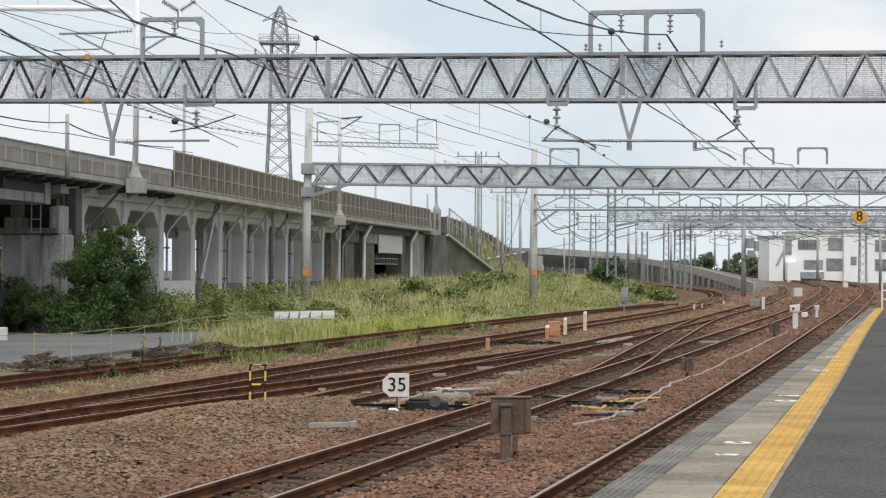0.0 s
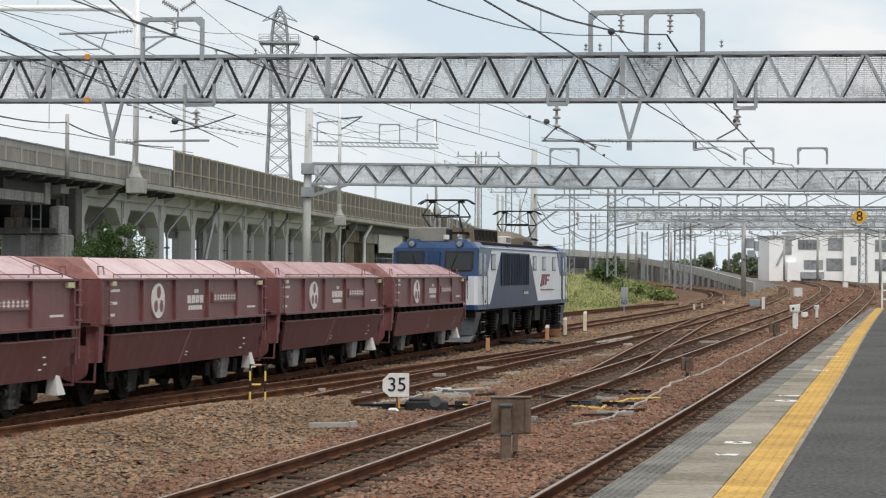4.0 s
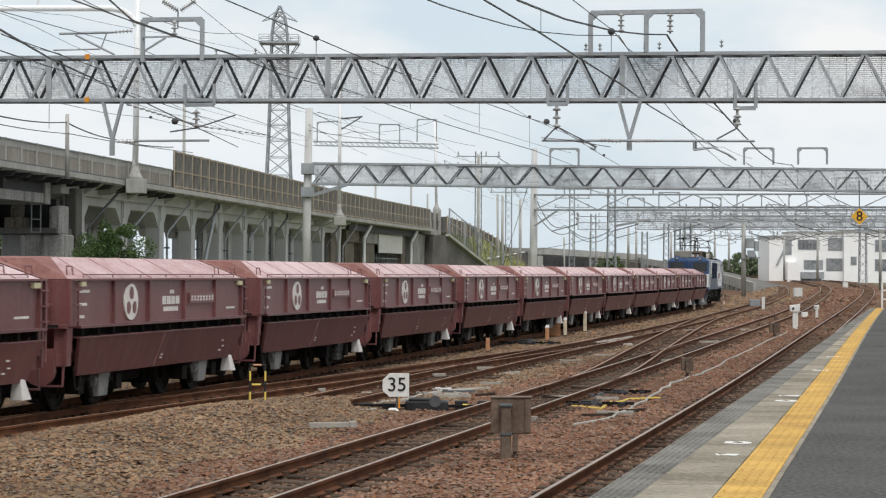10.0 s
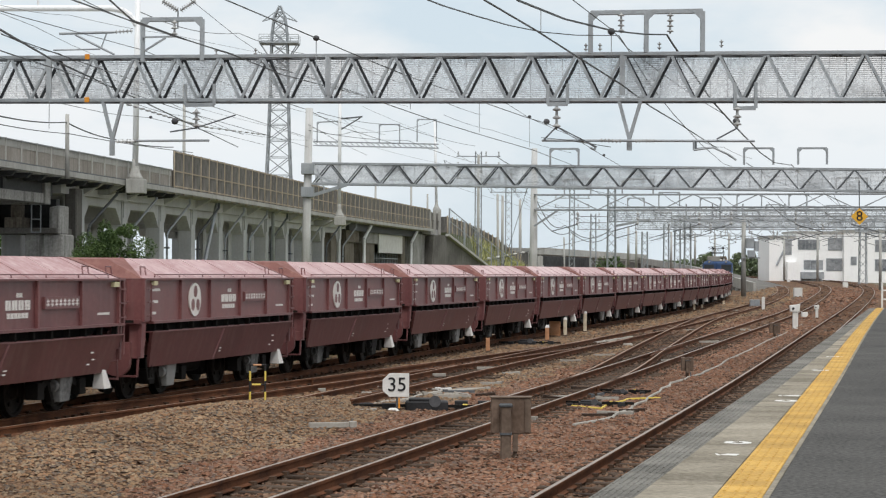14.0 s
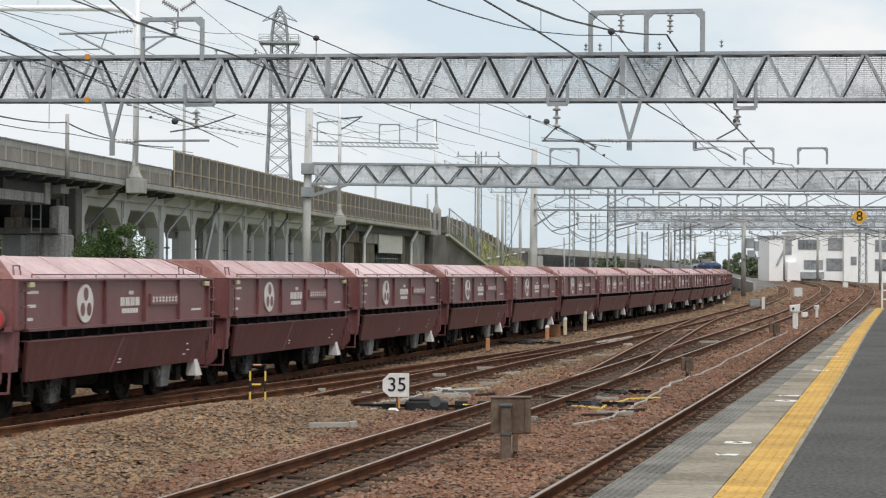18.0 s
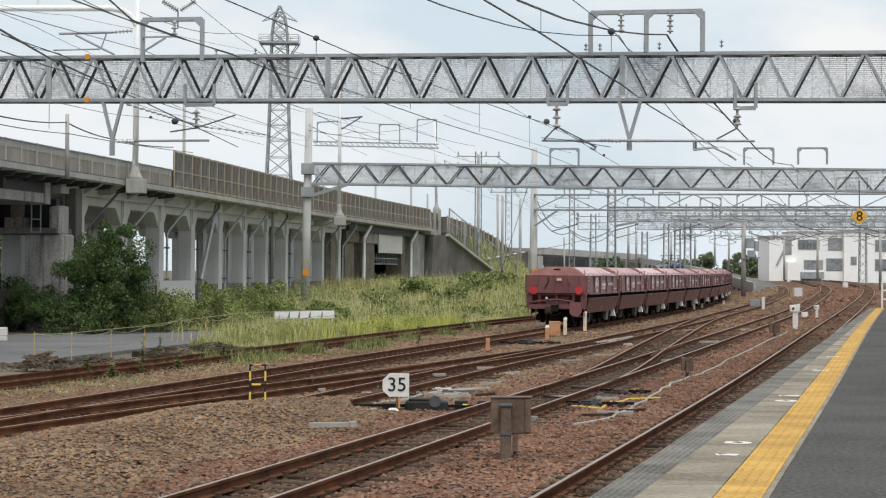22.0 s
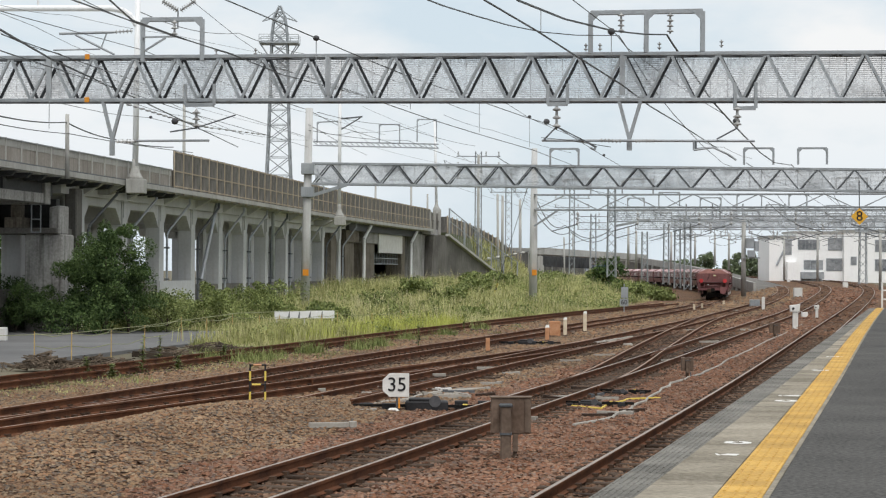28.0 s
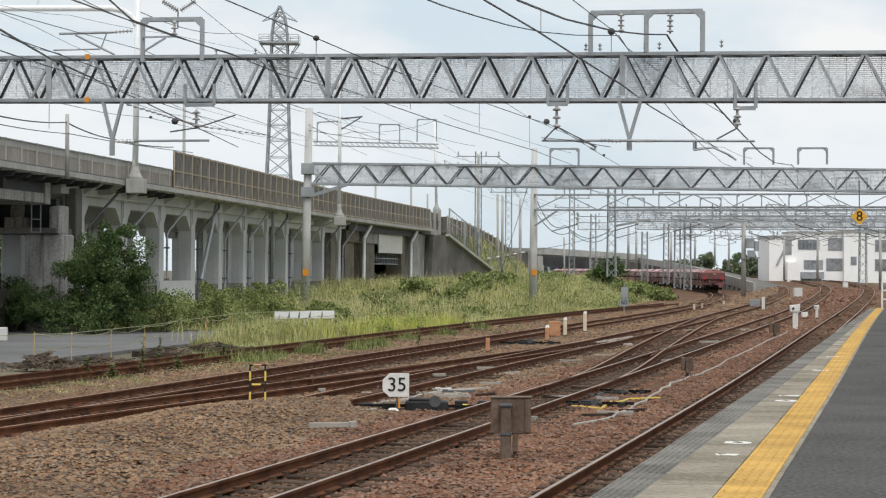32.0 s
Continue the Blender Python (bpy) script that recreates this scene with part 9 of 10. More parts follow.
solid("white_crate", Shape().box(wb.x - 0.5, wb.x + 0.22, wb.y - 0.2, wb.y + 0.2, -0.32, 0.2), M["white"], "white plastic crate beside the road", "crate", bevel=0.03)

M["rubbish"] = surface("dry_brown_debris", (0.05, 0.04, 0.03), (0.2, 0.155, 0.115), 0.95, grain=12, patch=1.5, bump=0.8, per_island=0.8, height=0.03)


def heap(base, w, d, h, n, seed, label):
    """A heap of dead stalks and broken pieces."""
    r = random.Random(seed)
    s = Shape()
    for _ in range(n):
        x, y = r.gauss(0, w / 3), r.gauss(0, d / 3)
        z = max(0.0, h * math.exp(-(x / w * 2.4) ** 2 - (y / d * 2.4) ** 2) * r.uniform(0.2, 1.0))
        a = r.uniform(0, 3.14)
        l = r.uniform(0.1, 0.4)
        s.bar((x - math.cos(a) * l, y - math.sin(a) * l, z - r.uniform(-0.05, 0.08)), (x + math.cos(a) * l, y + math.sin(a) * l, z + r.uniform(-0.05, 0.12)), r.uniform(0.015, 0.05))
    return solid("rubbish_heap", s, M["rubbish"], label, "debris", "debris heaps", "stuff", m=pose(base[0], base[1], base[2]))


heap((-11.14, 56.82, -0.30), 1.2, 0.8, 0.4, 260, 1, "heap of dry brown cut stalks beside the siding")
heap((-9.80, 57.67, -0.30), 1.5, 0.9, 0.28, 220, 2, "heap of old dark timber and debris by the siding")
heap((-9.24, 58.44, -0.30), 1.0, 0.5, 0.16, 120, 3, "heap of old dark timber and debris by the siding")
heap((-9.08, 66.46, -0.30), 1.3, 0.6, 0.16, 150, 4, "heap of old dark timber and debris by the siding")
heap((-8.03, 71.52, -0.30), 1.3, 0.6, 0.14, 150, 5, "heap of old dark timber and debris by the siding")

M["old_timber"] = surface("old_tarred_timber", (0.02, 0.015, 0.011), (0.085, 0.065, 0.048), 0.95, grain=14, patch=2, bump=0.5, per_object=0.4)
for x, y, l, turn in ((-9.9, 57.6, 1.1, 14), (-9.3, 58.4, 0.8, 4), (-9.2, 63.6, 1.0, 12), (-8.8, 63.9, 0.7, -8), (-7.9, 68.6, 1.0, 10), (-7.4, 69.2, 0.7, 22), (-10.4, 57.2, 0.7, -12)):
    solid("old_sleeper", Shape().hexa([(-l / 2, -0.12, -0.06), (l / 2, -0.11, -0.06), (l / 2, 0.11, -0.06), (-l / 2, 0.12, -0.06), (-l / 2, -0.1, 0.12), (l / 2 - 0.05, -0.1, 0.1), (l / 2 - 0.04, 0.09, 0.11), (-l / 2 + 0.04, 0.1, 0.13)]), M["old_timber"], "weathered dark discarded timber sleeper beside the siding", "sleeper", "discarded sleepers", m=pose(x, y, -0.24, 0, 3, turn), bevel=0.015)

# ---------------------------------------------------------------- signs and boxes between the tracks
v = Vector((-0.87, 38.22, -0.22))
sign = thing("speed_sign", "white speed limit sign with black figures on a post", "sign", pose(v.x, v.y, v.z))
w, h, z0 = 0.25, 0.22, 0.53
pts = [(-w, z0 - 0.1), (-0.12, z0 - h), (w, z0 - h), (w, z0 + h), (-0.12, z0 + h), (-w, z0 + 0.1)]
part("plate", Shape().sweep([[(x, -0.012, z) for x, z in pts], [(x, 0.012, z) for x, z in pts]]), M["white"], sign, bevel=0.003)
lettering("35", 0.37, M["black"], sign, pose(0.02, -0.0165, z0, 90, 0, 0), "figure")
part("post", Shape().tube((0.02, 0.03, -0.1), (0.02, 0.03, z0 + 0.15), 0.02, n=8), M["galv_dark"], sign)
part("reflector", Shape().box(0.05, 0.08, -0.0, 0.03, 0.1, 0.28), M["orange"], sign)
solid("white_marker_stone", Shape().hexa([(v.x - 0.2, v.y - 0.1, -0.22), (v.x + 0.1, v.y - 0.1, -0.22), (v.x + 0.1, v.y + 0.1, -0.22), (v.x - 0.2, v.y + 0.1, -0.22), (v.x - 0.12, v.y - 0.05, -0.12), (v.x + 0.02, v.y - 0.05, -0.12), (v.x + 0.02, v.y + 0.05, -0.12), (v.x - 0.12, v.y + 0.05, -0.12)]), M["white"], "white painted stone at the foot of the sign", "stone", bevel=0.015)

M["stake_orange"] = surface("faded_orange_stake", (0.42, 0.2, 0.1), (0.6, 0.34, 0.2), 0.75, grain=20, patch=4, bump=0.05, per_object=0.5)
v = Vector((-3.39, 37.39, 0.02))
hurdle = thing("marker_hurdle", "yellow and black striped marker hurdle by the track", "hurdle", pose(v.x, v.y, v.z))
M["mark_yellow"] = surface("yellow_marking_paint", (0.62, 0.46, 0.08), (0.8, 0.62, 0.16), 0.6, grain=30, patch=3, bump=0.02)
for x in (-0.14, 0.14):
    part("post", Shape().tube((x, 0, -0.1), (x, 0, 0.7), 0.016, n=8), M["black"], hurdle)
    for z, l in ((0.0, 0.2), (0.4, 0.18)):
        part("yellow_band", Shape().tube((x, 0, z), (x, 0, z + l), 0.019, n=8), M["mark_yellow"], hurdle)
part("rail", Shape().tube((-0.15, 0, 0.69), (0.15, 0, 0.69), 0.016, n=8), M["black"], hurdle)
part("orange_band", Shape().tube((-0.08, 0, 0.69), (0.07, 0, 0.69), 0.018, n=8), M["stake_orange"], hurdle)
part("rail", Shape().tube((-0.14, 0, 0.33), (0.14, 0, 0.33), 0.016, n=8), M["black"], hurdle)
part("yellow_band", Shape().tube((-0.1, 0, 0.33), (0.06, 0, 0.33), 0.019, n=8), M["mark_yellow"], hurdle)

M["box_brown"] = surface("weathered_brown_grey_steel", (0.085, 0.058, 0.042), (0.24, 0.175, 0.135), 0.6, 0.2, grain=18, patch=2.2, bump=0.08, streaks=0.5, dirt=(0.08, 0.05, 0.035))


def signal_box(base, w, h, d, lift, label):
    """A squat steel signalling box on a post, with a hooded middle."""
    t = thing("trackside_box", label, "signal box", pose(*base), "trackside boxes")
    part("plate", Shape().box(-w / 2, -w * 0.17, -d / 2, d / 2, lift, lift + h), M["box_brown"], t, bevel=0.012)
    part("plate", Shape().box(w * 0.19, w / 2, -d / 2, d / 2, lift, lift + h), M["box_brown"], t, bevel=0.012)
    part("back_plate", Shape().box(-w * 0.18, w * 0.2, -d * 0.2, d / 2, lift + 0.01, lift + h - 0.012), M["box_brown"], t)
    prof = [(-w * 0.16, lift - 0.04), (w * 0.18, lift - 0.04), (w * 0.18, lift + h * 0.72)] + [(w * 0.01 + w * 0.17 * math.cos(math.pi * i / 8), lift + h * 0.72 + w * 0.16 * math.sin(math.pi * i / 8)) for i in range(1, 8)] + [(-w * 0.16, lift + h * 0.72)]
    part("hood", Shape().sweep([[(x, -d * 0.8, z) for x, z in prof], [(x, -d * 0.15, z) for x, z in prof]]), M["box_brown"], t, "hooded front casing")
    part("hood_lid", Shape().box(-w * 0.2, w * 0.22, -d * 0.86, -d * 0.1, lift + h * 0.76, lift + h * 0.8), M["galv_dark"], t)
    part("post", Shape().box(-w * 0.13, w * 0.13, -d * 0.25, d * 0.25, -0.15, lift), M["box_brown"], t, bevel=0.01)
    part("latch", Shape().box(w * 0.2, w * 0.3, -d * 0.6, -d * 0.45, lift - 0.12, lift - 0.02), M["galv_dark"], t)
    return t


M["post_brown"] = surface("brown_painted_post", (0.1, 0.072, 0.055), (0.2, 0.15, 0.115), 0.7, grain=18, patch=2.2, bump=0.08, streaks=0.4, dirt=(0.06, 0.04, 0.03))
box = thing("trackside_box", "brown-grey steel signalling box on a post in ballast", "signal box", pose(0.98, 29.02, -0.22), "trackside boxes")
part("case", Shape().box(-0.285, 0.285, -0.08, 0.14, 0.37, 0.88), M["box_brown"], box, "wide brown-grey steel case", bevel=0.012)
part("case_lid", Shape().box(-0.3, 0.3, -0.1, 0.16, 0.875, 0.895), M["post_brown"], box, bevel=0.004)
part("side_flange", Shape().box(0.2, 0.275, -0.1, -0.078, 0.39, 0.86), M["post_brown"], box)
part("post", Shape().hexa([(-0.15, -0.22, -0.15), (0.0, -0.22, -0.15), (0.0, -0.1, -0.15), (-0.15, -0.1, -0.15), (-0.15, -0.22, 0.78), (0.0, -0.22, 0.78), (0.0, -0.082, 0.78), (-0.15, -0.082, 0.78)]), M["post_brown"], box, "square brown post", bevel=0.02)
part("post_cap", Shape().box(-0.17, 0.02, -0.24, -0.082, 0.75, 0.8), M["galv_dark"], box, bevel=0.015)
part("clamp_band", Shape().box(-0.16, 0.01, -0.23, -0.09, 0.36, 0.39), M["galv_dark"], box)
part("cable_inlet", Shape().box(0.03, 0.1, -0.12, 0.05, 0.12, 0.37).chain([(0.065, -0.05, 0.14), (0.05, -0.06, 0.02), (0.0, -0.04, -0.12)], 0.03, 8), M["post_brown"], box, bevel=0.0)
signal_box((6.17, 51.29, -0.22), 0.3, 0.34, 0.2, 0.2, "small weathered steel signalling box between the tracks")
signal_box((13.61, 83.34, -0.20), 0.42, 0.42, 0.22, 0.2, "small weathered steel signalling box between the tracks")

M["stake_cream"] = surface("cream_stake", (0.55, 0.45, 0.32), (0.74, 0.66, 0.52), 0.75, grain=20, patch=4, bump=0.05)


def stake(base, w, h, material, label, cap=True):
    t = thing("marker_stake", label, "marker post", pose(*base), "marker stakes")
    part("stake", Shape().box(-w / 2, w / 2, -0.05, 0.05, -0.1, h), M[material], t, bevel=0.008)
    part("foot", Shape().box(-w / 2 - 0.005, w / 2 + 0.005, -0.055, 0.055, -0.1, 0.09), M["box_brown"], t)
    if cap:
        part("cap", Shape().hexa([(-w / 2 - 0.01, -0.06, h), (w / 2 + 0.01, -0.06, h), (w / 2 + 0.01, 0.06, h), (-w / 2 - 0.01, 0.06, h), (-w / 4, -0.02, h + 0.1), (w / 2, -0.02, h + 0.1), (w / 2, 0.02, h + 0.1), (-w / 4, 0.02, h + 0.1)]), M["white"], t)
    return t


stake((1.47, 66.01, -0.20), 0.13, 0.5, "stake_orange", "orange concrete marker stake beside the loop", False)
stake((3.96, 77.00, -0.20), 0.15, 0.55, "stake_orange", "orange marker stake with a white cap")
stake((5.01, 83.17, -0.20), 0.14, 0.7, "stake_cream", "cream marker stake with a white cap")
stake((6.21, 88.75, -0.20), 0.15, 0.85, "stake_cream", "tall cream marker stake with a white cap")
v = Vector((4.70, 83.84, -0.20))
solid("cable_box", Shape().box(v.x - 0.3, v.x + 0.16, v.y, v.y + 0.3, -0.25, 0.42), M["stake_orange"], "orange-brown cable box beside the freight track", "cable box", bevel=0.015)
for q, h in (((16.85, 136.34, -0.10), 0.45), ((18.22, 142.89, -0.10), 0.4), ((21.84, 158.23, -0.10), 0.4)):
    stake(q, 0.14, h, "stake_cream", "small cream marker stake along the curve", False)


def white_post(base, h, w, label, arms=True):
    t = thing("signal_post", label, "signal post", pose(*base), "signal posts")
    part("post", Shape().box(-w / 2, w / 2, -0.08, 0.08, -0.15, h), M["white"], t, bevel=0.01)
    if arms:
        part("head", Shape().hexa([(-w, -0.12, h * 0.72), (w * 0.7, -0.12, h * 0.72), (w * 0.7, 0.12, h * 0.72), (-w, 0.12, h * 0.72), (-w * 1.1, -0.12, h), (w * 0.9, -0.12, h * 1.06), (w * 0.9, 0.12, h * 1.06), (-w * 1.1, 0.12, h)]), M["white"], t, bevel=0.01)
        part("lens", Shape().tube((-w * 0.5, -0.14, h * 0.86), (-w * 0.5, -0.1, h * 0.86), w * 0.25, n=10), M["black"], t)
    return t


white_post((16.53, 95.37, -0.10), 1.05, 0.24, "white dwarf signal post beside the main line")
white_post((21.09, 114.71, -0.10), 0.75, 0.14, "slim white signal post between the lines")
white_post((21.07, 133.75, 0.05), 0.85, 0.2, "white dwarf signal post by the loop", False)
v = Vector((21.61, 140.71, 0.00))
solid("relay_cabinet", Shape().box(v.x - 0.35, v.x + 0.35, v.y, v.y + 0.4, v.z - 0.2, v.z + 0.62), M["galv"], "grey relay cabinet beside the loop track", "cabinet", bevel=0.02)
for q, w, h in (((20.62, 115.82, 0.00), 0.34, 0.25), ((32.06, 183.46, 0.40), 0.75, 0.75), ((65.44, 437.10, 0.90), 0.5, 1.0), ((63.51, 386.21, 0.90), 0.6, 0.7), ((54.74, 322.02, 0.90), 0.5, 0.6), ((49.59, 250.40, 0.80), 0.6, 0.6), ((58.77, 380.52, 0.90), 0.9, 0.6)):
    v = Vector(q)
    solid("equipment_cabinet", Shape().box(v.x - w / 2, v.x + w / 2, v.y, v.y + w * 0.8, v.z - 0.3, v.z + h), M["white"], "small white equipment cabinet along the line", "cabinet", "equipment cabinets", bevel=0.02)
v = Vector((123.28, 788.28, 1.00))
solid("orange_marker", Shape().box(v.x - 0.5, v.x + 0.5, v.y, v.y + 0.2, v.z - 0.3, v.z + 1.1), M["orange"], "orange marker board far along the line", "marker", bevel=0.03)

v = Vector((11.80, 132.36, -0.20))
lim = thing("limit_sign", "grey speed limit board with dark figures on a post", "sign", pose(v.x, v.y, v.z))
part("board", Shape().box(-0.28, 0.28, -0.02, 0.02, 0.45, 0.95).box(-0.2, 0.26, -0.02, 0.02, 1.0, 1.7), M["galv"], lim, bevel=0.006)
lettering("60", 0.42, M["black"], lim, pose(0, -0.026, 0.7, 90, 0, 0), "figure")
part("post", Shape().tube((0, 0.05, -0.2), (0, 0.05, 1.9), 0.04, n=8), M["galv"], lim)


# ---------------------------------------------------------------- point machines, rods and cables
def point_machine(base, turn, s, label):
    """A black point motor with its rods, on the sleeper ends."""
    t = thing("point_machine", label, "point machine", pose(*base, 0, 0, turn), "point machines")
    part("motor_case", Shape().box(-0.35 * s, 0.3 * s, -0.2 * s, 0.2 * s, 0, 0.15 * s), M["black"], t, bevel=0.025)
    part("lid", Shape().box(-0.3 * s, 0.02 * s, -0.17 * s, 0.17 * s, 0.15 * s, 0.19 * s), M["black"], t, bevel=0.015)
    part("gear_drum", Shape().tube((0.1 * s, -0.21 * s, 0.15 * s), (0.1 * s, 0.21 * s, 0.12 * s), 0.09 * s, n=14), M["clamp"], t)
    part("drive_rod", Shape().box(-1.15 * s, -0.35 * s, -0.06 * s, 0.03 * s, 0.07, 0.12), M["underframe"], t)
    part("drive_rod", Shape().box(0.3 * s, 1.2 * s, -0.03 * s, 0.05 * s, 0.06, 0.11), M["underframe"], t)
    for i, (a, b) in enumerate(((-0.95, 0.16), (-0.6, -0.2), (0.5, 0.2), (0.85, -0.12))):
        part("lock_box", Shape().box((a - 0.1) * s, (a + 0.1) * s, (b - 0.08) * s, (b + 0.08) * s, 0, (0.1 + 0.02 * i) * s), M["black"], t, bevel=0.01)
        part("bracket_rod", Shape().tube((a * s, b * s, 0.05), (a * s + 0.1, b * s + 0.5 * s, 0.03), 0.018, n=6), M["underframe"], t)
    part("yellow_mark", Shape().box(0.52 * s, 0.6 * s, -0.04 * s, 0.06 * s, 0.11, 0.125), M["mark_yellow"], t)
    part("support_beam", Shape().box(-0.9 * s, 0.8 * s, 0.22 * s, 0.34 * s, -0.08, 0.03), M["sleeper"], t, bevel=0.01)
    return t


point_machine((-0.26, 38.76, -0.20), 0, 1.25, "black point motor with drive rods beside the main line")
point_machine((2.93, 40.01, -0.20), -8, 0.7, "black point motor between the main line and platform track")
point_machine((3.87, 44.15, -0.20), -8, 0.55, "small black point lock beside the main line")
point_machine((3.10, 73.90, -0.20), -10, 1.0, "dark point motor beside the freight line")
M["trough"] = surface("pale_cable_trough", (0.26, 0.24, 0.21), (0.42, 0.4, 0.36), 0.85, grain=20, patch=2, bump=0.1)
M["tape"] = surface("yellow_cable_tape", (0.5, 0.36, 0.06), (0.66, 0.5, 0.12), 0.7, bump=0.02)


def cable(points, r, material, label, name="cable"):
    pts = []
    for a, b in zip(points, points[1:]):
        a, b = Vector(a), Vector(b)
        for i in range(6):
            p = a.lerp(b, i / 6)
            p.x += 0.05 * math.sin(p.y * 2.3)
            pts.append(p)
    pts.append(Vector(points[-1]))
    return solid(name, Shape().chain(pts, r, 6), M[material], label, "cable", "ground cables")


cable([(2.30, 34.86, -0.17), (3.08, 36.82, -0.17), (4.09, 41.39, -0.17), (5.44, 48.23, -0.17), (6.97, 53.83, -0.17), (9.65, 66.03, -0.17), (14.03, 84.76, -0.15), (18.12, 102.59, -0.12)], 0.03, "trough", "pale cable conduit winding over the ballast")
cable([(2.41, 40.19, -0.17), (3.00, 39.08, -0.17), (3.81, 42.10, -0.17), (4.56, 42.55, -0.17)], 0.025, "tape", "yellow cable lying across the ballast")
cable([(-1.57, 39.16, -0.17), (-0.74, 41.66, -0.17), (-0.05, 44.49, -0.17), (1.02, 45.45, -0.17)], 0.035, "trough", "pale rods and cables by the point motor")
cable([(-1.01, 43.17, -0.17), (-0.30, 45.31, -0.17), (0.55, 43.32, -0.17)], 0.03, "trough", "pale rods and cables by the point motor")
cable([(4.57, 72.76, -0.15), (5.77, 75.28, -0.15), (7.66, 82.12, -0.15)], 0.05, "trough", "pale cable conduit beside the loop")
for q, w in (((-2.00, 37.10, -0.20), 0.35), ((-0.59, 43.70, -0.20), 0.3), ((0.19, 43.38, -0.20), 0.35), ((6.30, 76.58, -0.15), 0.5), ((6.66, 73.11, -0.15), 0.35), ((13.56, 91.09, -0.10), 0.5), ((18.51, 129.14, 0.05), 0.5), ((21.04, 142.64, 0.08), 0.5), ((-1.62, 43.60, -0.20), 0.25)):
    v = Vector(q)
    solid("cable_cover", Shape().hexa([(v.x - w / 2, v.y - 0.12, v.z - 0.05), (v.x + w / 2, v.y - 0.12, v.z - 0.05), (v.x + w / 2, v.y + 0.12, v.z - 0.05), (v.x - w / 2, v.y + 0.12, v.z - 0.05), (v.x - w / 2 + 0.02, v.y - 0.1, v.z + 0.06), (v.x + w / 2 - 0.02, v.y - 0.1, v.z + 0.06), (v.x + w / 2 - 0.02, v.y + 0.1, v.z + 0.06), (v.x - w / 2 + 0.02, v.y + 0.1, v.z + 0.06)]), M["trough"], "pale concrete cable cover between the tracks", "cable cover", "cable covers", bevel=0.008)
for q in ((-4.28, 45.88, -0.15), (-2.73, 43.85, -0.10), (-2.69, 36.05, -0.15), (1.14, 54.15, -0.10), (2.01, 59.89, -0.10), (-0.13, 50.42, -0.10), (-1.14, 52.81, -0.08)):
    v = Vector(q)
    solid("rail_joint_mark", Shape().box(v.x - 0.22, v.x + 0.22, v.y - 0.05, v.y + 0.05, v.z - 0.06, v.z + 0.02), M["trough"], "pale marker block beside the rail", "marker", "rail markers", bevel=0.01)

# check rails, frog blocks, loose bearers and rods round the turnouts
M["old_steel"] = surface("oily_dark_steel", (0.025, 0.018, 0.014), (0.09, 0.06, 0.045), 0.6, 0.3, grain=20, patch=2, bump=0.1)
for line, y0, y1, off in ((BRANCH, 46, 54, 0.42), (BRANCH, 46, 54, -0.42), (LOOP, 40, 47, 0.42), (CROSS, 60, 68, 0.42), (MAIN, 62, 70, -0.42), (FREIGHT, 36, 43, 0.42)):
    solid("check_rail", rail_mesh(line, y0, y1, off), M["rail_side"], "rusty check rail inside a turnout", "check rail", "check rails")
for line, y in ((BRANCH, 50.0), (LOOP, 44.0), (CROSS, 66.0), (MAIN, 66.0), (FREIGHT, 40.0)):
    for k in range(7):
        p = line.stand(y - 2.4 + k * 0.8, 0.36, -0.03)
        solid("spacer_block", Shape().box(-0.07, 0.07, -0.13, 0.13, -0.1, 0.03), M["old_steel"], "dark oily steel spacer block at a turnout", "spacer block", "spacer blocks", m=p, bevel=0.01)
for q, l, turn, key in (((-1.06, 40.75, -0.16), 0.9, 12, "trough"), ((-1.52, 38.06, -0.16), 0.6, -8, "trough"), ((0.68, 45.24, -0.16), 0.8, 20, "trough"), ((1.14, 47.58, -0.16), 0.5, -14, "trough"), ((0.08, 48.44, -0.16), 0.7, 6, "trough"), ((1.76, 52.41, -0.16), 0.5, 30, "trough"), ((3.22, 37.86, -0.16), 0.7, -20, "trough"), ((3.59, 38.51, -0.16), 0.5, 10, "old_steel"), ((2.85, 37.23, -0.16), 0.6, 4, "old_steel"), ((2.55, 42.57, -0.16), 0.5, 24, "trough")):
    solid("loose_rod", Shape().box(-l / 2, l / 2, -0.035, 0.035, -0.06, 0.03).box(l / 2 - 0.12, l / 2, -0.06, 0.06, -0.06, 0.045), M[key], "short rod or board lying on the ballast", "rod", "loose rods", m=pose(*q, 0, 0, turn), bevel=0.006)
for q, l, turn, key in (((-1.82, 33.85, -0.10), 0.8, 14, "trough"), ((6.47, 60.35, -0.16), 0.6, 10, "trough"), ((3.77, 59.98, -0.16), 0.6, -6, "trough"), ((5.10, 64.23, -0.16), 0.7, 12, "trough"), ((9.99, 76.35, -0.12), 0.8, 16, "trough"), ((11.10, 90.57, -0.10), 0.8, 12, "trough"), ((18.24, 118.13, 0.00), 0.8, 16, "old_steel"), ((15.08, 110.59, -0.04), 0.7, 8, "old_steel"), ((1.42, 36.26, -0.16), 0.6, -30, "trough"), ((0.91, 43.19, -0.16), 0.5, 40, "old_steel")):
    solid("loose_rod", Shape().box(-l / 2, l / 2, -0.035, 0.035, -0.06, 0.03).box(l / 2 - 0.12, l / 2, -0.06, 0.06, -0.06, 0.045), M[key], "short rod or board lying on the ballast", "rod", "loose rods", m=pose(*q, 0, 0, turn), bevel=0.006)

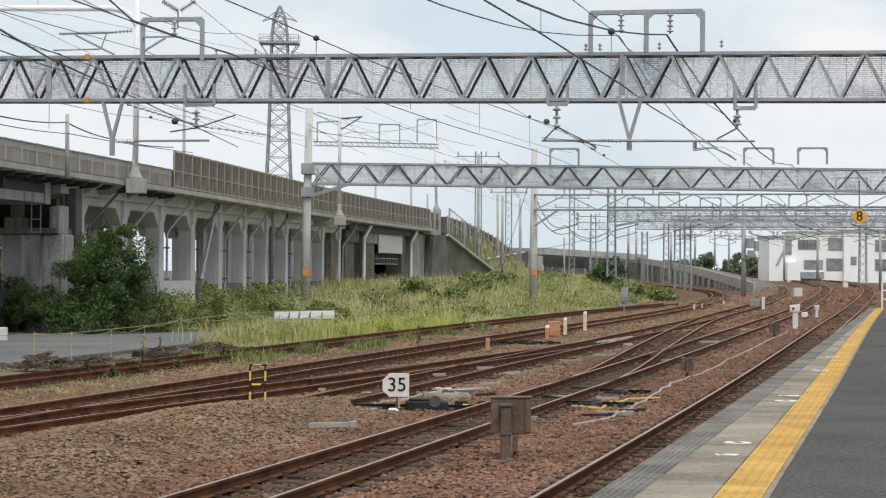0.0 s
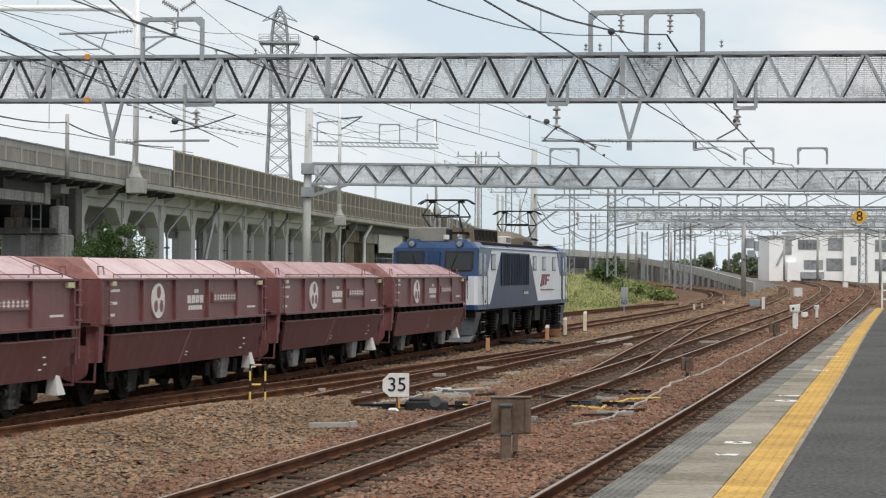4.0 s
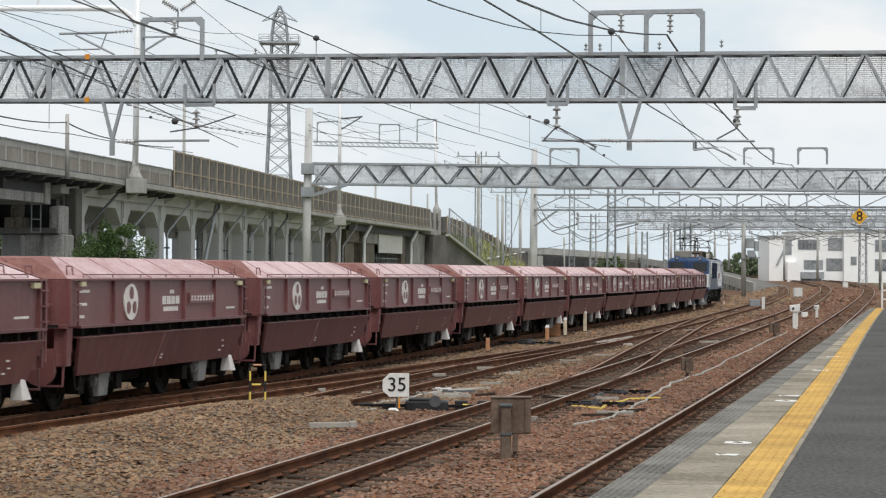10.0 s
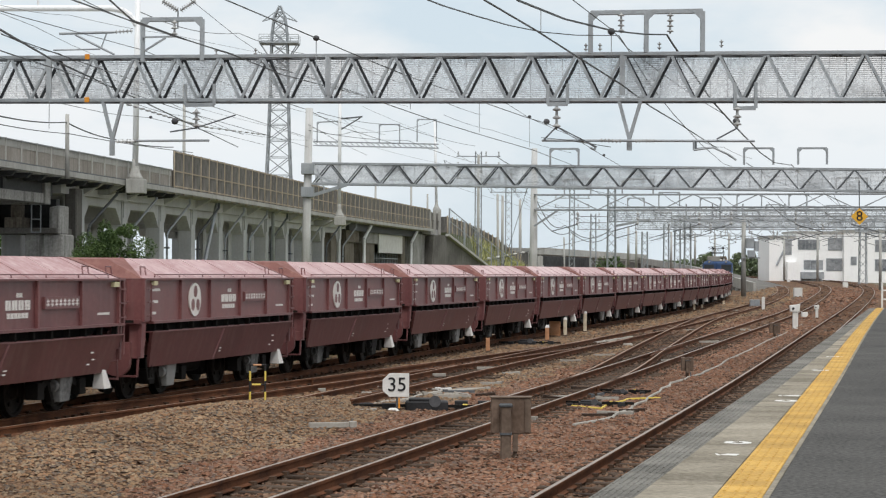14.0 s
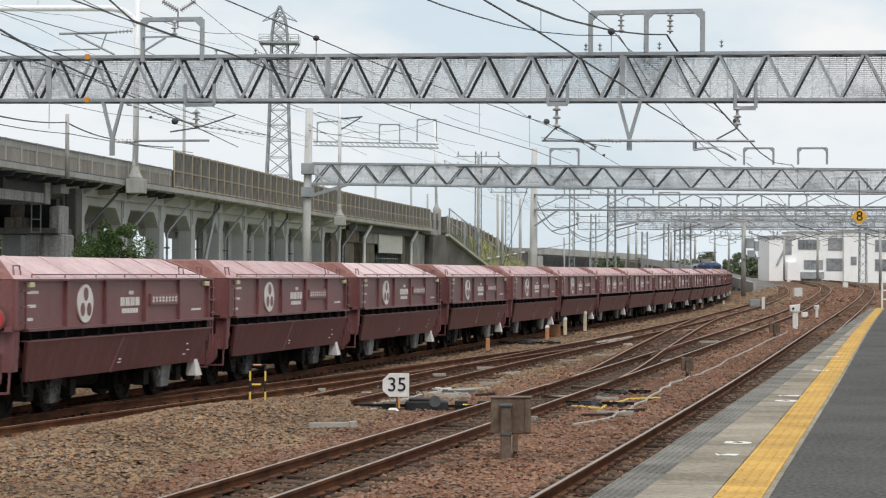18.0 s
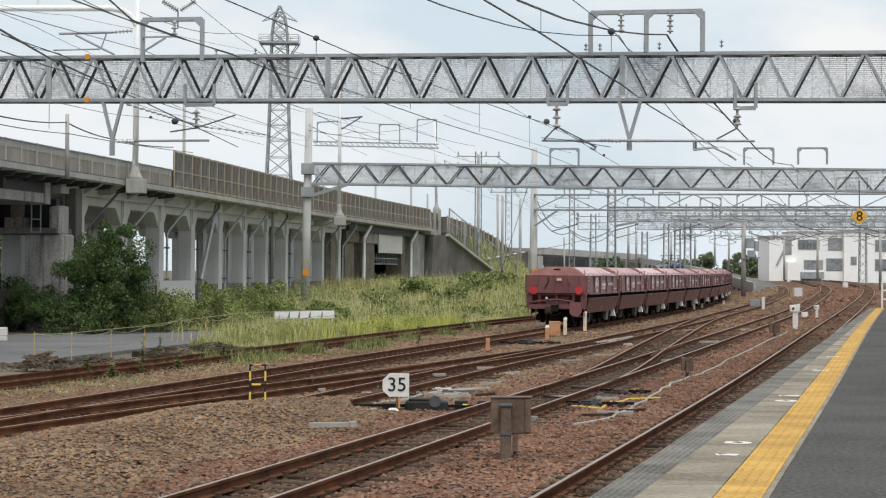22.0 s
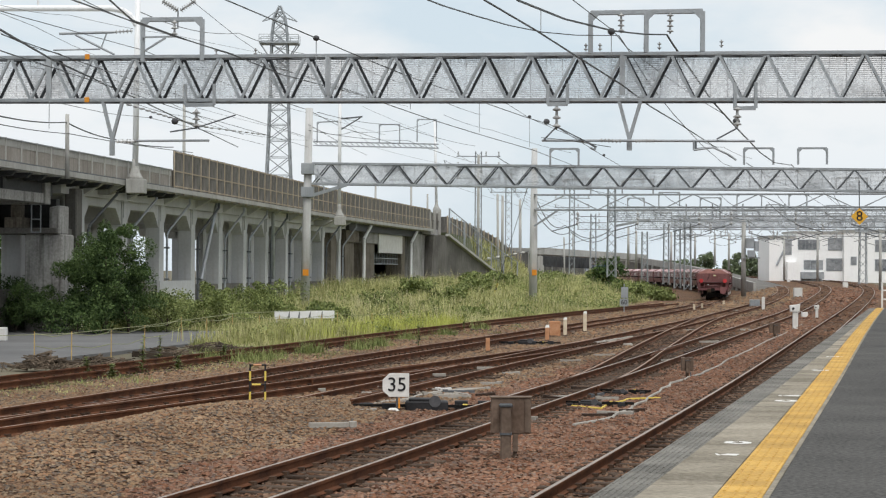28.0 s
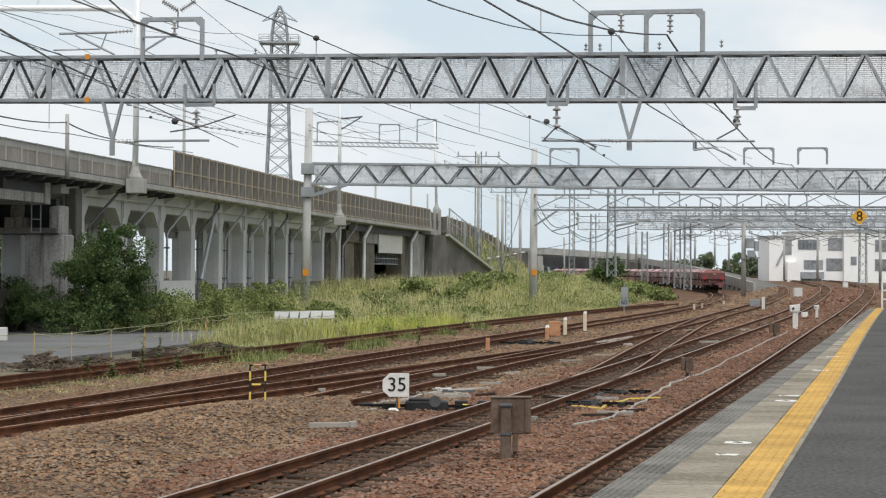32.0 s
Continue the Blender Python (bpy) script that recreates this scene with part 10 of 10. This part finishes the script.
for q, l, turn, key in (((-1.16, 45.22, -0.15), 0.7, 10, "trough"), ((-0.47, 44.86, -0.15), 0.9, -18, "trough"), ((-0.21, 43.23, -0.15), 0.5, 35, "trough"), ((0.21, 42.49, -0.15), 0.8, 5, "trough"), ((-0.8, 42.78, -0.15), 0.6, -25, "old_steel"), ((0.03, 44.91, -0.15), 0.5, 50, "white"), ((0.36, 44.1, -0.15), 0.7, 12, "galv_dark"), ((3.14, 45.66, -0.15), 0.5, 20, "old_steel"), ((3.27, 43.18, -0.15), 0.8, 64, "galv_dark"), ((3.41, 42.04, -0.15), 0.5, 15, "trough"), ((2.31, 42.13, -0.15), 0.5, -40, "old_steel")):
    solid("loose_rod", Shape().box(-l / 2, l / 2, -0.03, 0.03, -0.05, 0.03).box(-l / 2, -l / 2 + 0.1, -0.05, 0.05, -0.05, 0.05), M[key], "short rod or board lying on the ballast", "rod", "loose rods", m=pose(*q, 0, 0, turn), bevel=0.006)
relay = thing("pole_equipment", "grey equipment boxes clamped to a railway pole", "equipment")
for x0, x1, z0, z1 in ((29.7, 30.5, 4.9, 5.9), (30.55, 30.95, 4.6, 5.6), (29.9, 30.6, 4.0, 4.7)):
    part("box", Shape().box(x0, x1, 199.2, 199.9, z0, z1), M["galv"], relay, bevel=0.03)
part("bracket", Shape().box(29.4, 31.1, 199.5, 199.8, 3.9, 4.0), M["galv"], relay)

# platform markings and the white railing at its end
for q, w in (((2.67, 18.37, 0.92), 0.2), ((4.13, 24.44, 0.92), 0.22), ((5.98, 32.21, 0.92), 0.22)):
    disc = solid("floor_marking", Shape().lathe((0, 0, -0.002), (0, 0, 0.004), [(0, w * 0.62), (0.006, w * 0.62)], 24), M["white"], "small white round marking on the platform slabs", "floor marking", "floor markings", m=pose(*q))
    part("symbol", Shape().box(-w * 0.22, w * 0.22, -0.03, 0.03, 0.004, 0.006).box(-0.02, 0.02, -w * 0.4, w * 0.4, 0.004, 0.0055), M["paver"], disc)
for q, w in (((2.43, 17.16, 0.92), 0.17), ((4.38, 25.47, 0.92), 0.24), ((7.25, 37.51, 0.92), 0.24)):
    solid("floor_marking", Shape().hexa([(-w / 2, -0.02, -0.002), (w * 0.2, -0.1, -0.002), (w / 2, 0.04, -0.002), (-w * 0.1, 0.06, -0.002), (-w / 2, -0.02, 0.004), (w * 0.2, -0.1, 0.004), (w / 2, 0.04, 0.004), (-w * 0.1, 0.06, 0.004)]).box(-w * 0.7, -w * 0.55, -0.06, 0.06, -0.002, 0.004), M["white"], "small white arrow marking on the platform slabs", "floor marking", "floor markings", m=pose(*q))
railing = thing("end_railing", "white painted railing at the platform end", "railing")
for off in (0.55, 1.0, 1.45, 1.9):
    p = PLATFORM_EDGE.point(PLATFORM_END - 0.6, off)
    part("post", Shape().bar((p.x, p.y, TOP - 0.1), (p.x, p.y, TOP + 1.15), 0.07), M["white"], railing)
a, b = PLATFORM_EDGE.point(PLATFORM_END - 0.6, 0.5), PLATFORM_EDGE.point(PLATFORM_END - 0.6, 2.4)
for z in (0.4, 0.8, 1.15):
    part("rail", Shape().bar((a.x, a.y, TOP + z), (b.x, b.y, TOP + z), 0.06), M["white"], railing)


# ---------------------------------------------------------------- the train's run
PATH_Y = np.linspace(-189, 555, 30000)
PATH_X = FREIGHT.at(PATH_Y)
PATH_S = np.concatenate([[0], np.cumsum(np.hypot(np.diff(PATH_X), np.diff(PATH_Y)))])
PATH_S -= np.interp(0.0, PATH_Y, PATH_S)


def rail_y(u):
    """Where along the freight line a point of the train is, u metres on."""
    shift = np.interp(u, [25, 40, 55, 70, 85, 100, 115, 130, 145], [0.03, 0.09, 0.31, 0.86, 0.96, 0.48, -0.31, -1.02, -1.41])
    return float(np.interp(u + shift, PATH_S, PATH_Y))


def tail(t):
    """How far the rear of the last wagon has come at t seconds."""
    k = (t - 12) / 10
    return -50.254 + 135.854 * k + 3.409 * k * k + 1.532 * k ** 3


def ride(u, half):
    """The pose of a vehicle whose middle is at u and whose bogie centres are half a wheelbase off."""
    a, b = FREIGHT.point(rail_y(u - half)), FREIGHT.point(rail_y(u + half))
    c = (a + b) / 2
    return pose(c.x, c.y, c.z, 0, 0, -math.degrees(math.atan2(b.x - a.x, b.y - a.y)))


def spin(vehicle, place):
    """Turns a vehicle's wheels while it passes the near stretch of line."""
    near = [i / FPS for i in range(0, 32 * FPS + 1) if 20 < place(i / FPS) < 78]
    if not near:
        return
    for b in vehicle.children:
        for o in b.children:
            if o.name.startswith("wheel"):
                at = o.matrix_basis.translation.copy()
                rows = []
                for t in near:
                    a = math.degrees(place(t) / at.z) % 360.0
                    rows.append((t, pose(at.x, at.y, at.z, -a)))
                if near[0] > 0:
                    rows.insert(0, (0.0, rows[0][1]))
                if near[-1] < 32:
                    rows.append((32.0, rows[-1][1]))
                walk(o, rows)


def motions():
    times = [i * 0.5 for i in range(65)]
    for i, w in enumerate(WAGON_LIST):
        spin(w, lambda t, i=i: tail(t) + i * PITCH + 4.65)
    spin(LOCO, lambda t: tail(t) + WAGONS * PITCH + 9.13)
    for i, w in enumerate(WAGON_LIST):
        walk(w, [(t, ride(tail(t) + i * PITCH + 4.65, 2.6)) for t in times])
    walk(LOCO, [(t, ride(tail(t) + WAGONS * PITCH + 0.3 + 8.83, 6.2)) for t in times])


WAGON_LIST = [wagon()]
for i in range(1, WAGONS):
    WAGON_LIST.append(copy_thing(WAGON_LIST[0], pose(0, -60, 0)))
tail_discs(WAGON_LIST[0])
LOCO = locomotive()
motions()
